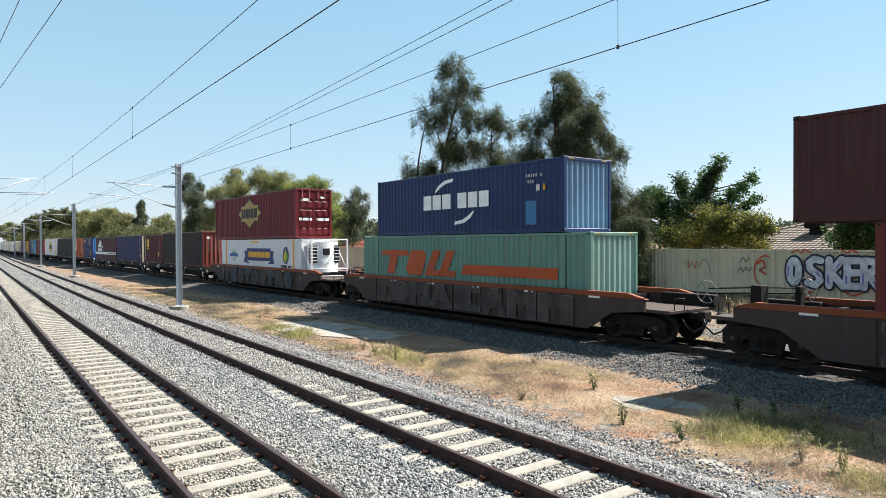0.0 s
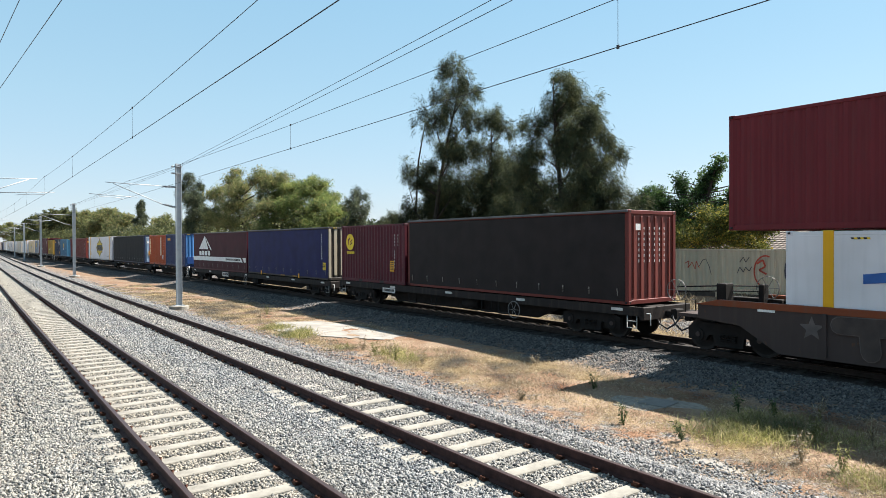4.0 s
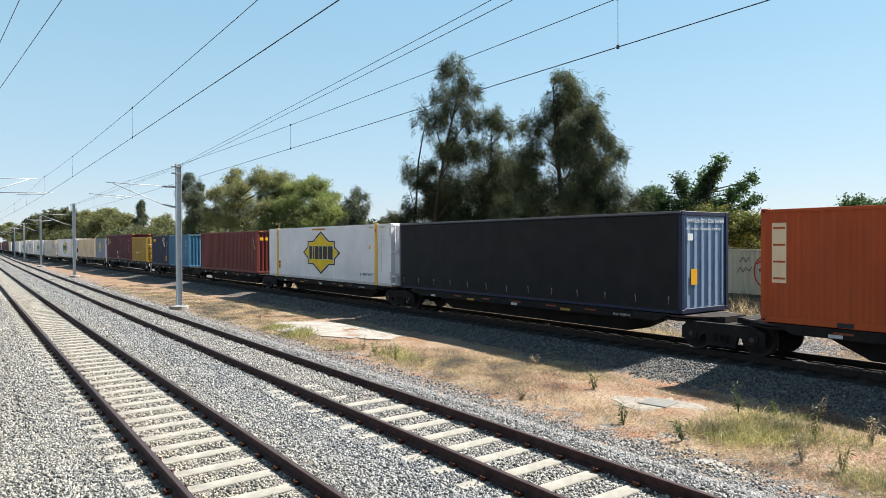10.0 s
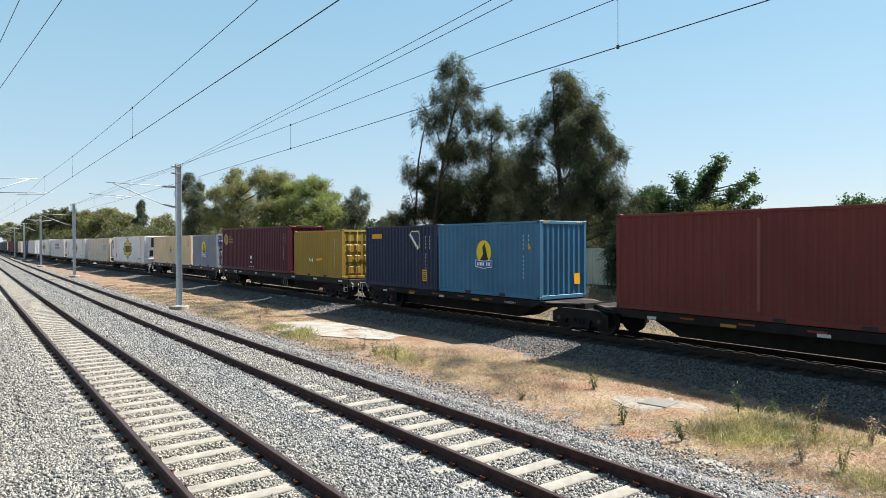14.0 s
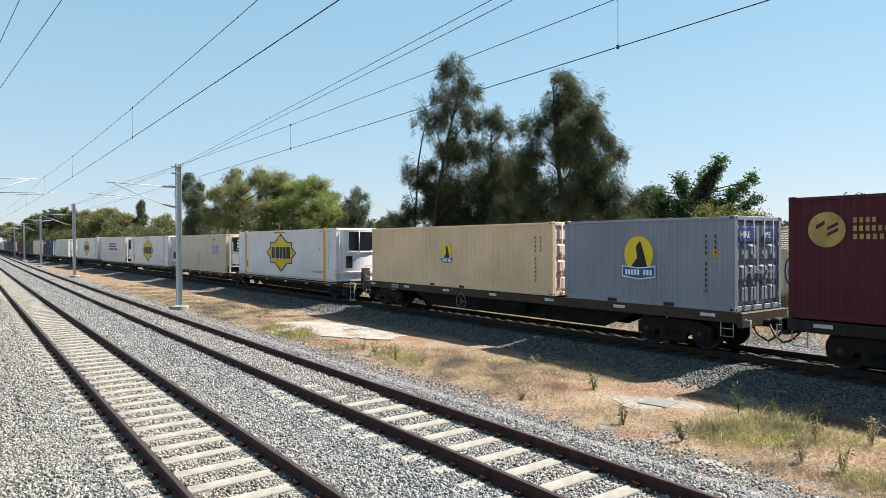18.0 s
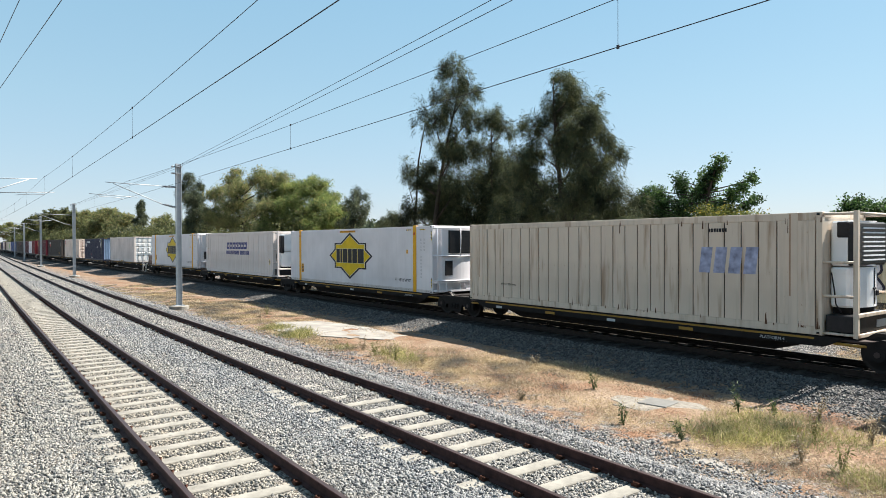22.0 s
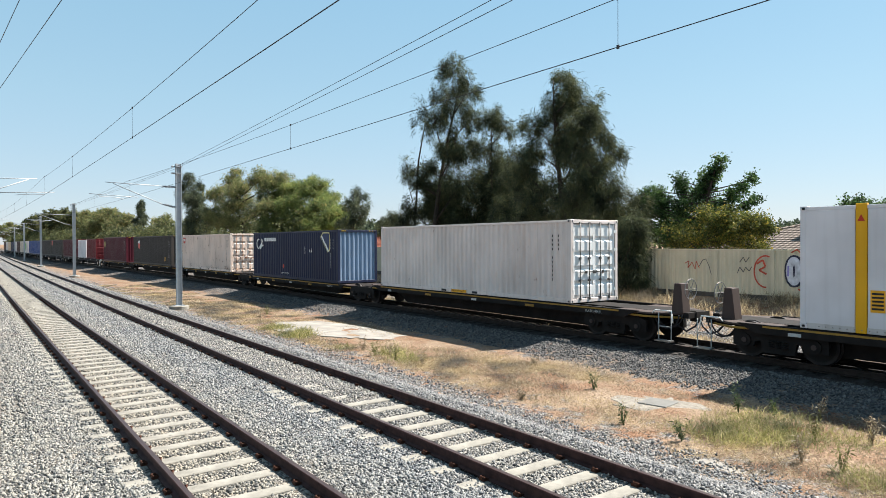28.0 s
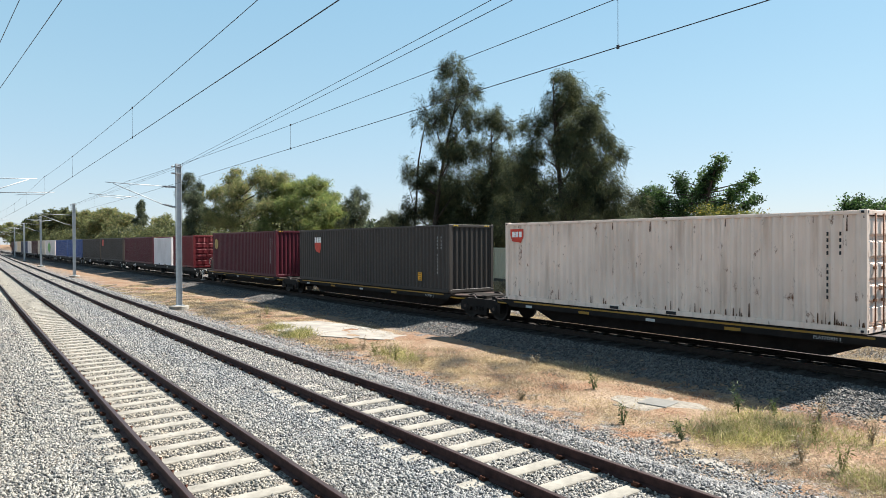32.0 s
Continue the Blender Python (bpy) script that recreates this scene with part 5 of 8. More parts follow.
    load(c, 186.38, 12.19, 1.16)

    c = container(6.06, 2.57, P_GREY, "blue-grey shipping container with white doors and a disc badge", front="doors", end_m=P_GREY, rods=P_GREY, marks=M_BLACK)
    disc_badge(c, 0.03, 1.45, 0.52)
    lettering_end(c, "HIRE", -0.98, 1.98, 0.24, -3.03)
    lettering_end(c, "ME", 0.3, 1.98, 0.24, -3.03)
    lines_plate(c, -2.45, 1.55, 0.12, 0.18, M_AMBER, 2)
    load(c, 199.95, 6.06, 1.16)
    c = container(12.19, 2.57, P_CREAM, "cream shipping container with a small disc badge", front="doors", end_m=P_OLDWHITE, marks=M_BLACK)
    disc_badge(c, -0.02, 1.45, 0.35)
    load(c, 206.58, 12.19, 1.17)

    c = reefer_framed(13.35, 2.95, P_PANELCREAM, "dirty cream panelled refrigerated container with a faded blue word", louvred=True)
    decal(c, "lettering_shape", letter_blocks(1.7, 0.7, 4, 0.12), M_LOGOFADE, -4.25, 1.75, "faded blue lettering blocks")
    decal(c, "code_bar", letter_blocks(0.55, 0.1, 7), M_BLACK, -4.0, 2.55)
    drips(c, 13.35, 2.95, 50, 9)
    lettering(c, "PATENT PENDING", 4.8, 0.65, 0.1, M_BLACK)
    load(c, 240.1, 13.35, 0.79)
    c = reefer_framed(13.5, 2.96, P_WHITE, "white ribbed refrigerated container with violet word blocks")
    decal(c, "lettering_shape", letter_blocks(4.1, 0.48, 7, 0.12, 0.14), M_LOGOVIOLET, -0.15, 2.0, "violet lettering blocks")
    decal(c, "lettering_core", letter_blocks(3.9, 0.16, 7, 0.12, 0.5), P_WHITE, -0.15, 2.0, flat=0.003)
    decal(c, "lettering_bar", letter_blocks(4.6, 0.27, 21, 0.06, 0.2, (12,)), M_LOGOVIOLET, -0.3, 1.5)
    lines_plate(c, -6.2, 0.95, 0.3, 0.34, M_YELLOW, 4)
    load(c, 273.55, 13.5, 0.86)

    c = container(12.19, 2.82, P_WHITE, "dull white shipping container with closed doors", front="doors", end_m=P_WHITEDOOR, rods=M_DARKROD, marks=M_BLACK)
    decal(c, "notice_bar", [rect(0, 0, 1.0, 0.12)], M_AMBER, 0.0, 0.075)
    lettering(c, "EMPTY LIFT ONLY", 0.47, 0.045, 0.1, M_BLACK, x=SIDE - 0.003)
    load(c, 311.55, 12.19, 0.98)
    c = container(12.19, 2.9, P_SLATE, "slate blue shipping container with a white emblem", front="corr", end_m=P_GREYBLUE)
    decal(c, "curl_emblem", [swoosh(0.2, 0.34, 0.6, 5.6, 14), [(0.15, -0.2), (0.55, 0.1), (0.5, 0.35), (0.75, 0.2), (0.65, -0.05), (0.95, -0.1), (0.6, -0.2), (0.3, -0.42)]], M_WHITE, 5.2, 2.15, "white curled emblem")
    decal(c, "emblem_bar", letter_blocks(1.95, 0.22, 6), M_WHITE, 3.2, 2.42)
    lessor_badge(c, 12.19, 2.9)
    decal(c, "red_mark", [ngon(4, 0.14)], M_RED, 1.1, 0.75)
    lettering(c, "EMPTY LIFT ONLY", 1.4, 0.28, 0.14, M_WHITE)
    decal(c, "scrape", [rect(0, 0, 0.03, 0.4), [(0.6, -0.1), (0.66, 0.15), (0.72, -0.1)], [(0.8, -0.1), (0.86, -0.02), (0.92, 0.2), (0.96, -0.1)]], M_WHITE, -2.0, 1.75)
    load(c, 328.15, 12.19, 0.85)
    c = container(12.19, 2.84, P_OLDWHITE, "rust-streaked white shipping container with closed doors", front="doors", end_m=P_OLDWHITE, rods=M_RODRUST, marks=M_BLACK)
    drips(c, 12.19, 2.84, 60, 7)
    decal(c, "red_emblem", [[(-0.35, 0.25), (0.35, 0.25), (0.35, -0.05), (0.2, -0.25), (-0.25, -0.2), (-0.35, 0.0)]], M_LOGORED, 5.45, 2.35, "faded red emblem")
    decal(c, "emblem_bar", letter_blocks(0.55, 0.2, 3), M_WHITE, 5.45, 2.4, flat=0.003)
    load(c, 344.95, 12.19, 0.92)
    c = container(14.7, 2.88, P_OLIVE, "dark olive shipping container with a red emblem", front="corr")
    decal(c, "red_emblem", [[(-0.4, 0.1), (0.4, 0.1), (0.4, -0.3), (0.2, -0.55), (-0.25, -0.45), (-0.4, -0.2)]], M_LOGORED, 4.9, 2.1, "red emblem with white blocks")
    decal(c, "emblem_bar", letter_blocks(0.85, 0.3, 3), M_WHITE, 4.9, 2.28, flat=0.003)
    lines_plate(c, -5.2, 0.62, 0.3, 0.36, M_AMBER, 4)
    load(c, 360.62, 14.7, 0.92)
    c = container(12.3, 2.96, P_DEEPMAROON, "deep maroon shipping container with a gold disc emblem")
    decal(c, "disc_emblem", [ngon(20, 0.4)], M_LOGOGOLD, 5.3, 2.1)
    load(c, 378.9, 12.3, 0.88)
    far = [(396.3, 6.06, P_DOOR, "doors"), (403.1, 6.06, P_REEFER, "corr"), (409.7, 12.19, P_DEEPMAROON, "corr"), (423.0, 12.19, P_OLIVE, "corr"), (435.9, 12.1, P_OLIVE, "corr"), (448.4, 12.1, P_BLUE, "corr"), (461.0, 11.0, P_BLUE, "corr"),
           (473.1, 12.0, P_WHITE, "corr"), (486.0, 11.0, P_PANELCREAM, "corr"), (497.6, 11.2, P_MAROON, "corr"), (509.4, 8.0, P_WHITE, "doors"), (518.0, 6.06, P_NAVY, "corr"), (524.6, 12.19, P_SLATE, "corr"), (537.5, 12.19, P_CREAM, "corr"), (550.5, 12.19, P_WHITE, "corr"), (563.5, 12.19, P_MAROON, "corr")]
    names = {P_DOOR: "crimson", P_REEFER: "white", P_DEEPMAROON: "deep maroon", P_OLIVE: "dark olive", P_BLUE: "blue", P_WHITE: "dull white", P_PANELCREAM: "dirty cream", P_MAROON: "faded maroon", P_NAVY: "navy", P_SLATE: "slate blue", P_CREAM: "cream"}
    for sf, L, m, fr in far:
        c = container(L, 2.75 if m != P_REEFER else 2.62, m, names[m] + " shipping container far down the train", front=fr, marks=None)
        if sf == 473.1:
            decal(c, "emblem", [star_outline(4.0, 2.3)], M_LOGOGREEN, 1.0, 1.4)
        if sf == 423.0:
            decal(c, "emblem", [rect(0, 0, 0.9, 0.8)], M_LOGORED, 4.8, 2.2)
        load(c, sf, L, 0.98)


def lines_plate2(root, y, z, w, h):
    decal(root, "sticker", [rect(0, 0, w, h)], M_YELLOW, y, z, flat=0.04)
    decal(root, "sticker_line", [rect(0, h * (0.17 - 0.17 * k), w * 0.8, h * 0.08) for k in range(4)], M_BLACK, y, z, flat=0.043)


def lettering_end(root, text, x, z, size, y):
    bm = bmesh.new()
    box(bm, x - 0.06, x + (0.8 if len(text) > 2 else 0.55), y - 0.004, y + 0.002, z - 0.1, z + size + 0.02)
    part("sign_plate", bm, M_LOGOVIOLET, root)
    t = lettering(root, text, 0, 0, size, M_WHITE)
    t.matrix_local = Matrix.Translation((x, y - 0.008, z)) @ pose(0, 0, 0, 90, 0, 0)


M_LOGORED = plain("logo_red", (0.5, 0.05, 0.03), 0.5, 0, 0.2, 3, 0)
M_LOGOFADE = plain("logo_faded_blue", (0.27, 0.29, 0.4), 0.6, 0, 0.4, 5, 0)
M_DARKROD = plain("dark_lock_rod", (0.09, 0.085, 0.08), 0.5, 0.3, 0.2, 5)
M_RODRUST = plain("rusty_lock_rod", (0.2, 0.1, 0.06), 0.7, 0.1, 0.4, 5)
P_WHITEDOOR = paint("white_door_paint", (0.8, 0.79, 0.77), 0.45, 0.08, 0.25)
P_GREYBLUE = paint("grey_blue_end_paint", (0.22, 0.3, 0.42), 0.5, 0.15, 0.3)
make_loads()
# ---- train: wagons ----
WAGONS = []


def bogie_kit():
    """One bogie's meshes: cast side frame with springs, bolster, wheel pair."""
    bm = bmesh.new()
    out = [(-1.2, 0.3), (-1.2, 0.66), (-0.8, 0.8), (0.8, 0.8), (1.2, 0.66), (1.2, 0.3), (0.66, 0.3), (0.6, 0.44), (0.46, 0.48), (0.4, 0.18), (-0.4, 0.18), (-0.46, 0.48), (-0.6, 0.44), (-0.66, 0.3)]
    prism(bm, out, "x", -0.06, 0.06)
    for y in (-0.88, 0.88):
        tube(bm, [(-0.1, y, 0.46), (-0.02, y, 0.46)], 0.17, 12)
        tube(bm, [(-0.12, y, 0.46), (-0.1, y, 0.46)], 0.07, 8, 1)
    for y in (-0.18, 0, 0.18):
        for k in range(4):
            tube(bm, [(-0.05, y, 0.33 + k * 0.05), (-0.05, y, 0.355 + k * 0.05)], 0.075, 8)
    side = mesh_of("side_frame", bm, [M_DARK, M_WELL])
    bm = bmesh.new()
    box(bm, -1.0, 1.0, -0.2, 0.2, 0.52, 0.76)
    soft(bm, 0.03)
    bolster = mesh_of("bolster", bm, M_DARK)
    bm = bmesh.new()
    tube(bm, [(-0.95, 0, 0), (0.95, 0, 0)], 0.08, 10)
    for s in (-1, 1):
        x = s * 0.7175
        lathe(bm, [(0.06, x - s * 0.06), (0.16, x - s * 0.05), (0.2, x - s * 0.02), (0.37, x + s * 0.02), (0.385, x + s * 0.065)], 28)
        lathe(bm, [(0.36, x + s * 0.06), (0.46, x + s * 0.065), (0.462, x - s * 0.04), (0.485, x - s * 0.05), (0.485, x - s * 0.075), (0.36, x - s * 0.07)], 32, 1)
        for k in range(5):
            a = 2 * math.pi * k / 5
            tube(bm, [(x + s * 0.03, 0.28 * math.cos(a), 0.28 * math.sin(a)), (x + s * 0.06, 0.28 * math.cos(a), 0.28 * math.sin(a))], 0.04, 6)
    wheels = mesh_of("wheelset", bm, [M_WHEEL, M_TREADDULL])
    return side, bolster, wheels


M_TREADDULL = plain("polished_wheel_rim", (0.022, 0.019, 0.018), 0.55, 0.3, 0.2, 4)
KIT = bogie_kit()


def bogie(root, y):
    b = new("bogie", KIT[1])
    b.parent = root
    b.location = (0, y, 0)
    for s in (-1, 1):
        f = new("side_frame", KIT[0])
        f.parent = b
        f.location = (s * 1.0, 0, 0)
        f.rotation_euler = (0, 0, 0 if s < 0 else math.pi)
    for a in (-0.88, 0.88):
        w = new("wheelset", KIT[2])
        w.parent = b
        w.matrix_parent_inverse = Matrix.Translation((0, a, 0.46))
        WHEELS.append(w)
    return b


def hand_wheel(root, x, y, z, r=0.3, axis="x", post=0.0, m=None):
    """A spoked brake wheel, on a post if it stands above the deck."""
    bm = bmesh.new()
    def at(a, rr):
        c, s = rr * math.cos(a), rr * math.sin(a)
        return (x, y + c, z + s) if axis == "x" else (x + c, y, z + s)
    for k in range(20):
        tube(bm, [at(2 * math.pi * k / 20, r), at(2 * math.pi * (k + 1) / 20, r)], 0.013, 5)
    for k in range(6):
        tube(bm, [at(2 * math.pi * k / 6, 0.03), at(2 * math.pi * k / 6, r)], 0.01, 5)
    w = part("brake_wheel", bm, m or M_STEEL, root)
    if post:
        bm = bmesh.new()
        box(bm, x + 0.05, x + 0.3, y - 0.12, y + 0.12, z - post, z + 0.12)
        soft(bm, 0.02)
        part("brake_stand", bm, M_DARK, root)
    return w


def steps_iron(root, y, z, w=0.36, h=0.42, rung=True):
    bm = bmesh.new()
    x = -W2 + 0.02
    tube(bm, [(x, y - w / 2, z), (x, y - w / 2, z - h), (x, y + w / 2, z - h), (x, y + w / 2, z)], 0.016, 6)
    if rung:
        tube(bm, [(x, y - w / 2, z - h / 2), (x, y + w / 2, z - h / 2)], 0.014, 6)
    else:
        box(bm, x - 0.02, x + 0.02, y - w / 2, y + w / 2, z - h - 0.02, z - h + 0.05)
    part("step_iron", bm, M_IRON if rung else M_WHEEL, root)


def coupler(root, y, s, z=0.82):
    bm = bmesh.new()
    box(bm, -0.12, 0.12, min(y, y + s * 0.55), max(y, y + s * 0.55), z - 0.1, z + 0.1)
    box(bm, -0.2, 0.2, min(y + s * 0.4, y + s * 0.62), max(y + s * 0.4, y + s * 0.62), z - 0.16, z + 0.16)
    soft(bm, 0.03)
    part("coupler", bm, M_DARK, root)
    bm = bmesh.new()
    tube(bm, [(-0.45, y, z), (-0.5, y + s * 0.25, z - 0.3), (-0.5, y + s * 0.5, z - 0.42), (-0.45, y + s * 0.75, z - 0.25), (-0.4, y + s * 0.9, z)], 0.028, 7)
    part("brake_hose", bm, M_BLACK, root)


def plate(root, y, z, number):
    decal(root, "number_plate", [rect(0, 0, 1.15, 0.14)], M_DARK, y, z, x=-W2 - 0.02)
    lettering(root, "PLATFORM " + number, y + 0.52, z - 0.04, 0.11, M_CODE, x=-W2 - 0.022)


def spine_platform(s0, s1, bogies, deck, number, ends=(0, 0), dashes=False):
    """A slim articulated container platform with a gold-striped sill. Bogies are given in train metres."""
    L, c = s1 - s0, (s0 + s1) / 2
    root = tagged(new("container_wagon"), "dark brown skeletal container wagon with a gold-striped sill", "wagon", "wagons of the train")
    h = L / 2
    bm = bmesh.new()
    lo, hi = 0.22, deck - 0.04
    pts = [(-h + 0.1, hi), (-h + 0.1, deck - 0.2), (-h + 2.2, deck - 0.22), (-h + 3.4, lo), (h - 3.4, lo), (h - 2.2, deck - 0.22), (h - 0.1, deck - 0.2), (h - 0.1, hi)]
    prism(bm, pts, "x", -0.55, 0.55)
    part("centre_sill", bm, M_DARK, root)
    for s in (-1, 1):
        bm = bmesh.new()
        x0, x1 = sorted((s * (W2 + 0.0), s * (W2 - 0.1)))
        ya, yb = -h + 1.9, h - 1.9
        pts = [(ya - 0.5, deck - 0.02), (ya, deck - 0.26), (yb, deck - 0.26), (yb + 0.5, deck - 0.02)]
        prism(bm, pts, "x", x0, x1)
        sill = part("side_sill", bm, M_DARK, root)
        if s < 0:
            if dashes:
                for k in range(int((yb - ya) / 1.75)):
                    y = ya + 0.5 + k * 1.75
                    boxed("orange_dash", (-W2 - 0.006, -W2 + 0.01, y, y + 0.45, deck - 0.15, deck - 0.1), M_ORANGE_SILL, sill, "worn orange sill dash")
            else:
                boxed("gold_stripe", (-W2 - 0.006, -W2 + 0.01, ya + 0.2, yb - 0.2, deck - 0.1, deck - 0.05), M_GOLD, sill, "worn gold stripe")
            for k in range(5):
                y = ya + 1.0 + k * (yb - ya - 2) / 4
                decal(sill, "reflector", [rect(0, 0, 0.45 if k % 2 else 0.32, 0.085)], M_GOLD if k % 2 else M_CODE, y, deck - 0.2, x=-W2 - 0.012)
    n = int(L / 2.4)
    for k in range(n):
        y = -h + 2.0 + k * (L - 4.0) / max(1, n - 1)
        boxed("cross_member", (-W2 + 0.08, W2 - 0.08, y - 0.08, y + 0.08, deck - 0.26, deck - 0.06), M_DARK, root)
    for s in (-1, 1):
        bm = bmesh.new()
        y0, y1 = s * (h - 0.12), s * (h - 2.4)
        pts = [(-0.45, y0), (0.45, y0), (1.16, s * (h - 1.15)), (1.16, y1), (-1.16, y1), (-1.16, s * (h - 1.15))]
        prism(bm, pts, "z", deck - 0.1, deck - 0.045)
        soft(bm, 0.01)
        part("end_deck", bm, M_WELL, root, "rusty brown deck plate")
        bm = bmesh.new()
        tube(bm, [(-1.15, y1, deck - 0.14), (-1.15, s * (h - 1.2), deck - 0.17), (-0.5, s * (h - 0.3), deck - 0.2)], 0.035, 6)
        part("end_rail", bm, M_DARK if dashes else M_GOLD, root)
    plate(root, -h + 2.9, deck - 0.17, number)
    for b in bogies:
        bogie(root, b - c)
    for f, s in zip(ends, (-1, 1)):
        if f:
            coupler(root, s * (h - 0.7), s)
            bm = bmesh.new()
            e = h + (0.0 if s > 0 else 0.85 if dashes else 0.35)
            y0, y1 = s * (e - 1.0), s * (e - 0.6)
            prism(bm, [(y0, deck - 0.05), (y1, deck - 0.05), (s * (e - 0.68), deck + 0.82), (s * (e - 0.9), deck + 0.82)], "x", -0.6, -0.22)
            soft(bm, 0.015)
            part("brake_stand", bm, M_WELL, root, "dark brown tapered brake stand")
            hand_wheel(root, -0.42, s * (e - 0.46), deck + 0.66, 0.3, "y", m=M_WHEELGREY)
            steps_iron(root, s * (h - 0.45), deck - 0.02, 0.42, 0.78)
            bm = bmesh.new()
            box(bm, -W2 - 0.12, -W2 + 0.1, s * (h - 0.45) - 0.26, s * (h - 0.45) + 0.26, deck - 0.84, deck - 0.8)
            part("foot_step", bm, M_STEEL, root)
            bm = bmesh.new()
            for q in (0.0, 0.16):
                pts = [(-0.75 + q, s * (h - 0.7) + 0.42 * math.cos(t) * s, deck - 0.1 + 0.42 * math.sin(t)) for t in (math.pi + math.pi * k / 8 for k in range(9))]
                tube(bm, pts, 0.024, 6)
            part("brake_hose", bm, M_BLACK, root)
            bm = bmesh.new()
            tube(bm, [(-1.1, s * (h - 0.95), deck - 0.06), (-1.1, s * (h - 0.85), deck + 0.04), (-1.1, s * (h - 0.3), deck + 0.04), (-1.1, s * (h - 0.25), deck - 0.3)], 0.018, 6)
            part("hand_rail", bm, M_WHITE, root)
    WAGONS.append((root, c, 0.0))
    return root


def flat_wagon(s0, s1, deck, wheel_at=0.25, m=None, gap=4.2, code=(5.4, 1.1, 0.22, 0.3)):
    """A conventional bogie container flat with deep bellied sills and white reflectors."""
    m = m or M_FLATSILL
    L, c = s1 - s0, (s0 + s1) / 2
    root = tagged(new("container_wagon"), "dark brown flat container wagon with white reflectors and step irons", "wagon", "wagons of the train")
    h = L / 2
    for s in (-1, 1):
        bm = bmesh.new()
        x0, x1 = sorted((s * (W2 - 0.0), s * (W2 - 0.1)))
        a = h - 0.45
        pts = [(-a, deck - 0.02), (-a, deck - 0.3), (a, deck - 0.3), (a, deck - 0.02)]
        prism(bm, pts, "x", x0, x1)
        part("side_sill", bm, m, root)
        bm = bmesh.new()
        pts = [(-a + 3.6, deck - 0.3), (-a + 5.0, 0.27), (a - 5.0, 0.27), (a - 3.6, deck - 0.3)]
        prism(bm, pts, "x", s * 0.62 - 0.03, s * 0.62 + 0.03)
        part("belly_girder", bm, M_DARK, root)
    bm = bmesh.new()
    box(bm, -0.4, 0.4, -h + 0.5, h - 0.5, deck - 0.42, deck - 0.05)
    part("centre_sill", bm, M_DARK, root)
    n = int(L / 1.9)
    for k in range(n):
        y = -h + 0.6 + k * (L - 1.2) / (n - 1)
        boxed("cross_member", (-W2 + 0.08, W2 - 0.08, y - 0.06, y + 0.06, deck - 0.26, deck - 0.06), M_DARK, root)
    for s in (-1, 1):
        a, b = sorted((s * (h - 0.42), s * (h - 0.58)))
        boxed("end_beam", (-W2, W2, a, b, deck - 0.42, deck - 0.02), m, root, bevel=0.02)
        coupler(root, s * (h - 0.6), s)
        steps_iron(root, s * (h - 0.85), deck - 0.25)
        bm = bmesh.new()
        tube(bm, [(-1.1, s * (h - 0.4), deck - 0.2), (-1.1, s * (h - 0.25), deck - 0.2), (-1.1, s * (h - 0.25), deck - 0.55)], 0.016, 6)
        part("hand_rail", bm, M_WHITE, root)
    n = round((L - 2.8) / gap) + 1
    for k in range(n):
        y = -h + 1.4 + k * (L - 2.8) / (n - 1)
        decal(root, "reflector", [rect(0, 0, 0.44, 0.09)], M_REFLECT, y, deck - 0.13, x=-W2 - 0.006)
    back, wide, high, low = code
    decal(root, "wagon_code_plate", [rect(0, 0, wide, high)], M_REFLECT, h - back, deck - low, x=-W2 - 0.006)
    decal(root, "code_bar", letter_blocks(wide * 0.86, high * 0.55, 9), M_BLACK, h - back, deck - low, x=-W2 - 0.009)
    hand_wheel(root, -W2 - 0.05, h * wheel_at * 2 - h + 1.0 if wheel_at > 0.5 else -h + L * wheel_at, deck - 0.52, 0.31, "x", m=M_WHEELGREY)
    for y, w in ((2.72, 0.6), (1.08, 0.35), (-2.42, 0.6), (-3.43, 0.6)):
        steps_iron(root, y, deck - 0.3, w, 0.42, False)
    bm = bmesh.new()
    tube(bm, [(-0.8, -1.6, deck - 0.52), (-0.8, -0.6, deck - 0.52)], 0.2, 12)
    part("air_tank", bm, M_DARK, root)
    for b in (-h + 2.6, h - 2.6):
        bogie(root, b)
    WAGONS.append((root, c, 0.0))
    return root


M_FLATSILL = paint("grimy_black_brown_wagon_paint", (0.019, 0.0145, 0.0135), 0.75, 0.3, 0.5)
M_REFLECT = plain("dusty_white_reflector", (0.52, 0.5, 0.48), 0.5, 0, 0.3, 6)
M_WHEELGREY = plain("grey_brake_wheel", (0.22, 0.21, 0.2), 0.6, 0.3, 0.2, 5)
M_TAG1 = plain("faded_grey_spray_paint", (0.064, 0.047, 0.041), 0.7, 0, 0.35, 2, 0)
M_TAG2 = plain("pale_spray_paint", (0.115, 0.092, 0.084), 0.7, 0, 0.3, 2, 0)
M_TAG3 = plain("blue_spray_paint", (0.05, 0.055, 0.062), 0.7, 0, 0.4, 2, 0)


ROUND = [(0.34 * math.cos(t), 0.62 * math.sin(t)) for t in (2 * math.pi * q / 12 for q in range(13))]
BUBBLES = (ROUND, [(0.3, 0.6), (-0.1, 0.7), (-0.32, 0.4), (0.25, -0.2), (0.2, -0.62), (-0.34, -0.6)], [(-0.3, -0.7), (-0.3, 0.66), (0.2, 0.6), (0.26, 0.15), (-0.2, 0.0), (0.38, -0.7)], [(-0.42, 0.62), (0.42, 0.66), (0.0, 0.62), (0.04, -0.7)], [(0.34, 0.66), (-0.3, 0.62), (-0.3, 0.0), (0.2, 0.02), (-0.3, 0.0), (-0.3, -0.66), (0.38, -0.66)])


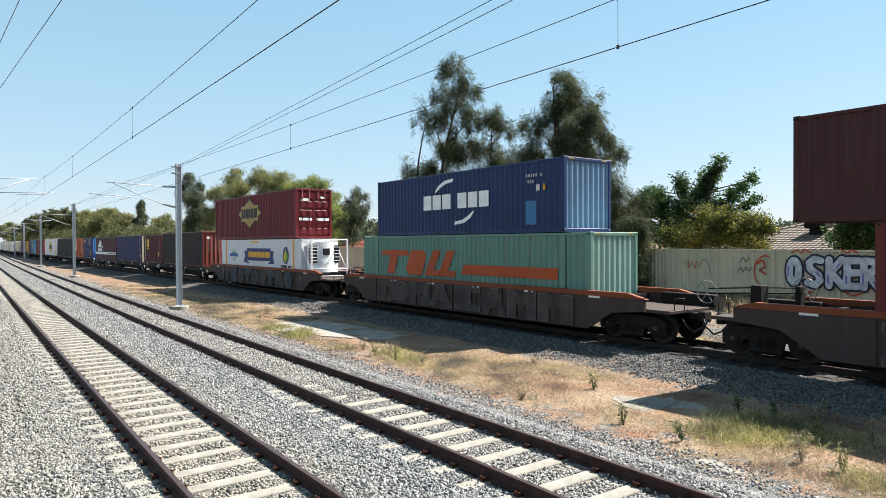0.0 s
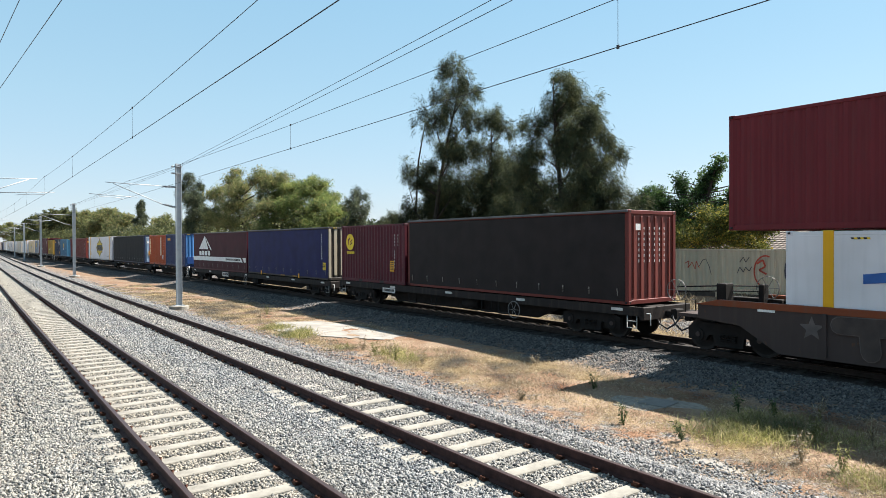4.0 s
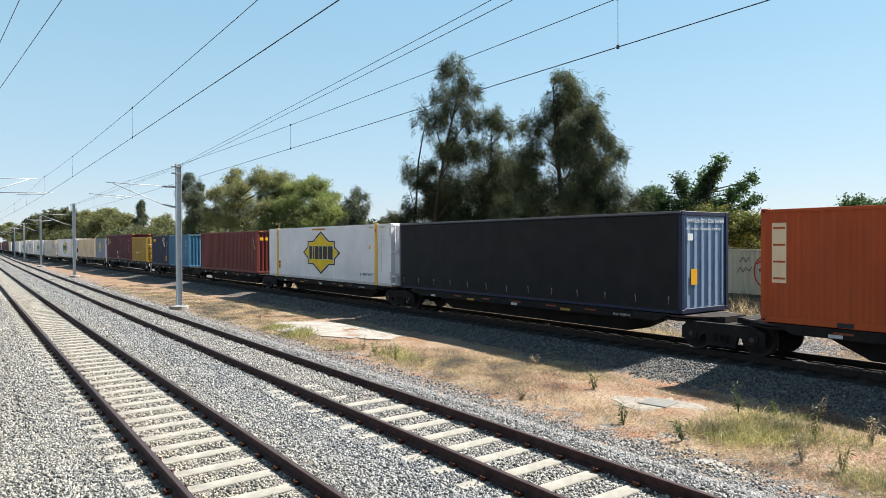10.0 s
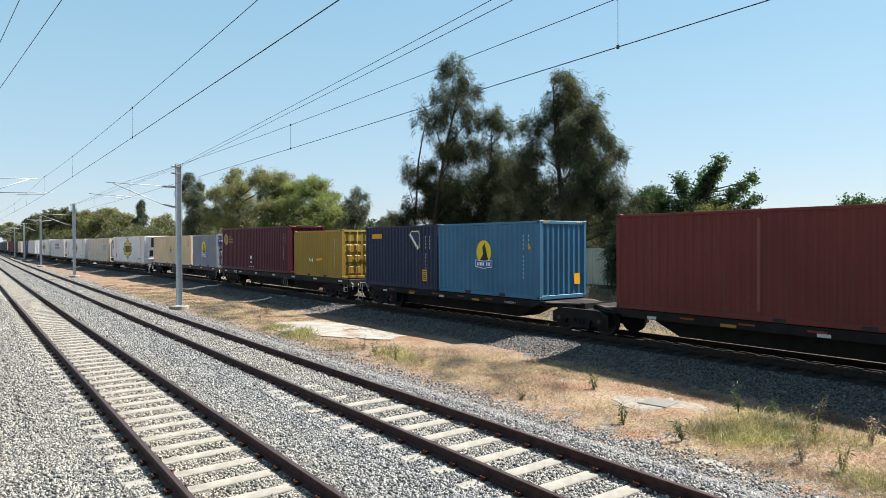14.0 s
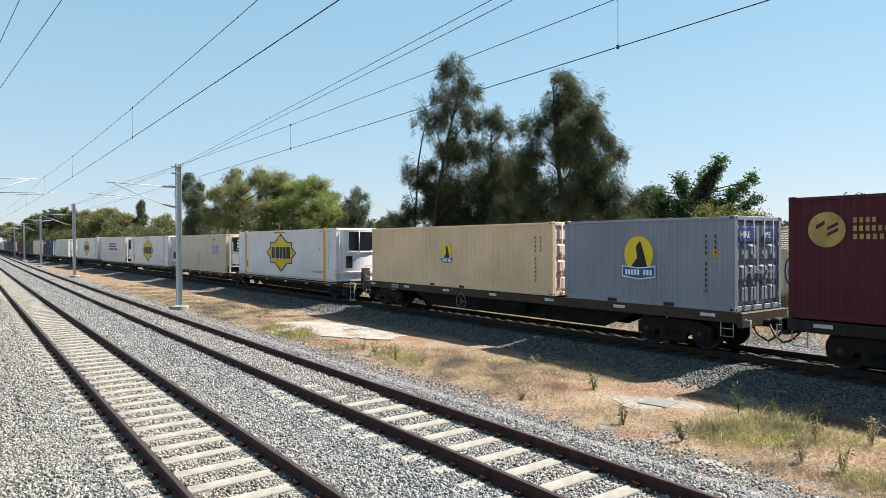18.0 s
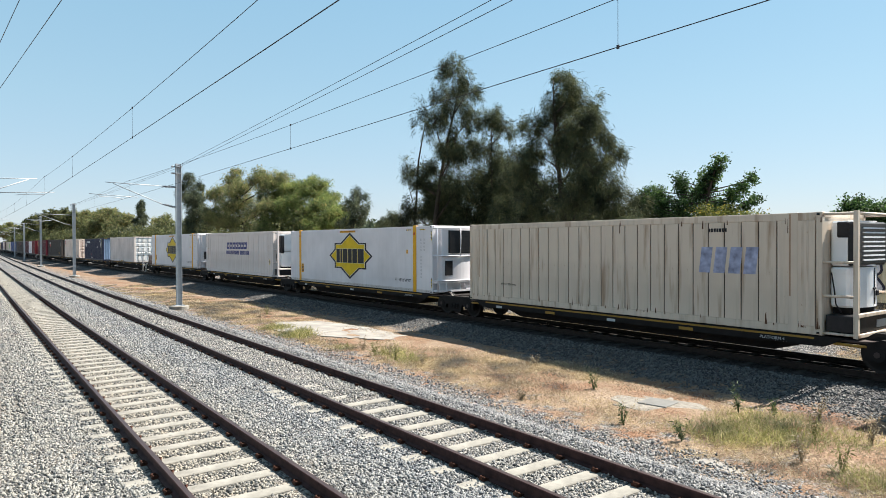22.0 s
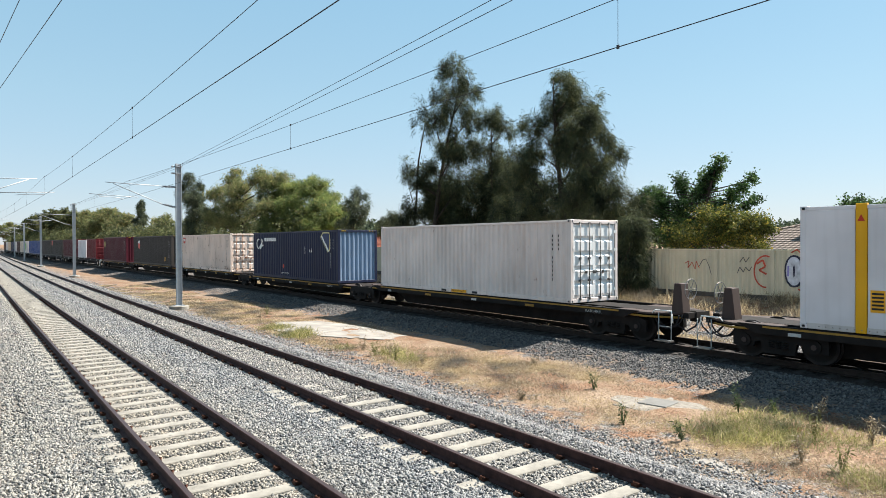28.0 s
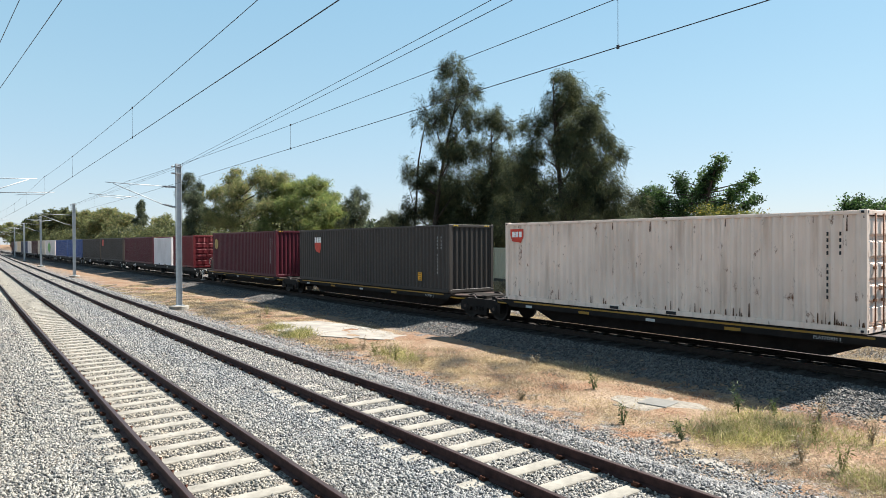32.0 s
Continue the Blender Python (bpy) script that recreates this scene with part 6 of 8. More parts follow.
def bubble(root, pts, w, yc, zc, m, x, name):
    """A fat sprayed letter shape: round-ended bars along a line."""
    bm = bmesh.new()
    q = 0
    for (a, b), (c, d) in zip(pts, pts[1:]):
        n = math.hypot(c - a, d - b) or 1
        u, v = -(d - b) / n * w, (c - a) / n * w
        bm.faces.new([bm.verts.new((x - 0.0004 * q, yc - e, zc + f)) for e, f in ((a + u, b + v), (a - u, b - v), (c - u, d - v), (c + u, d + v))])
        q += 1
    for a, b in pts:
        bm.faces.new([bm.verts.new((x - 0.0004 * q, yc - e, zc + f)) for e, f in ngon(10, w, u=a, v=b)])
        q += 1
    part(name, bm, m, root)


def well_wagon(s0, s1, number, tags):
    """A double-stack well wagon: deep side plates that rise at both ends, an orange top sill, decks over the bogies."""
    L, c = s1 - s0, (s0 + s1) / 2
    root = tagged(new("well_wagon"), "brown double-stack well wagon with sprayed shapes and orange sills", "wagon", "wagons of the train")
    h = L / 2
    xw = W2 + 0.16
    for s in (-1, 1):
        bm = bmesh.new()
        pts = [(-h + 1.3, 1.36), (-h + 1.3, 0.95), (-h + 2.5, 0.84), (-h + 3.5, 0.24), (h - 3.5, 0.24), (h - 2.5, 0.84), (h - 1.3, 0.95), (h - 1.3, 1.36)]
        x0, x1 = sorted((s * xw, s * (xw - 0.1)))
        prism(bm, pts, "x", x0, x1)
        side = part("side_plate", bm, M_WELL, root)
        bm = bmesh.new()
        pts = [(-h + 1.2, 1.32), (-h + 1.9, 1.48), (h - 1.9, 1.48), (h - 1.2, 1.32)]
        x0, x1 = sorted((s * (xw + 0.03), s * (xw - 0.13)))
        prism(bm, pts, "x", x0, x1)
        part("top_sill", bm, M_ORANGE_SILL, root, "faded orange top sill")
        for k in range(9):
            y = -h + 4.6 + k * (L - 9.2) / 8
            x0, x1 = sorted((s * xw, s * (xw + 0.05)))
            boxed("side_rib", (x0, x1, y - 0.05, y + 0.05, 0.3, 1.33), M_WELL, side)
    bm = bmesh.new()
    for k in range(8):
        y = -h + 4.4 + k * (L - 8.8) / 7
        box(bm, -xw + 0.1, xw - 0.1, y - 0.14, y + 0.14, 0.28, 0.4)
    part("well_floor", bm, M_DARK, root)
    for s in (-1, 1):
        a, b = sorted((s * (h - 0.55), s * (h - 3.0)))
        boxed("end_deck", (-1.2, 1.2, a, b, 0.92, 1.02), M_WELL, root, "worn brown end deck", 0.012)
        a, b = sorted((s * (h - 3.0), s * (h - 3.1)))
        boxed("bulkhead", (-1.2, 1.2, a, b, 0.36, 1.3), M_DARK, root)
        bm = bmesh.new()
        a, b = sorted((s * (h - 0.5), s * (h - 2.4)))
        box(bm, 1.0, 1.3, a, b, 1.02, 1.38)
        soft(bm, 0.02)
        part("end_box", bm, M_DARK, root)
        coupler(root, s * (h - 0.7), s)
        bogie(root, s * (h - 2.0))
        bm = bmesh.new()
        a = s * (h - 0.6)
        tube(bm, [(-0.9, a, 1.02), (-0.9, a, 1.35), (-0.4, a, 1.35), (-0.4, a, 1.02)], 0.016, 6)
        part("hand_rail", bm, M_DARK, root)
    boxed("brake_stand", (0.0, 0.42, h - 1.3, h - 1.0, 1.0, 1.82), M_DARK, root, bevel=0.02)
    boxed("brake_stand", (0.75, 1.05, h - 2.0, h - 1.85, 1.0, 1.8), M_DARK, root, bevel=0.02)
    bm = bmesh.new()
    for z in (1.6, 1.75):
        tube(bm, [(0.1, h + 0.35, z - 0.1), (0.2, h - 1.1, z), (0.9, h - 1.9, z)], 0.022, 6)
    part("brake_rod", bm, M_DARK, root)
    hand_wheel(root, 0.05, h + 0.35, 1.55, 0.33, "x", m=M_WHEELGREY)
    hand_wheel(root, 0.9, h - 2.05, 1.7, 0.33, "x", m=M_STEEL)
    plate(root, -h + 2.3, 1.2, number)
    plates = []
    for k in range(6):
        decal(root, "reflector", [rect(0, 0, 0.45, 0.09)], M_WHITE, -h + 3.2 + k * (L - 6.4) / 5, 1.3, x=-xw - 0.006)
    if 2 in tags:
        star = [((0.3 if k % 2 == 0 else 0.13) * math.sin(math.pi * k / 5), (0.3 if k % 2 == 0 else 0.13) * math.cos(math.pi * k / 5)) for k in range(10)]
        for y in (-h + 3.9, h - 4.3):
            decal(root, "sprayed_star", [star], M_TAG2, y, 0.95, x=-xw - 0.006)
    # sprayed block shapes along the side
    r = random.Random(int(s0 * 7) + 3)
    y = h - 4.8
    while y > -h + 5.2:
        w = r.uniform(1.15, 1.6)
        hh = r.uniform(0.4, 0.48)
        a = r.uniform(-0.12, 0.12)
        kind = r.choice(tags)
        if kind == 0:
            o = [(-0.5, -1), (-0.18, -1), (-0.18, 0.1), (0, -0.35), (0.18, 0.1), (0.18, -1), (0.5, -1), (0.5, 1), (0.22, 1), (0, 0.45), (-0.22, 1), (-0.5, 1)]
        elif kind == 1:
            o = [(-0.5, -1), (0.5, -1), (0.5, -0.55), (0.16, -0.55), (0.16, 0.55), (0.5, 0.55), (0.5, 1), (-0.5, 1), (-0.5, 0.55), (-0.16, 0.55), (-0.16, -0.55), (-0.5, -0.55)]
        elif kind == 3:
            o = [(-0.5, -1), (-0.22, -1), (-0.12, -0.45), (0.12, -0.45), (0.22, -1), (0.5, -1), (0.15, 1), (-0.15, 1)]
        elif kind == 4:
            o = [(-0.5, -1), (0.2, -1), (0.5, -0.5), (0.5, 0.5), (0.2, 1), (-0.5, 1)]
        elif kind == 5:
            o = [(-0.5, -1), (-0.2, -1), (-0.2, -0.2), (0.2, -1), (0.5, -1), (0.08, 0.05), (0.5, 1), (0.2, 1), (-0.2, 0.3), (-0.2, 1), (-0.5, 1)]
        else:
            o = [(0.5 * math.cos(t) * (1 + 0.15 * math.sin(3 * t + a * 9)), math.sin(t) * (1 + 0.1 * math.cos(2 * t + a))) for t in (2 * math.pi * q / 18 for q in range(18))]
        if kind == 2:
            pts = [(u * w * 0.95, v * hh * 1.0 + a * 0.3) for u, v in r.choice(BUBBLES)]
            bubble(root, pts, 0.214, y - w / 2, 0.8, M_TAG2, -xw - 0.054, "sprayed_edge")
            bubble(root, pts, 0.195, y - w / 2, 0.8, r.choice((M_TAG1, M_TAG1, M_TAG3)), -xw - 0.066, "sprayed_shape")
            y -= w * 0.92
            continue
        e = [(u * w, v * hh + a * 0.3) for u, v in o]
        decal(root, "sprayed_edge", [[(u * 1.05, v * 1.07) for u, v in e]], M_TAG2, y - w / 2, 0.8, x=-xw - 0.054)
        decal(root, "sprayed_shape", [e], r.choice((M_TAG1, M_TAG1, M_TAG3) if 2 in tags else (M_TAG1,)), y - w / 2, 0.8, x=-xw - 0.057)
        y -= w + r.uniform(0.12, 0.3)
    WAGONS.append((root, c, 0.0))
    return root


def make_wagons():
    well_wagon(-10.6, 10.75, "5", (0, 1, 3, 4))
    well_wagon(10.95, 32.25, "4", (0, 1, 3, 4, 5))
    well_wagon(32.45, 54.1, "3", (2, 2))
    flat_wagon(54.3, 74.5, 1.08, 0.3)
    flat_wagon(74.7, 101.0, 0.95, 0.5, None, 4.2, (8.9, 1.3, 0.3, 0.24))
    packs = [((101.2, 115.8, 131.95, 147.6, 163.2, 178.2), (1.0, 0.97, 0.96, 0.99, 0.98)), ((220.3, 238.1, 254.65, 271.6, 288.1, 307.2), (0.9, 0.79, 0.83, 0.86, 0.93)), ((307.4, 325.95, 342.6, 358.85, 377.1, 394.3), (0.98, 0.85, 0.92, 0.92, 0.88))]
    for joints, decks in packs:
        for k in range(5):
            a, b = joints[k], joints[k + 1]
            bogies = ([a + 2.5] if k == 0 else [a]) + ([b - 2.5] if k == 4 else [])
            spine_platform(a + 0.08, b - 0.08, bogies, decks[k], str(5 - k), (k == 0, k == 4), joints[0] < 110)
    flat_wagon(178.4, 199.15, 1.14, 0.405, None, 2.95, (3.4, 0.55, 0.14, 0.15))
    flat_wagon(199.35, 220.1, 1.17, 0.544, M_BROWN, 2.95, (3.4, 0.55, 0.14, 0.15))
    s = 394.5
    for e in (422.8, 448.2, 472.9, 497.4, 517.8, 537.3, 563.2, 577.0):
        flat_wagon(s, e - 0.2, 0.96)
        s = e


make_wagons()
# ---- beyond the line: fence, houses ----
M_FENCE = paint("cream_fence_sheet", (0.56, 0.5, 0.36), 0.5, 0.04, 0.35)
M_SPRAYW = plain("white_spray_paint", (0.5, 0.5, 0.54), 0.6, 0, 0.3, 5, 0)
M_SPRAYK = plain("dark_spray_paint", (0.03, 0.03, 0.05), 0.6, 0, 0.3, 2, 0)
M_SPRAYR = plain("red_spray_paint", (0.42, 0.07, 0.04), 0.6, 0, 0.3, 2, 0)
M_SPRAYV = plain("violet_spray_paint", (0.22, 0.2, 0.42), 0.6, 0, 0.3, 2, 0)


def build_fence():
    root = tagged(new("fence"), "cream ribbed steel sheet fence with sprayed shapes", "fence")
    z0, z1, w = 0.92, 2.72, 2.38
    bm = bmesh.new()
    corrugated(bm, 0.03, w - 0.03, z0, z1 - 0.06, lambda a, d, z: (d, a, z), 0.195, 0.03)
    sheet = mesh_of("panel", bm, M_FENCE)
    bm = bmesh.new()
    box(bm, -0.04, 0.05, -0.045, 0.045, 0.55, z1)
    soft(bm, 0.006)
    post = mesh_of("post", bm, M_FENCE)
    bm = bmesh.new()
    box(bm, -0.025, 0.045, 0.03, w - 0.03, z1 - 0.07, z1)
    cap = mesh_of("cap_rail", bm, M_FENCE)
    bm = bmesh.new()
    box(bm, -0.02, 0.04, 0.03, w - 0.03, 0.6, z0)
    plinth = mesh_of("plinth", bm, M_DARKCONC)
    bm = bmesh.new()
    box(bm, -0.012, 0.04, 0.03, w - 0.03, z1 - 0.33, z1 - 0.29)
    rail = mesh_of("rail", bm, M_FENCE)
    for k in range(46):
        y = -9.0 + 0.62 + k * w
        for nm, me in (("post", post), ("panel", sheet), ("cap_rail", cap), ("rail", rail), ("plinth", plinth)):
            ob = new(nm, me)
            ob.parent = root
            ob.location = (FENCE_X, y, 0)
    return root


M_DARKCONC = plain("dark_stained_concrete", (0.0818, 0.0715, 0.0613), 0.9, 0, 0.25, 4, 0.3)
FENCE = build_fence()


def sprayed(name, polys, m, y, z, flat=0.0):
    return decal(FENCE, name, polys, m, y, z, x=FENCE_X - 0.036, flat=flat)


def stroke(pts, w):
    """Outlines of short bars along a line."""
    out = []
    for (a, b), (c, d) in zip(pts, pts[1:]):
        n = math.hypot(c - a, d - b) or 1
        u, v = -(d - b) / n * w, (c - a) / n * w
        out.append([(a + u, b + v), (a - u, b - v), (c - u, d - v), (c + u, d + v)])
    return out


def build_sprays():
    oval = [(0.17 * math.cos(t), 0.42 * math.sin(t)) for t in (2 * math.pi * q / 14 for q in range(15))]
    ess = [(0.22, 0.42), (0.0, 0.48), (-0.19, 0.34), (-0.15, 0.1), (0.13, -0.08), (0.2, -0.3), (0.02, -0.48), (-0.24, -0.4)]
    shapes = ((oval, 12.24), (ess, 11.5), ([(-0.2, 0.46), (-0.2, -0.48)], 10.8), ([(0.24, 0.48), (-0.14, 0.0), (0.28, -0.48)], 10.8), ([(0.2, 0.44), (-0.17, 0.44), (-0.19, -0.46), (0.22, -0.46)], 10.22), ([(-0.16, 0.0), (0.17, 0.02)], 10.22), ([(-0.2, -0.48), (-0.2, 0.44), (0.13, 0.42), (0.19, 0.16), (-0.07, -0.02), (0.26, -0.48)], 9.66))
    for k, (name, m, w) in enumerate((("sprayed_outline", M_SPRAYK, 0.2), ("sprayed_letter", M_SPRAYW, 0.125))):
        for n, (pts, yc) in enumerate(shapes):
            polys = stroke(pts, w) + [ngon(12, w, u=a, v=b) for a, b in pts]
            bm = bmesh.new()
            for q, pg in enumerate(polys):
                x = FENCE_X - 0.038 - 0.02 * k - 0.0006 * q - 0.009 * (n % 2)
                bm.faces.new([bm.verts.new((x, yc - u, 1.9 + v)) for u, v in pg])
            part(name, bm, m, FENCE)
    # darker shading strokes inside the letters
    for yc, pts in ((12.24, [(-0.2, 0.2), (-0.22, -0.2)]), (11.5, [(0.05, 0.0), (0.2, -0.15)]), (10.8, [(-0.22, -0.1), (-0.22, -0.42)]), (10.8, [(0.05, 0.15), (0.18, 0.34)]), (10.22, [(-0.2, -0.1), (-0.2, -0.4)]), (9.66, [(-0.22, 0.0), (-0.22, -0.38)]), (9.66, [(0.1, -0.25), (0.2, -0.42)])):
        bm = bmesh.new()
        for pg in stroke(pts, 0.035):
            bm.faces.new([bm.verts.new((FENCE_X - 0.075, yc - u, 1.9 + v)) for u, v in pg])
        part("sprayed_shading", bm, M_SPRAYV, FENCE)
    arc = [(-0.1 + 0.45 * math.cos(t), 0.62 * math.sin(t)) for t in (1.2 + 3.6 * q / 12 for q in range(13))]
    sprayed("sprayed_arc", stroke(arc, 0.03), M_SPRAYR, 13.25, 1.85)
    sprayed("sprayed_arc", stroke([(-0.3, 0.2), (-0.05, 0.35), (0.05, 0.1), (-0.2, -0.05), (0.1, -0.2)], 0.035), M_SPRAYR, 13.4, 1.95)
    for yy in (12.0, 10.4, 8.9):
        sprayed("sprayed_arc", stroke([(-0.35, 0.0), (-0.15, 0.12), (0.0, 0.0), (0.15, 0.14), (0.35, 0.0)], 0.025), M_SPRAYR, yy, 2.6)
        sprayed("sprayed_arc", stroke([(-0.3, 0.05), (0.0, -0.08), (0.3, 0.05)], 0.03), M_SPRAYR, yy - 0.2, 1.18)
    sprayed("sprayed_scrawl", stroke([(-0.6, 0.1), (-0.4, 0.2), (-0.45, -0.1), (-0.25, 0.15), (-0.1, -0.15), (-0.05, 0.2), (0.1, -0.1)], 0.016), M_SPRAYR, 16.3, 2.0)
    sprayed("sprayed_scrawl", stroke([(0.1, 0.0), (0.25, 0.25), (0.4, 0.3), (0.55, 0.0), (0.65, -0.35)], 0.012), M_SPRAYK, 16.3, 2.0)
    sprayed("sprayed_scrawl", stroke([(-0.3, 0.0), (-0.2, 0.25), (-0.05, 0.05), (0.05, 0.25), (0.2, 0.1), (0.3, 0.28)], 0.014), M_SPRAYK, 14.2, 1.75)
    sprayed("sprayed_scrawl", stroke([(-0.25, 0.0), (-0.1, 0.2), (0.0, 0.0), (0.15, 0.2)], 0.014), M_SPRAYK, 14.15, 2.2)
    sprayed("sprayed_scrawl", stroke([(-0.3, 0.0), (-0.2, 0.18), (-0.1, 0.0), (0.1, 0.18), (0.2, 0.0), (0.35, 0.15)], 0.02), M_SPRAYK, 19.9, 1.3)


build_sprays()
M_TILE = plain("grey_brown_roof_tile", (0.15, 0.122, 0.106), 0.85, 0, 0.3, 3, 0.3)
M_TERRA = plain("terracotta_roof_tile", (0.187, 0.0585, 0.0351), 0.8, 0, 0.25, 3, 0.3)
M_BRICK = plain("tan_brick_wall", (0.36, 0.26, 0.18), 0.9, 0, 0.2, 8, 0.3)


def ribbed_tile(m):
    """Interlocking tiles: rows of rounded rolls down the slope, with shade painted into the pans between them."""
    n, l = m.node_tree.nodes, m.node_tree.links
    b = n["Principled BSDF"]
    tc, wv = n.new("ShaderNodeTexCoord"), n.new("ShaderNodeTexWave")
    wv.bands_direction, wv.wave_profile = "Y", "SIN"
    wv.inputs["Scale"].default_value, wv.inputs["Distortion"].default_value = 1.05, 0.15
    l.new(tc.outputs["Object"], wv.inputs[0])
    base = b.inputs["Base Color"].links[0].from_socket
    pan_shade = ramp(n, l, wv.outputs["Fac"], [(0.15, (0.45, 0.44, 0.43)), (0.6, (1.15, 1.12, 1.08))])
    l.new(mixed(n, l, 1.0, base, pan_shade, "MULTIPLY"), b.inputs["Base Color"])
    bump(n, l, b, wv.outputs["Fac"], 0.6, 0.05)


ribbed_tile(M_TILE)


def house(x0, x1, y0, y1, eave, ridge, tile, label):
    """A low house under a hipped tile roof laid in courses."""
    g = ground_z((x0 + x1) / 2, (y0 + y1) / 2)
    root = tagged(new("house"), label, "house", "houses behind the fence")
    boxed("wall", (x0 + 0.5, x1 - 0.5, y0 + 0.5, y1 - 0.5, g - 0.1, eave), M_BRICK, root)
    cy = (y0 + y1) / 2
    run = min((y1 - y0) / 2, (x1 - x0) / 2 - 0.3)
    n = 16
    hy = (y1 - y0) / 2
    bm = bmesh.new()
    rings = []
    for k in range(n):
        for t, dz in ((k / n, 0.035), (min((k + 1) / n, 0.999), 0.0)):
            z = eave + (ridge - eave) * t + dz
            xa, xb, ya, yb = x0 + run * t, x1 - run * t, cy - hy * (1 - t), cy + hy * (1 - t)
            rings.append([bm.verts.new(c) for c in ((xa, ya, z), (xb, ya, z), (xb, yb, z), (xa, yb, z))])
    for lo, hi in zip(rings, rings[1:]):
        for i in range(4):
            bm.faces.new((lo[i], lo[(i + 1) % 4], hi[(i + 1) % 4], hi[i]))
    bm.faces.new(rings[0][::-1]), bm.faces.new(rings[-1])
    part("roof", bm, tile, root, "hipped tile roof")
    bm = bmesh.new()
    for yy in (y0, y1):
        for xx in (x0, x1):
            xr = x0 + run if xx == x0 else x1 - run
            tube(bm, [(xx, yy, eave + 0.04), (xr, cy, ridge + 0.04)], 0.09, 6)
    tube(bm, [(x0 + run, cy, ridge + 0.04), (x1 - run, cy, ridge + 0.04)], 0.09, 6)
    part("ridge_cap", bm, tile, root)
    boxed("gutter", (x0 - 0.08, x0 + 0.02, y0, y1, eave - 0.1, eave + 0.02), M_FENCE, root)
    return root


house(36.8, 50.0, 13.6, 26.0, 2.35, 4.1, M_TILE, "low brick house with a grey-brown tile roof")
house(37.5, 50.0, 62.0, 74.0, 2.4, 4.6, M_TERRA, "low brick house with a terracotta tile roof")
_c = tagged(new("evaporative_cooler"), "dark boxy evaporative cooler on the tile roof", "air cooler")
_c.location = (40.8, 18.3, 3.55)
_bm = bmesh.new()
box(_bm, -0.55, 0.55, -0.6, 0.6, 0.25, 1.0)
soft(_bm, 0.06)
part("casing", _bm, M_DARK, _c)
boxed("duct", (-0.35, 0.35, -0.35, 0.35, -0.45, 0.27), M_DARK, _c)
for _k in range(5):
    boxed("louvre", (-0.58, -0.53, -0.5, 0.5, 0.36 + _k * 0.12, 0.42 + _k * 0.12), M_DARK, _c)


# ---- planting ----
def leaf_material(name, a, b, through=0.3, tip=None, low=0.55, gloss=0.2):
    m, n, l, p = mat(name, 0.6)
    g = n.new("ShaderNodeNewGeometry")
    stops = [(0.0, shade(a, low)), (0.45, a), (0.8, b), (1.0, tip or shade(b, 1.3))]
    col = ramp(n, l, g.outputs["Random Per Island"], stops)
    big = ramp(n, l, noise_node(n, l, 0.9, 4), [(0.34, (0.45, 0.5, 0.58)), (0.66, (1.5, 1.45, 1.2))])
    col = mixed(n, l, 1.0, col, big, "MULTIPLY")
    l.new(col, p.inputs["Base Color"])
    p.inputs["Specular IOR Level"].default_value = gloss
    t = n.new("ShaderNodeBsdfTranslucent")
    l.new(col, t.inputs[0])
    ms = n.new("ShaderNodeMixShader")
    ms.inputs[0].default_value = through
    l.new(p.outputs[0], ms.inputs[1])
    l.new(t.outputs[0], ms.inputs[2])
    l.new(ms.outputs[0], n["Material Output"].inputs[0])
    return m


L_SHEOAK = leaf_material("sheoak_needles", (0.053, 0.066, 0.041), (0.088, 0.097, 0.054), 0.4, (0.115, 0.115, 0.068), 0.75, 0.05)
L_PALE = leaf_material("pale_grey_needles", (0.075, 0.092, 0.065), (0.11, 0.128, 0.085), 0.4, (0.13, 0.14, 0.095), 0.7, 0.05)
L_GUM = leaf_material("gum_leaves", (0.155, 0.178, 0.08), (0.225, 0.23, 0.105), 0.55, (0.31, 0.22, 0.125), 0.6)
L_LINE = leaf_material("olive_shrub_leaves", (0.08, 0.095, 0.042), (0.12, 0.13, 0.06), 0.42, (0.15, 0.135, 0.07), 0.6)
L_GREEN = leaf_material("fresh_green_leaves", (0.14, 0.185, 0.062), (0.22, 0.26, 0.095), 0.55, (0.28, 0.22, 0.1), 0.6)
L_DARK = leaf_material("dark_glossy_leaves", (0.034, 0.07, 0.026), (0.07, 0.12, 0.042), 0.42)
L_YELLOW = leaf_material("yellow_green_leaves", (0.085, 0.105, 0.028), (0.17, 0.17, 0.042), 0.4, (0.28, 0.21, 0.04))
# bluer leaf colour that stands in for haze over distance
L_FAR = leaf_material("haze_tinted_leaves", (0.05, 0.07, 0.045), (0.08, 0.1, 0.065), 0.3)
L_STRAW = leaf_material("dry_straw", (0.286, 0.222, 0.152), (0.41, 0.336, 0.245), 0.55, (0.491, 0.429, 0.352))
L_GRASS = leaf_material("half_green_grass", (0.19, 0.19, 0.075), (0.31, 0.285, 0.14), 0.5, (0.4, 0.35, 0.23))
L_WEED = leaf_material("weed_leaves", (0.066, 0.094, 0.038), (0.115, 0.145, 0.064), 0.4)
M_BARK = plain("grey_brown_bark", (0.0439, 0.0351, 0.0286), 0.95, 0, 0.35, 5, 0.5)


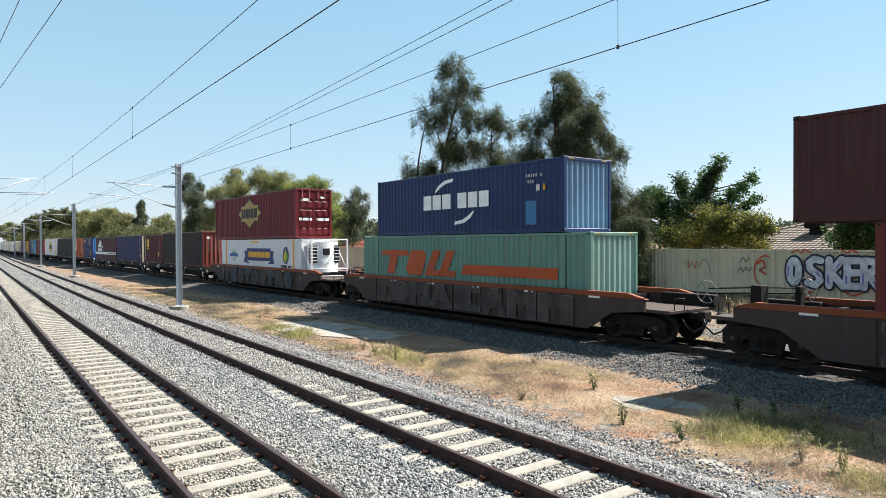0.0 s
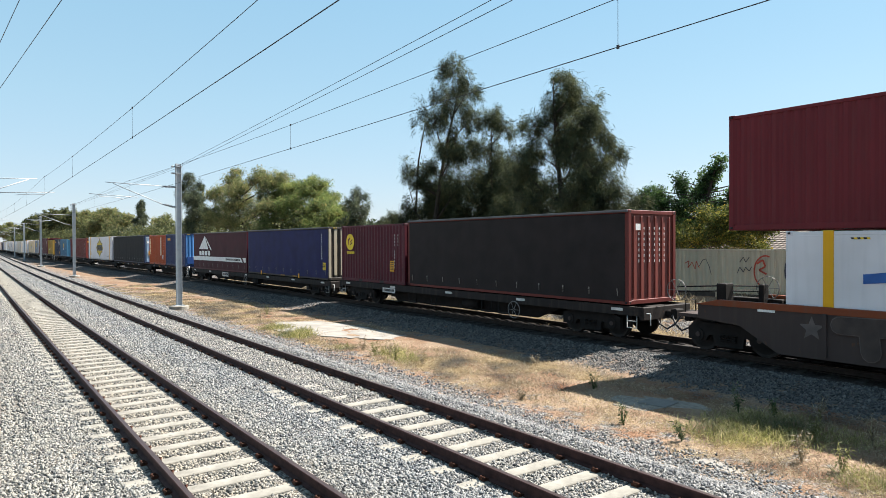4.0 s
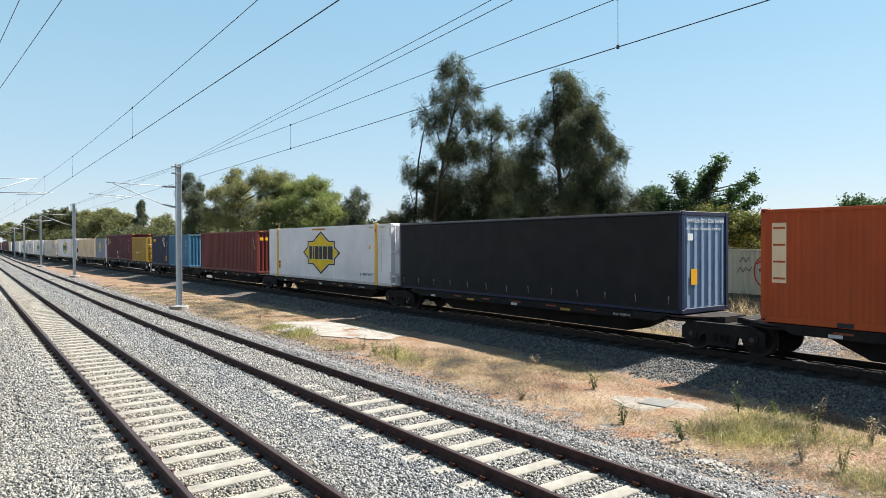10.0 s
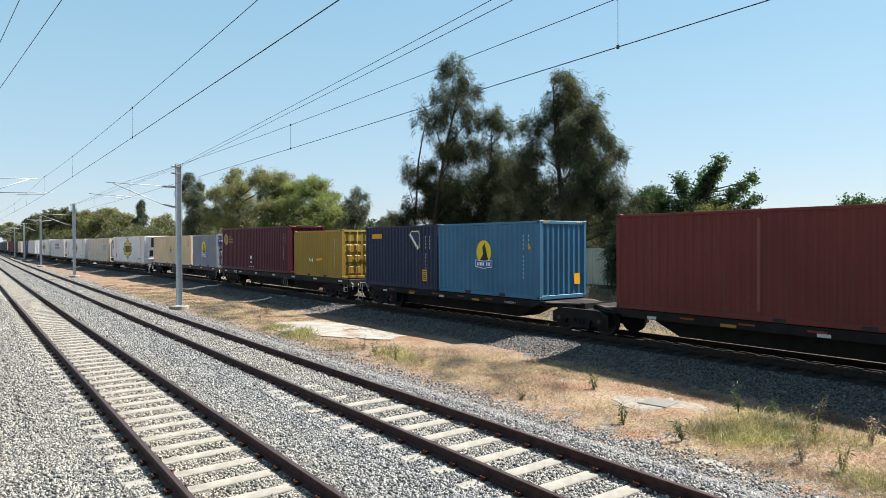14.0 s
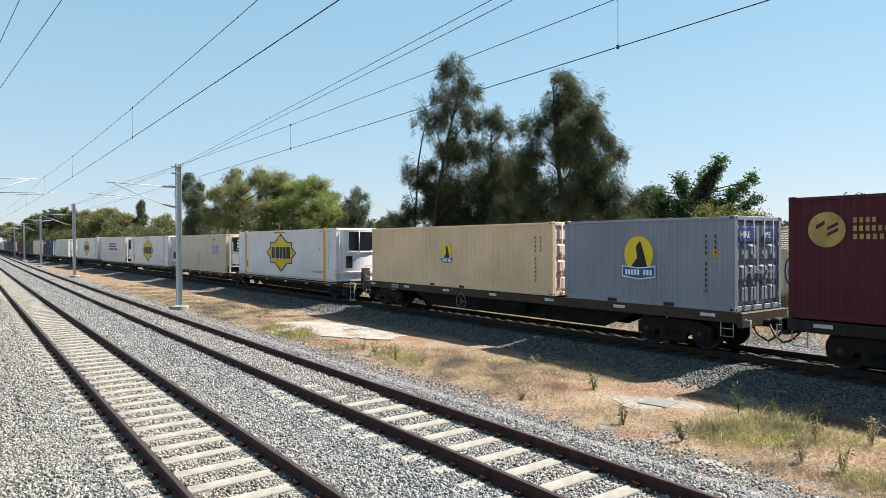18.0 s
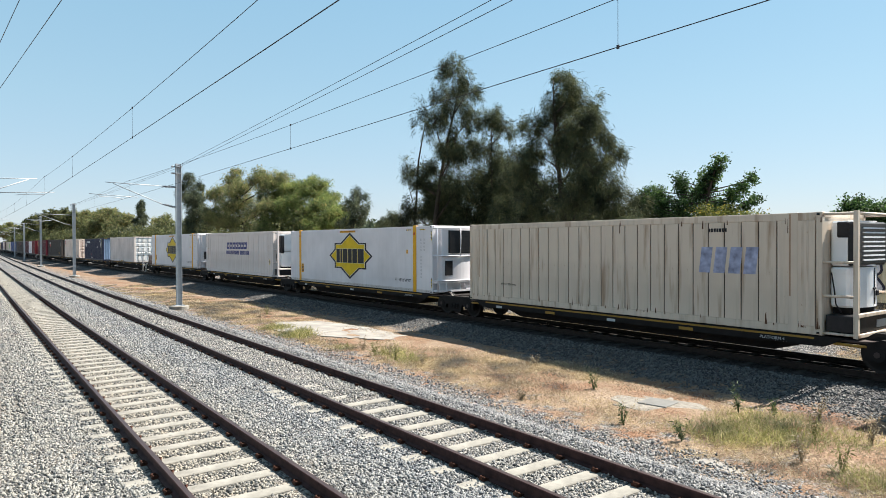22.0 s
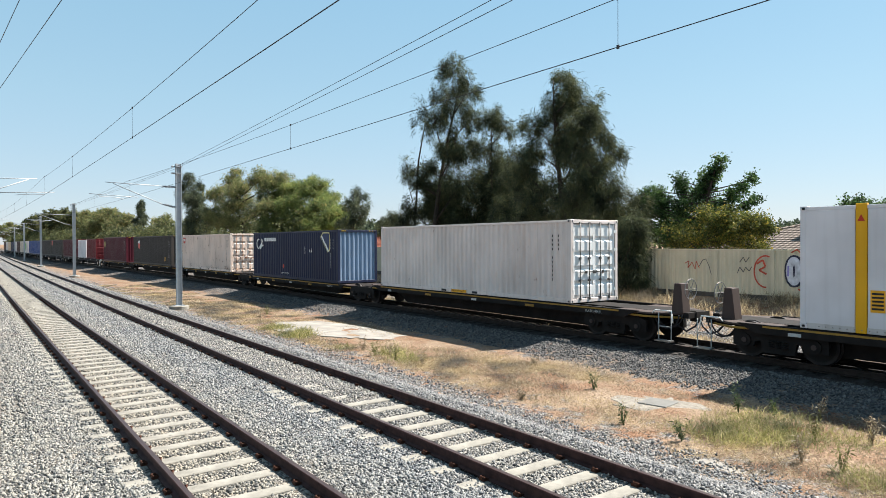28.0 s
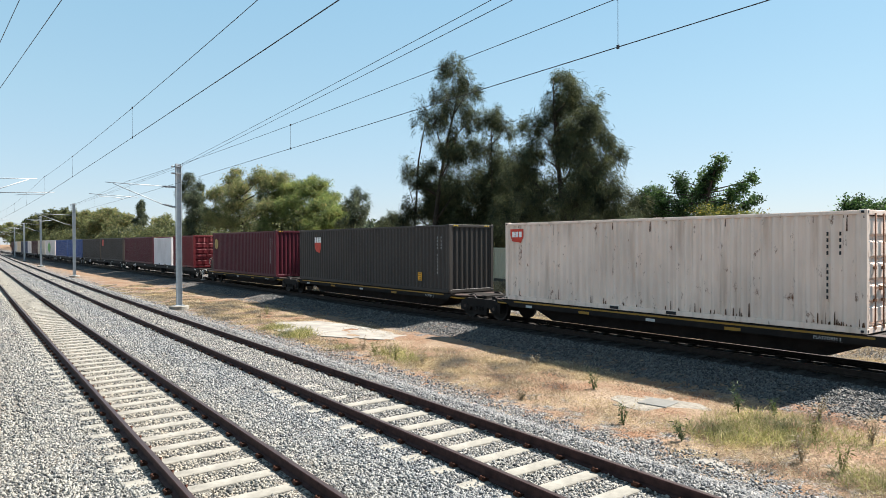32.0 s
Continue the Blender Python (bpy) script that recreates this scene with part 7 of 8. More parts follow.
def blades(name, base, way, length, width, m, rng, bend=0.0, rounded=False):
    """Leaves or needles as small bent strips: arrays of base points, directions, lengths, widths."""
    n = len(base)
    way = way / np.maximum(np.linalg.norm(way, axis=1, keepdims=True), 1e-6)
    side = np.cross(way, rng.normal(size=(n, 3)))
    side /= np.maximum(np.linalg.norm(side, axis=1, keepdims=True), 1e-6)
    ln, wd = length.reshape(-1, 1), width.reshape(-1, 1)
    mid = base + way * ln * 0.5
    tip = base + way * ln
    tip[:, 2] -= (bend * ln[:, 0])
    mid[:, 2] -= bend * ln[:, 0] * 0.25
    k = 0.5 if rounded else 0.5
    v = np.stack([base, mid + side * wd * k, tip, mid - side * wd * k], 1).reshape(-1, 3)
    f = np.arange(4 * n).reshape(n, 4)
    return raw_mesh(name, v, f, m)


def tree(label, base, clumps, leaf, kind="needle", trunk=0.22, density=1.0, seed=1, category="tree", name="tree", lean=(0, 0), group=""):
    """A trunk with limbs to each clump of the crown. Clumps are (y, z, radius) about the trunk, spread in depth at random."""
    rng = np.random.default_rng(seed)
    bx, by = base
    z0 = ground_z(bx, by) - 0.1
    root = tagged(new(name), label, category, group)
    root.location = (bx, by, z0)
    zmax = max(c[1] + c[2] for c in clumps) - z0
    ymid = sum(c[0] for c in clumps) / len(clumps) - by
    bm = bmesh.new()
    top = max(clumps, key=lambda c: c[1])
    spine = []
    for k in range(9):
        t = k / 8
        spine.append(Vector((lean[0] * t + 0.15 * math.sin(3 * t + seed), (top[0] - by) * t ** 1.3 + 0.2 * math.sin(4 * t + seed * 2), (top[1] - z0) * t)))
    tube(bm, spine, trunk, 8, r2=0.03)
    P, D = [], []
    twig = bmesh.new()
    if kind == "broad":
        # leaves follow each limb down towards the trunk
        clumps = [(by + (cy - by) * t, cz - (1 - t) * 2.6 * r ** 0.3, r * k) for cy, cz, r in clumps for t, k in ((1.0, 0.95), (0.86, 0.55), (0.7, 0.5))]
    for (cy, cz, r) in clumps:
        c = np.array([rng.uniform(-0.9, 0.9) * min(r, 2.2) + lean[0] * 0.5, cy - by, cz - z0])
        hgt = max(0.1, (c[2] - r * 1.3) / (top[1] - z0))
        i = min(7, max(0, int(hgt * 8)))
        a = spine[i].lerp(spine[i + 1], min(1, max(0, hgt * 8 - i)))
        b = Vector(c)
        m1 = a.lerp(b, 0.5) + Vector((rng.uniform(-0.2, 0.2), rng.uniform(-0.2, 0.2), -0.15 * r))
        tube(bm, [a, m1, b], trunk * 0.34 * min(1.2, 0.5 + r / 3), 6, r2=0.02)
        n = int((125 if kind == "needle" else 165) * density * r ** 1.6 + 24)
        m = int(8 + 9 * r)
        su = rng.normal(size=(m, 3))
        su /= np.linalg.norm(su, axis=1, keepdims=True)
        su[:, 2] = su[:, 2] * 0.8 + 0.15
        sc = c + su * (r * rng.uniform(0.4, 1.0, m))[:, None]
        pick = rng.integers(0, m, n)
        stretch = np.array([1.0, 1.0, 1.5]) if kind == "needle" else np.array([1.25, 1.25, 0.8])
        pts = sc[pick] + rng.normal(size=(n, 3)) * stretch * (0.15 if kind == "needle" else 0.2) * r ** 0.75
        u = su[pick]
        for q in range(0, n, max(1, n // 14)):
            e = Vector(pts[q])
            tube(twig, [b, b.lerp(e, 0.55) + Vector((0, 0, 0.12 * r)), e], 0.025 if r > 1 else 0.015, 4, r2=0.006)
        P.append(pts)
        D.append(u)
    part("trunk", bm, M_BARK, root)
    part("branchwork", twig, M_BARK, root, kind="stuff")
    P, D = np.concatenate(P), np.concatenate(D)
    if kind == "needle":
        k = 18
        far = 1.0 + max(0.0, by - 40.0) / 80.0
        way = D * 0.45 + rng.normal(size=P.shape) * 0.5 + np.array([0, -0.1, 0.0])
        B = np.repeat(P, k, 0) + rng.normal(size=(len(P) * k, 3)) * np.array([0.11, 0.11, 0.16])
        W = np.repeat(way, k, 0) + rng.normal(size=(len(P) * k, 3)) * 0.4
        me = blades("crown", B, W, rng.uniform(0.16, 0.46, len(B)) * far, rng.uniform(0.018, 0.038, len(B)) * far, leaf, rng, 0.4)
    else:
        k, ln, wd = {"gum": (14, 0.2, 0.085), "broad": (9, 0.12, 0.085), "small": (9, 0.11, 0.07)}[kind]
        B = np.repeat(P, k, 0) + rng.normal(size=(len(P) * k, 3)) * (0.16 if kind == "gum" else 0.1)
        W = np.repeat(D, k, 0) * 0.5 + rng.normal(size=(len(P) * k, 3)) + np.array([0, 0, -0.35 if kind == "gum" else 0.15])
        far = 1.0 + max(0.0, by - 90.0) / 110.0
        me = blades("crown", B, W, rng.uniform(0.6, 1.3, len(B)) * ln * far, rng.uniform(0.6, 1.3, len(B)) * wd * far, leaf, rng, 0.1)
    cr = new("crown", me)
    cr.parent = root
    return root


def build_planting():
    g = "tall sheoaks behind the fence"
    tree("tall grey-green sheoak with drooping needles and gaps", (30.0, 42.5), [(38.5, 15.4, 1.2), (43.3, 7.6, 1.0), (43.7, 5.6, 1.2), (42.6, 8.9, 0.7), (40.1, 13.9, 1.4), (37.7, 14.0, 1.1), (40.0, 11.9, 1.6), (38.2, 12.0, 1.2), (42.0, 10.1, 1.9), (38.6, 9.9, 1.5), (44.0, 8.4, 1.4), (39.8, 7.4, 2.1), (42.8, 5.8, 2.1), (44.8, 4.9, 1.1), (40.0, 4.2, 1.9)], L_SHEOAK, seed=3, trunk=0.24, group=g)
    dead = tagged(new("dead_stem"), "bare grey dead stem leaning beside the sheoak", "dead tree", g)
    dead.location = (29.5, 44.1, ground_z(29.5, 44.1) - 0.1)
    for name, pts, r in (("stem", [(0, 0, 0), (0, 0, 4.0), (0, -0.5, 8.9), (0, -1.2, 11.0), (0, -1.8, 12.6)], 0.11), ("branch", [(0, -0.1, 4.8), (0.2, 0.9, 6.3), (0.2, 1.3, 7.2), (0.2, 1.35, 8.0)], 0.04), ("branch", [(0, 0.3, 5.6), (0.1, 0.7, 6.2), (0.1, 0.8, 7.0)], 0.025), ("branch", [(0, 0, 3.0), (0.3, 1.0, 3.9), (0.3, 1.9, 4.2)], 0.04)):
        bm = bmesh.new()
        tube(bm, pts, r, 7, r2=r * 0.2)
        part(name, bm, M_BARK, dead)
    tree("middling grey-green sheoak with an open crown", (32.0, 38.0), [(37.2, 12.0, 1.1), (36.0, 11.3, 0.8), (38.2, 10.0, 1.4), (36.9, 8.3, 1.7), (38.9, 6.8, 2.0), (36.3, 5.6, 2.1), (38.5, 4.0, 2.0)], L_SHEOAK, seed=8, trunk=0.18, group=g)
    tree("broad grey-green sheoak with feathery limbs", (28.5, 27.0), [(27.5, 12.6, 0.6), (26.9, 11.3, 1.2), (25.6, 10.7, 0.9), (28.6, 9.9, 0.9), (26.9, 9.8, 1.6), (24.7, 9.4, 1.0), (28.7, 8.9, 1.5), (25.6, 8.2, 1.5), (23.6, 8.6, 0.6), (29.4, 7.4, 1.6), (26.4, 6.8, 1.8), (23.9, 6.6, 1.2), (28.7, 5.3, 1.9), (25.2, 5.1, 1.8), (23.0, 5.2, 1.0), (27.0, 3.6, 1.8), (22.7, 4.1, 1.1), (23.6, 3.2, 1.3), (22.0, 3.2, 0.9), (30.4, 3.8, 1.5), (23.6, 7.7, 0.8), (23.0, 5.9, 0.9), (22.0, 4.7, 0.8), (24.6, 10.0, 0.6), (27.9, 11.2, 0.8), (29.5, 8.5, 0.9), (26.0, 11.5, 0.7)], L_SHEOAK, seed=21, trunk=0.24, group=g)
    tree("small dark sheoak between taller ones", (31.0, 32.5), [(33.0, 6.6, 1.3), (32.0, 5.2, 1.6), (33.8, 4.6, 1.6), (31.5, 3.4, 1.6)], L_SHEOAK, seed=33, trunk=0.14, group=g)
    tree("dense dark sheoak thicket behind the taller trunks", (33.5, 37.0), [(45.0, 5.2, 1.7), (43.0, 6.6, 2.0), (41.0, 5.0, 2.2), (39.5, 7.4, 1.8), (37.5, 5.4, 2.2), (36.5, 7.6, 1.7), (34.5, 6.2, 2.0), (33.0, 4.6, 2.0), (31.5, 5.8, 1.7), (38.5, 3.4, 2.2), (35.0, 3.4, 2.2), (42.0, 3.4, 2.2), (30.5, 3.6, 1.9)], L_SHEOAK, seed=35, trunk=0.2, density=1.7, group=g)
    g = "gum trees along the line"
    tree("spreading gum tree with a bronze-tipped crown", (31.5, 88.0), [(95.4, 12.0, 1.8), (86.2, 11.6, 1.9), (79.2, 10.7, 1.7), (99.4, 10.0, 1.6), (80.2, 8.7, 2.3), (90.7, 9.3, 2.5), (78.3, 6.1, 2.9), (90.7, 6.4, 3.2), (98.0, 6.5, 2.6)], L_GUM, "gum", 0.35, 1.15, 5, group=g)
    tree("fresh green gum tree with a rounded crown", (33.0, 71.5), [(71.2, 9.2, 1.7), (69.5, 8.2, 1.5), (76.1, 8.9, 1.6), (72.8, 6.6, 2.5), (67.3, 6.8, 1.7), (68.5, 4.6, 2.2), (75.5, 5.0, 2.4), (78.2, 9.4, 1.3), (78.5, 7.4, 1.9), (77.6, 5.2, 2.2), (65.3, 6.0, 1.5), (65.5, 4.2, 1.8)], L_GREEN, "gum", 0.26, 1.2, 6, group=g)
    tree("slim upright sheoak in the tree line", (29.5, 107.0), [(107.0, 13.3, 0.7), (108.2, 12.2, 0.9), (105.8, 11.6, 1.0), (109.3, 10.8, 1.2), (104.6, 10.0, 1.3), (107.3, 9.6, 1.6), (109.0, 8.2, 1.6), (105.0, 7.6, 1.8), (107.1, 6.4, 2.2), (106.0, 4.5, 2.4)], L_PALE, seed=44, density=0.4, trunk=0.2)
    tree("lone wispy sheoak sapling", (33.0, 61.4), [(60.9, 8.0, 0.8), (61.2, 7.0, 1.0), (59.8, 6.6, 0.9), (60.4, 5.6, 1.1), (61.2, 4.8, 1.1), (60.2, 3.8, 1.0)], L_PALE, seed=51, trunk=0.1, density=0.6)
    tree("low shrub with thin upright stems", (30.0, 49.5), [(48.5, 5.2, 0.5), (50.3, 4.6, 0.9), (49.0, 3.8, 1.0)], L_SHEOAK, seed=57, trunk=0.07, density=0.7)
    tree("dark green fig tree with long leafy limbs", (30.0, 19.8), [(17.9, 6.9, 0.3), (18.3, 6.5, 0.42), (18.9, 5.9, 0.55), (20.2, 6.2, 0.42), (18.8, 6.3, 0.35), (21.6, 5.75, 0.4), (22.8, 5.1, 0.42), (19.9, 5.2, 0.8), (22.5, 5.5, 0.5), (21.6, 5.0, 0.75), (18.5, 4.8, 0.8), (16.4, 5.9, 0.28), (17.0, 5.4, 0.36), (16.5, 4.9, 0.36), (21.1, 4.0, 1.1), (22.9, 4.3, 0.75), (16.3, 3.8, 0.5), (19.2, 3.6, 1.1), (24.0, 3.6, 0.8)], L_DARK, "broad", 0.16, 0.9, 71)
    tree("yellow-green bushy shrub over the fence", (28.0, 16.6), [(17.5, 4.1, 0.75), (16.4, 4.0, 0.72), (15.4, 3.6, 0.65), (17.0, 3.3, 0.9), (14.7, 3.5, 0.4), (18.3, 3.2, 0.8), (15.8, 2.8, 0.8)], L_YELLOW, "small", 0.1, 2.6, 72, "shrub", "shrub")
    tree("soft grey-green needle bush against the fence", (24.5, 19.3), [(19.6, 1.5, 0.55), (19.0, 1.9, 0.6), (19.8, 2.4, 0.6), (19.1, 2.9, 0.6), (18.6, 1.4, 0.45), (19.5, 3.5, 0.6), (18.8, 3.6, 0.5)], L_SHEOAK, seed=91, trunk=0.05, density=1.5, category="shrub", name="shrub")
    tree("dark green bushy tree beside the house", (31.5, 12.2), [(12.7, 4.6, 0.5), (12.9, 3.8, 0.75), (12.0, 4.0, 0.85), (11.3, 4.2, 0.7), (13.2, 3.0, 0.6), (10.4, 4.3, 0.9), (11.8, 2.9, 0.9)], L_DARK, "broad", 0.13, 1.6, 73)
    tree("bronze-green gum tree far down the line", (34.5, 212.0), [(209.6, 10.8, 3.1), (229.3, 9.8, 3.0), (192.9, 8.7, 2.9), (214.4, 7.6, 4.2), (246.0, 11.2, 3.6), (233.0, 9.0, 4.0), (258.0, 10.0, 3.4), (222.0, 10.6, 3.2), (200.0, 8.6, 3.2)], L_GUM, "gum", 0.4, 0.4, 81, group=g)
    tree("slim sheoak far down the line", (36.0, 176.0), [(175.3, 13.1, 0.4), (176.4, 12.1, 0.5), (174.6, 11.2, 0.5), (178.6, 10.3, 0.6), (175.2, 9.4, 0.7), (179.8, 8.8, 0.7), (173.2, 7.9, 0.8), (177.4, 6.8, 1.0), (174.5, 5.4, 1.2), (178.0, 4.6, 1.3)], L_PALE, seed=82, trunk=0.16, density=0.5)
    tree("low spreading gum far down the line", (36.0, 156.0), [(150.5, 7.2, 2.1), (160.8, 6.7, 1.9), (155.5, 5.0, 2.6)], L_GUM, "gum", 0.25, 0.8, 83, group=g)
    tree("tall dark gum far down the line", (36.0, 340.0), [(353.8, 15.6, 4.0), (338.0, 14.2, 3.8), (366.0, 14.0, 4.0), (345.0, 9.5, 5.4)], L_LINE, "gum", 0.5, 0.3, 84, group=g)
    tree("rounded olive gum far down the line", (36.0, 302.0), [(291.0, 12.6, 3.4), (304.0, 13.6, 3.8), (318.0, 12.0, 3.6), (302.0, 8.0, 5.0)], L_LINE, "gum", 0.5, 0.3, 88, group=g)
    tree("broad olive gum in the distance", (36.0, 412.0), [(395.0, 15.6, 4.4), (418.0, 14.4, 4.6), (440.0, 15.0, 4.6), (410.0, 9.0, 6.0)], L_LINE, "gum", 0.5, 0.25, 89, group=g)
    tree("distant bluish gum in the tree line", (38.0, 450.0), [(404.8, 12.4, 4.2), (450.0, 10.0, 6.0), (500.0, 12.0, 6.0)], L_GUM, "gum", 0.5, 0.25, 85, group=g)
    tree("distant tall pine-like tree", (38.0, 540.0), [(536.3, 17.0, 3.0), (545.0, 13.0, 4.5), (580.0, 9.0, 8.0)], L_SHEOAK, seed=86, trunk=0.5, density=0.25)
    tree("hazy distant gum in the tree line", (36.0, 700.0), [(694.0, 14.0, 8.0), (780.0, 14.0, 9.0), (640.0, 9.0, 8.0)], L_GUM, "gum", 0.6, 0.15, 87, group=g)


build_planting()


def build_tree_line():
    """The close growth of shrubs and gums behind the freight line, too dense to pick apart."""
    rng = np.random.default_rng(9)
    P, D = [], []
    y = 18.0
    while y < 620:
        r = rng.uniform(1.2, 2.6) * (1 + y / 650)
        x = rng.uniform(30, 37) + 0.004 * y
        z = 0.7 + r * rng.uniform(0.8, 1.35) + (0.5 if y > 85 else 0)
        if y < 66:
            x, z, r = x + 12, 1.4, min(r, 2.0)
        n = int(600 / (1 + y / 200))
        u = rng.normal(size=(n, 3))
        u /= np.linalg.norm(u, axis=1, keepdims=True)
        wob = 1 + 0.25 * np.sin(u[:, 1] * 5 + y) * np.sin(u[:, 2] * 6 + x)
        P.append(np.array([x, y, z]) + u * (r * wob * (0.45 + 0.6 * rng.random(n) ** 0.5))[:, None] * np.array([1.1, 1.35, 1.0]))
        D.append(u)
        y += r * rng.uniform(0.75, 1.25)
    P, D = np.concatenate(P), np.concatenate(D)
    k = 3
    B = np.repeat(P, k, 0) + rng.normal(size=(len(P) * k, 3)) * 0.15
    far = 0.45 + B[:, 1] / 300
    W = np.repeat(D, k, 0) * 0.5 + rng.normal(size=B.shape)
    me = blades("tree_line", B, W, rng.uniform(0.3, 0.55, len(B)) * far, rng.uniform(0.16, 0.3, len(B)) * far, L_LINE, rng, 0.1)
    tagged(new("tree_line", me), "dense olive-green growth of shrubs and gums along the line", "trees", kind="stuff")
    P = []
    for i in range(150):
        a = rng.uniform(0.1, 1.45)
        d = rng.uniform(140, 230)
        rise = min(1.0, max(0.0, (a - 0.98) / 0.15))
        r = rng.uniform(2.5, 4.6) + rise
        n = 420
        u = rng.normal(size=(n, 3))
        u /= np.linalg.norm(u, axis=1, keepdims=True)
        P.append(np.array([d * math.sin(a) + 40, d * math.cos(a), 1.5 + rise * rng.uniform(0.0, 6.0) + r * rng.uniform(0.5, 1.1)]) + u * (r * (0.3 + 0.65 * rng.random(n) ** 0.5))[:, None] * np.array([1.5, 1.5, 0.9]))
    P = np.concatenate(P)
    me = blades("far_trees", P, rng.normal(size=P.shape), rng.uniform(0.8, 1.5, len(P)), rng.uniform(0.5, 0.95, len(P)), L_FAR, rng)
    tagged(new("far_trees", me), "distant trees beyond the houses with haze tinted into their leaves", "trees", kind="stuff")


build_tree_line()


# ---- between the lines: slabs, pit, stones, grass ----
M_PALECONC = plain("sun_bleached_concrete", (0.235, 0.215, 0.19), 0.95, 0, 0.25, 1.6, 0.5)
M_PIT = plain("crusted_concrete", (0.195, 0.175, 0.148), 0.95, 0, 0.35, 9, 0.8)
M_LID = plain("grey_pit_lid", (0.145, 0.14, 0.13), 0.85, 0, 0.12, 5, 0.2)


def slab(name, outline, z0, z1, m, label, bumpy=0.0):
    bm = bmesh.new()
    if bumpy:
        fine = []
        for (a, b), (c, d) in zip(outline, outline[1:] + outline[:1]):
            for k in range(8):
                t = k / 8
                x, y = a + (c - a) * t, b + (d - b) * t
                fine.append((x + bumpy * noise.noise((x * 3, y * 3, 1.0)), y + 2 * bumpy * noise.noise((x * 3, y * 3, 9.0))))
        outline = fine
    prism(bm, outline, "z", z0, z1)
    if not bumpy:
        soft(bm, 0.012)
    return tagged(part(name, bm, m), label, "concrete slab" if name != "pit_cover" else "pit cover")


slab("concrete_slab", [(9.95, 24.8), (10.9, 27.2), (12.6, 26.8), (13.3, 24.0), (13.2, 19.7), (12.3, 19.9), (11.7, 20.6), (10.9, 21.9), (10.2, 23.4)], -0.75, -0.385, M_PALECONC, "sun-bleached concrete slab set in dry soil", 0.2)
slab("broken_slab", [(9.36, 6.1), (9.24, 5.38), (9.5, 5.22), (9.64, 5.95)], -0.65, -0.42, M_PALECONC, "small pale concrete slab at the ballast edge")
slab("pit_surround", [(11.17, 8.85), (11.36, 8.14), (11.99, 7.62), (12.57, 7.85), (12.61, 8.66), (12.18, 9.33), (11.56, 9.44)], -0.75, -0.408, M_PIT, "rough crusted concrete round a cable pit", 0.25)
slab("pit_cover", [(11.62, 8.9), (11.76, 8.28), (12.36, 8.38), (12.24, 9.0)], -0.45, -0.385, M_LID, "flat grey cable pit cover")



def stone_material(name, k):
    m, n, l, b = mat(name, 0.85)
    g = n.new("ShaderNodeNewGeometry")
    c = ramp(n, l, g.outputs["Random Per Island"], [(p, shade(c, k)) for p, c in ((0.0, (0.11, 0.112, 0.118)), (0.25, (0.23, 0.233, 0.238)), (0.55, (0.39, 0.382, 0.365)), (0.85, (0.48, 0.455, 0.41)), (1.0, (0.62, 0.585, 0.53)))])
    l.new(mixed(n, l, 1.0, c, bed_tint(n, l), "MULTIPLY"), b.inputs["Base Color"])
    b.inputs["Specular IOR Level"].default_value = 0.3
    return m


# the second is a darker copy, with the train's shade in its colour
M_STONE, M_DARKSTONE = stone_material("ballast_stone", 0.545), stone_material("shade_dark_stone", 0.34)


# y from, y to, x from, x to, stones a square metre, least and greatest size
NEAR_BEDS = ((2.4, 5, 6.0, 10.0, 1250, 0.014, 0.034), (5, 7.5, 3.0, 10.0, 1150, 0.014, 0.034), (7.5, 10, 0.2, 10.0, 1050, 0.014, 0.034), (10, 15, 0.2, 9.9, 760, 0.015, 0.035), (15, 24, 0.5, 9.8, 400, 0.018, 0.038), (24, 40, 0.9, 9.7, 130, 0.026, 0.044), (40, 75, 1.2, 9.7, 34, 0.04, 0.06))
FREIGHT_BEDS = ((4, 12, 12.6, 16.2, 460, 0.02, 0.04), (12, 24, 12.9, 16.1, 220, 0.025, 0.045), (24, 40, 13.0, 16.0, 60, 0.04, 0.06))


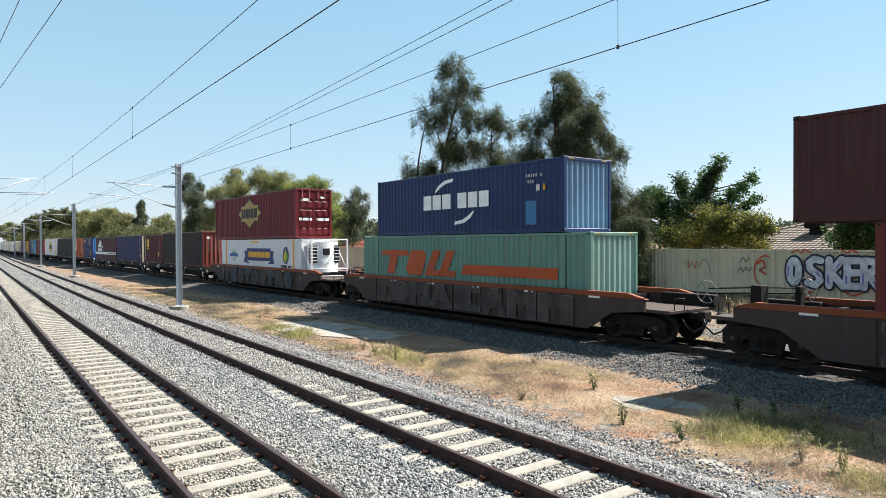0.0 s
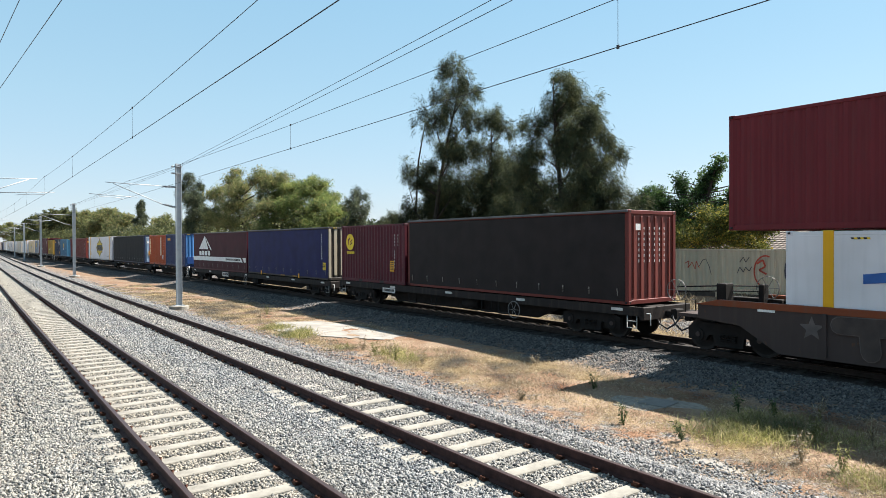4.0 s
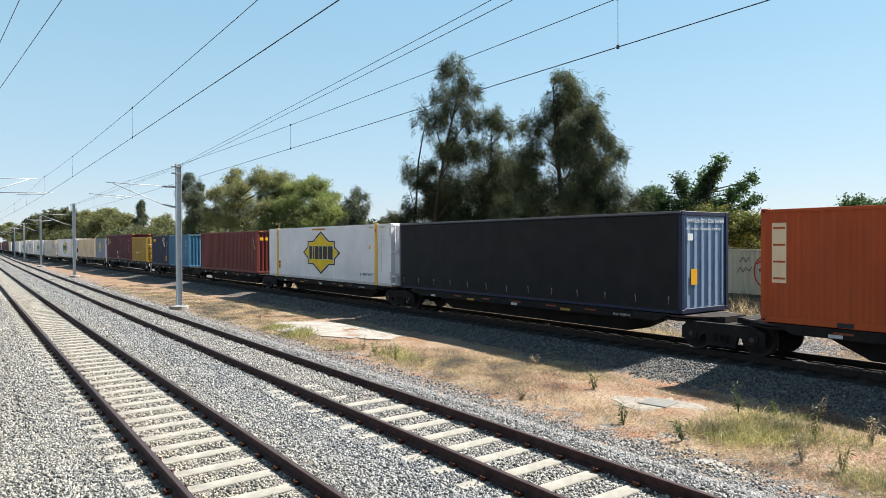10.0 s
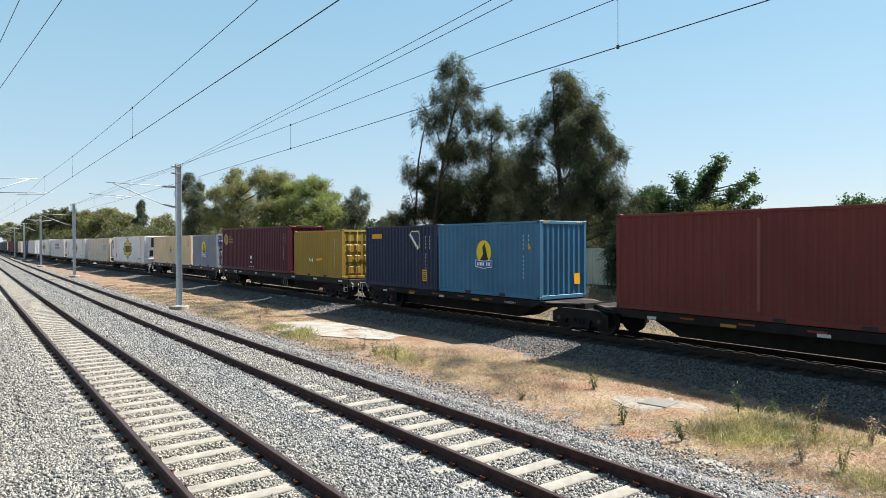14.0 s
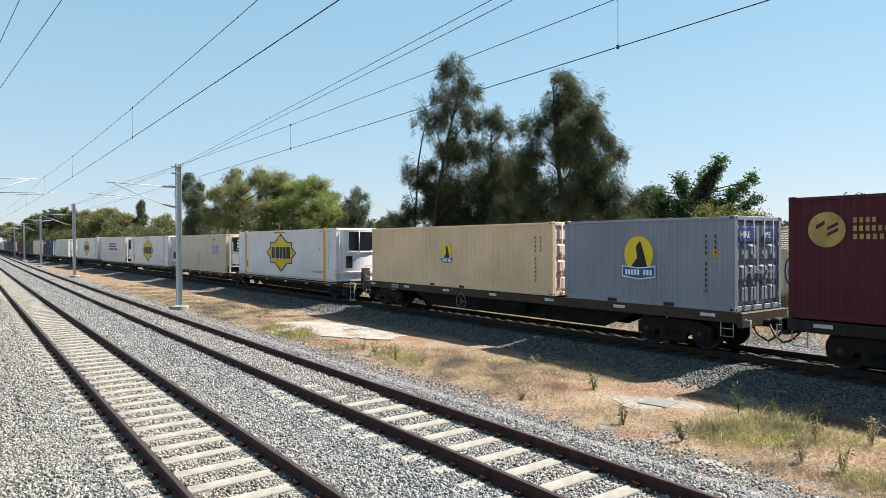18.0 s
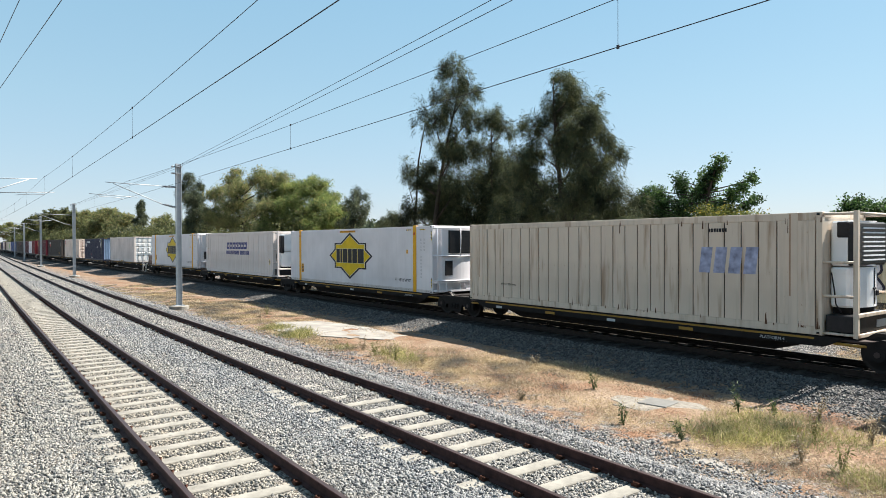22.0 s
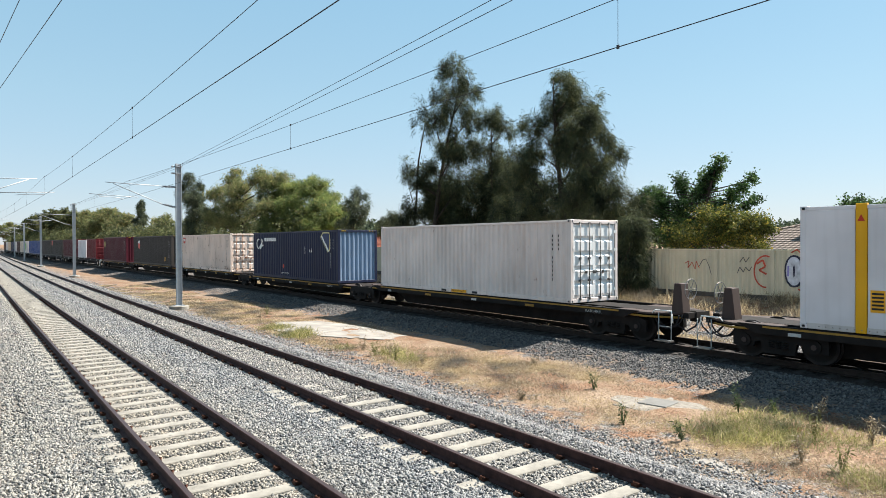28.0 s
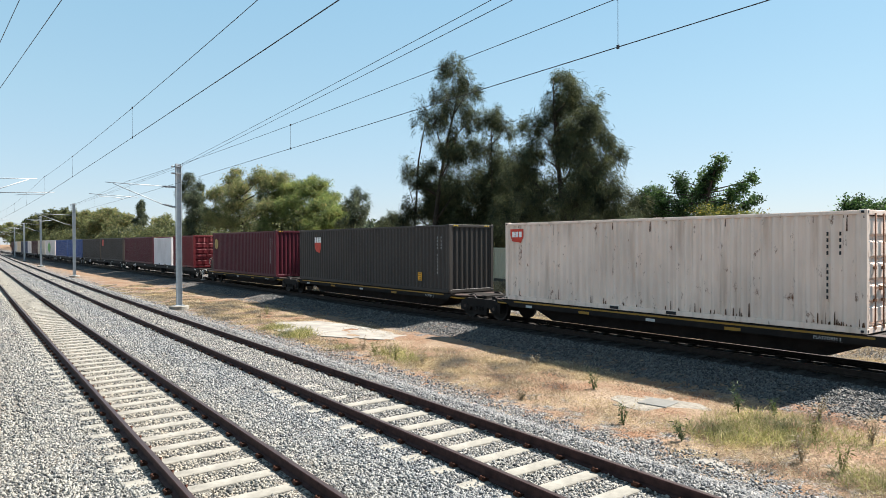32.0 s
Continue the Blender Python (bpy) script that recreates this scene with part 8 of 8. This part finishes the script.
def build_stones(beds, m, label, seed):
    """Loose crushed rock where the camera stands nearest; one heap of stones too many to count."""
    rng = np.random.default_rng(seed)
    pts, size = [], []
    for y0, y1, x0, x1, per, s0, s1 in beds:
        n = int((y1 - y0) * (x1 - x0) * per)
        x, y = rng.uniform(x0, x1, n), rng.uniform(y0, y1, n)
        keep = rng.random(n) < 1.0
        for c, buried in ((TRACK_1, 60.0), (TRACK_2, 12.2)):
            u = x - c
            keep &= ~((np.abs(np.abs(u) - HALF_GAUGE) < 0.1))
            ph = np.abs(((y - 0.0) / SLEEPER_STEP + 0.5) % 1 - 0.5) * SLEEPER_STEP
            on = (ph < 0.13) & (np.abs(u) < HALF_GAUGE - 0.05) & (y < buried)
            keep &= ~(on & (rng.random(n) < 0.95))
            on = (ph < 0.13) & (np.abs(u) > HALF_GAUGE) & (np.abs(u) < 1.25) & (u < 0)
            keep &= ~(on & (rng.random(n) < (0.72 if c == TRACK_1 else 0.3)) & (y < 16))
        w = x - 17.72 + 0.000176 * y * y
        keep &= ~(np.abs(np.abs(w) - 0.7175) < 0.1)
        edge = np.where(x < 11, (9.55 - x) / 0.9, (w + 3.65) / 0.5) + rng.normal(size=n) * 0.25
        keep &= edge > rng.random(n) * 0.8
        x, y = x[keep], y[keep]
        pts.append(np.stack([x, y, np.array([ground_z(a, b) for a, b in zip(x, y)])], 1))
        size.append(rng.uniform(s0, s1, len(x)))
    P, S = np.concatenate(pts), np.concatenate(size)
    n = len(P)
    octa = np.array([(1, 0, 0), (0, 1, 0), (-1, 0, 0), (0, -1, 0), (0, 0, 1), (0, 0, -1)], float)
    tri = np.array([(0, 1, 4), (1, 2, 4), (2, 3, 4), (3, 0, 4), (1, 0, 5), (2, 1, 5), (3, 2, 5), (0, 3, 5)])
    v = octa[None] * (rng.uniform(0.6, 1.35, (n, 1, 3)) * np.array([1, 1, 0.7])) + rng.normal(size=(n, 6, 3)) * 0.3
    a = rng.normal(size=(n, 4))
    a /= np.linalg.norm(a, axis=1, keepdims=True)
    w, x, y, z = a.T
    R = np.stack([np.stack([1 - 2 * (y * y + z * z), 2 * (x * y - z * w), 2 * (x * z + y * w)], -1), np.stack([2 * (x * y + z * w), 1 - 2 * (x * x + z * z), 2 * (y * z - x * w)], -1), np.stack([2 * (x * z - y * w), 2 * (y * z + x * w), 1 - 2 * (x * x + y * y)], -1)], 1)
    v = np.einsum("nij,nkj->nki", R, v) * S[:, None, None] + P[:, None, :] + np.array([0, 0, 0.002]) + np.stack([np.zeros(n), np.zeros(n), rng.uniform(-0.012, 0.01, n)], 1)[:, None, :]
    f = (tri[None] + 6 * np.arange(n)[:, None, None]).reshape(-1, 3)
    me = raw_mesh("ballast_stones", v.reshape(-1, 3), f, m)
    tagged(new("ballast_stones", me), label, "ballast", kind="stuff")


build_stones(NEAR_BEDS, M_STONE, "loose grey and buff crushed rock ballast", 4)
build_stones(FREIGHT_BEDS, M_DARKSTONE, "crushed rock on the freight bed with the train's shade in its colour", 5)


def grass(name, label, patches, per, hgt, wid, m, seed, flatness=0.6, bend=0.3):
    """Blades over round patches (x, y, radius, weight)."""
    rng = np.random.default_rng(seed)
    B = []
    for x, y, r, k in patches:
        n = int(per * r * r * k)
        a, d = rng.uniform(0, 2 * math.pi, n), r * np.sqrt(rng.random(n)) * (1 + 0.2 * rng.normal(size=n))
        px, py = x + d * np.cos(a), y + d * np.sin(a)
        tuft = rng.normal(size=(n, 2)) * 0.04
        q = np.round(np.stack([px, py], 1) / 0.16) * 0.16 + tuft + 0.05 * np.sin(np.stack([py, px], 1) * 17)
        B.append(np.stack([q[:, 0], q[:, 1], [ground_z(a, b) - 0.02 for a, b in q]], 1))
    B = np.concatenate(B)
    n = len(B)
    W = rng.normal(size=(n, 3)) * flatness + np.array([0, 0, 1.0])
    W[:, 2] = np.abs(W[:, 2]) * 0.8 + 0.08
    wide = wid * (1 + np.maximum(B[:, 1] - 8, 0) / 14)
    me = blades(name, B, W, rng.uniform(0.5, 1.4, n) * hgt, rng.uniform(0.7, 1.3, n) * wide, m, rng, bend)
    return tagged(new(name, me), label, "grass", kind="stuff")


def build_grass():
    rr = random.Random(5)
    dry = []
    y = 3.5
    while y < 60:
        for k in range(3):
            x = rr.uniform(9.7, 13.4) - 0.000176 * y * y * (1 if y > 20 else 0)
            if 10.6 < x < 12.7 and 20.0 < y < 27.4 or 11.2 < x < 13.1 and 7.4 < y < 9.9:
                continue
            dry.append((x, y, rr.uniform(0.35, 0.9), rr.uniform(0.3, 1.0)))
        y += rr.uniform(0.35, 0.7) * (1 + y / 40)
    for k in range(420):
        y = 3.0 + 37.0 * rr.random() ** 1.5
        x = rr.uniform(9.75, 13.5)
        if not (11.0 < x < 12.8 and 7.3 < y < 9.7 or 10.3 < x < 13.2 and 19.7 < y < 27):
            dry.append((x, y, rr.uniform(0.3, 0.6), rr.uniform(0.3, 0.8)))
    grass("dry_grass", "flattened straw-coloured dry grass on orange soil", dry, 1900, 0.14, 0.0075, L_STRAW, 12, 1.2, 0.3)
    grass("half_green_grass", "half-green tufts of taller grass beside the pit", [(11.3, 6.3, 0.75, 1.2), (10.7, 6.4, 0.5, 1.0), (11.9, 5.6, 0.6, 0.8), (10.6, 7.1, 0.35, 0.5), (12.4, 6.4, 0.6, 0.7), (11.3, 5.5, 0.5, 0.8), (10.35, 3.95, 0.4, 1.1), (12.2, 4.9, 0.5, 0.4), (10.25, 25.3, 0.6, 0.6), (10.1, 23.2, 0.6, 0.6), (10.75, 23.8, 0.4, 0.4), (9.95, 22.5, 0.5, 0.6), (9.95, 19.1, 0.35, 0.4), (10.7, 17.4, 0.5, 0.6), (10.55, 16.2, 0.5, 0.6), (11.6, 7.0, 0.3, 0.6)], 2600, 0.42, 0.0075, L_GRASS, 13, 0.45, 0.4)
    tall = [(FENCE_X - rr.uniform(0.4, 3.0), yy, rr.uniform(0.5, 0.9), rr.uniform(0.4, 1.0)) for yy in np.arange(6, 40, 0.8)]
    grass("tall_dry_grass", "tall bleached dry grass along the fence", tall, 1500, 0.62, 0.008, L_STRAW, 14, 0.35, 0.25)
    low = [(rr.uniform(19.2, 24.8), yy, rr.uniform(0.6, 1.1), rr.uniform(0.4, 1.0)) for yy in np.arange(3, 60, 0.4)]
    grass("bank_grass", "patchy dry grass on the bank behind the freight line", low, 900, 0.26, 0.009, L_STRAW, 15, 0.8, 0.3)


build_grass()


def weed(x, y, h, m, label, seed, spread=0.16, stems=7):
    """A small upright weed: a few stems with narrow leaves."""
    rng = np.random.default_rng(seed)
    z = ground_z(x, y) - 0.02
    root = tagged(new("weed"), label, "weed", "weeds between the lines")
    root.location = (x, y, z)
    bm = bmesh.new()
    P, D = [], []
    for k in range(stems):
        a = rng.uniform(0, 6.28)
        hh = h * rng.uniform(0.55, 1.0)
        tip = Vector((spread * math.cos(a) * rng.uniform(0.3, 1), spread * math.sin(a) * rng.uniform(0.3, 1), hh))
        tube(bm, [(0, 0, 0), tip * 0.5 + Vector((0, 0, 0.04)), tip], 0.006, 4, r2=0.002)
        for t in np.linspace(0.2, 1.0, 16):
            P.append(np.array(tip) * t + rng.normal(size=3) * 0.012)
            D.append(rng.normal(size=3) + np.array([0, 0, 0.6]))
    part("stem", bm, m, root, kind="stuff")
    P, D = np.array(P), np.array(D)
    ob = new("leaves", blades("leaves", P, D, rng.uniform(0.05, 0.12, len(P)), rng.uniform(0.012, 0.026, len(P)), m, rng, 0.2))
    ob.parent = root
    return root


_r = random.Random(2)
for _x, _y, _h, _m in ((11.87, 10.3, 0.5, L_WEED), (12.64, 7.2, 0.62, L_WEED), (10.04, 8.0, 0.42, L_WEED), (10.05, 6.75, 0.42, L_WEED), (10.2, 16.3, 0.62, L_GRASS), (10.4, 16.9, 0.55, L_STRAW), (10.25, 17.6, 0.5, L_GRASS), (10.3, 18.4, 0.5, L_STRAW), (10.5, 15.4, 0.4, L_STRAW), (9.85, 10.6, 0.35, L_STRAW), (10.6, 5.0, 0.55, L_STRAW), (11.9, 5.4, 0.5, L_GRASS), (12.9, 6.6, 0.4, L_WEED), (13.4, 6.0, 0.45, L_STRAW), (12.4, 4.7, 0.5, L_STRAW), (13.0, 13.4, 0.35, L_STRAW), (10.9, 29.0, 0.5, L_STRAW), (11.8, 30.5, 0.5, L_GRASS), (10.6, 4.4, 0.5, L_GRASS)):
    weed(_x, _y, _h, _m, {L_WEED.name: "small dark green weed in dry soil", L_GRASS.name: "half-dry green weed in dry soil", L_STRAW.name: "dried-out brown weed stalks in soil"}[_m.name], _r.randrange(999))


# ---- the moving train ----
def on_line(y, z):
    e = 0.5
    return pose(freight_x(y), y, z, 0, 0, -math.degrees(math.atan((freight_x(y + e) - freight_x(y - e)) / (2 * e))))


def motions():
    times = [2.0 * k for k in range(17)]
    for ob, s, z in LOADS + WAGONS:
        walk(ob, [(t, on_line(s - SPEED * t, z)) for t in times])
    turn = math.degrees(SPEED / 0.46)
    first = WHEELS[0]
    rows = [(k / 15, pose(0, 0, 0, turn * k / 15)) for k in range(481)]
    walk(first, rows)
    for w in WHEELS[1:]:
        w.rotation_mode = "QUATERNION"
        a = w.animation_data_create()
        a.action = first.animation_data.action
        a.action_slot = first.animation_data.action_slot


motions()
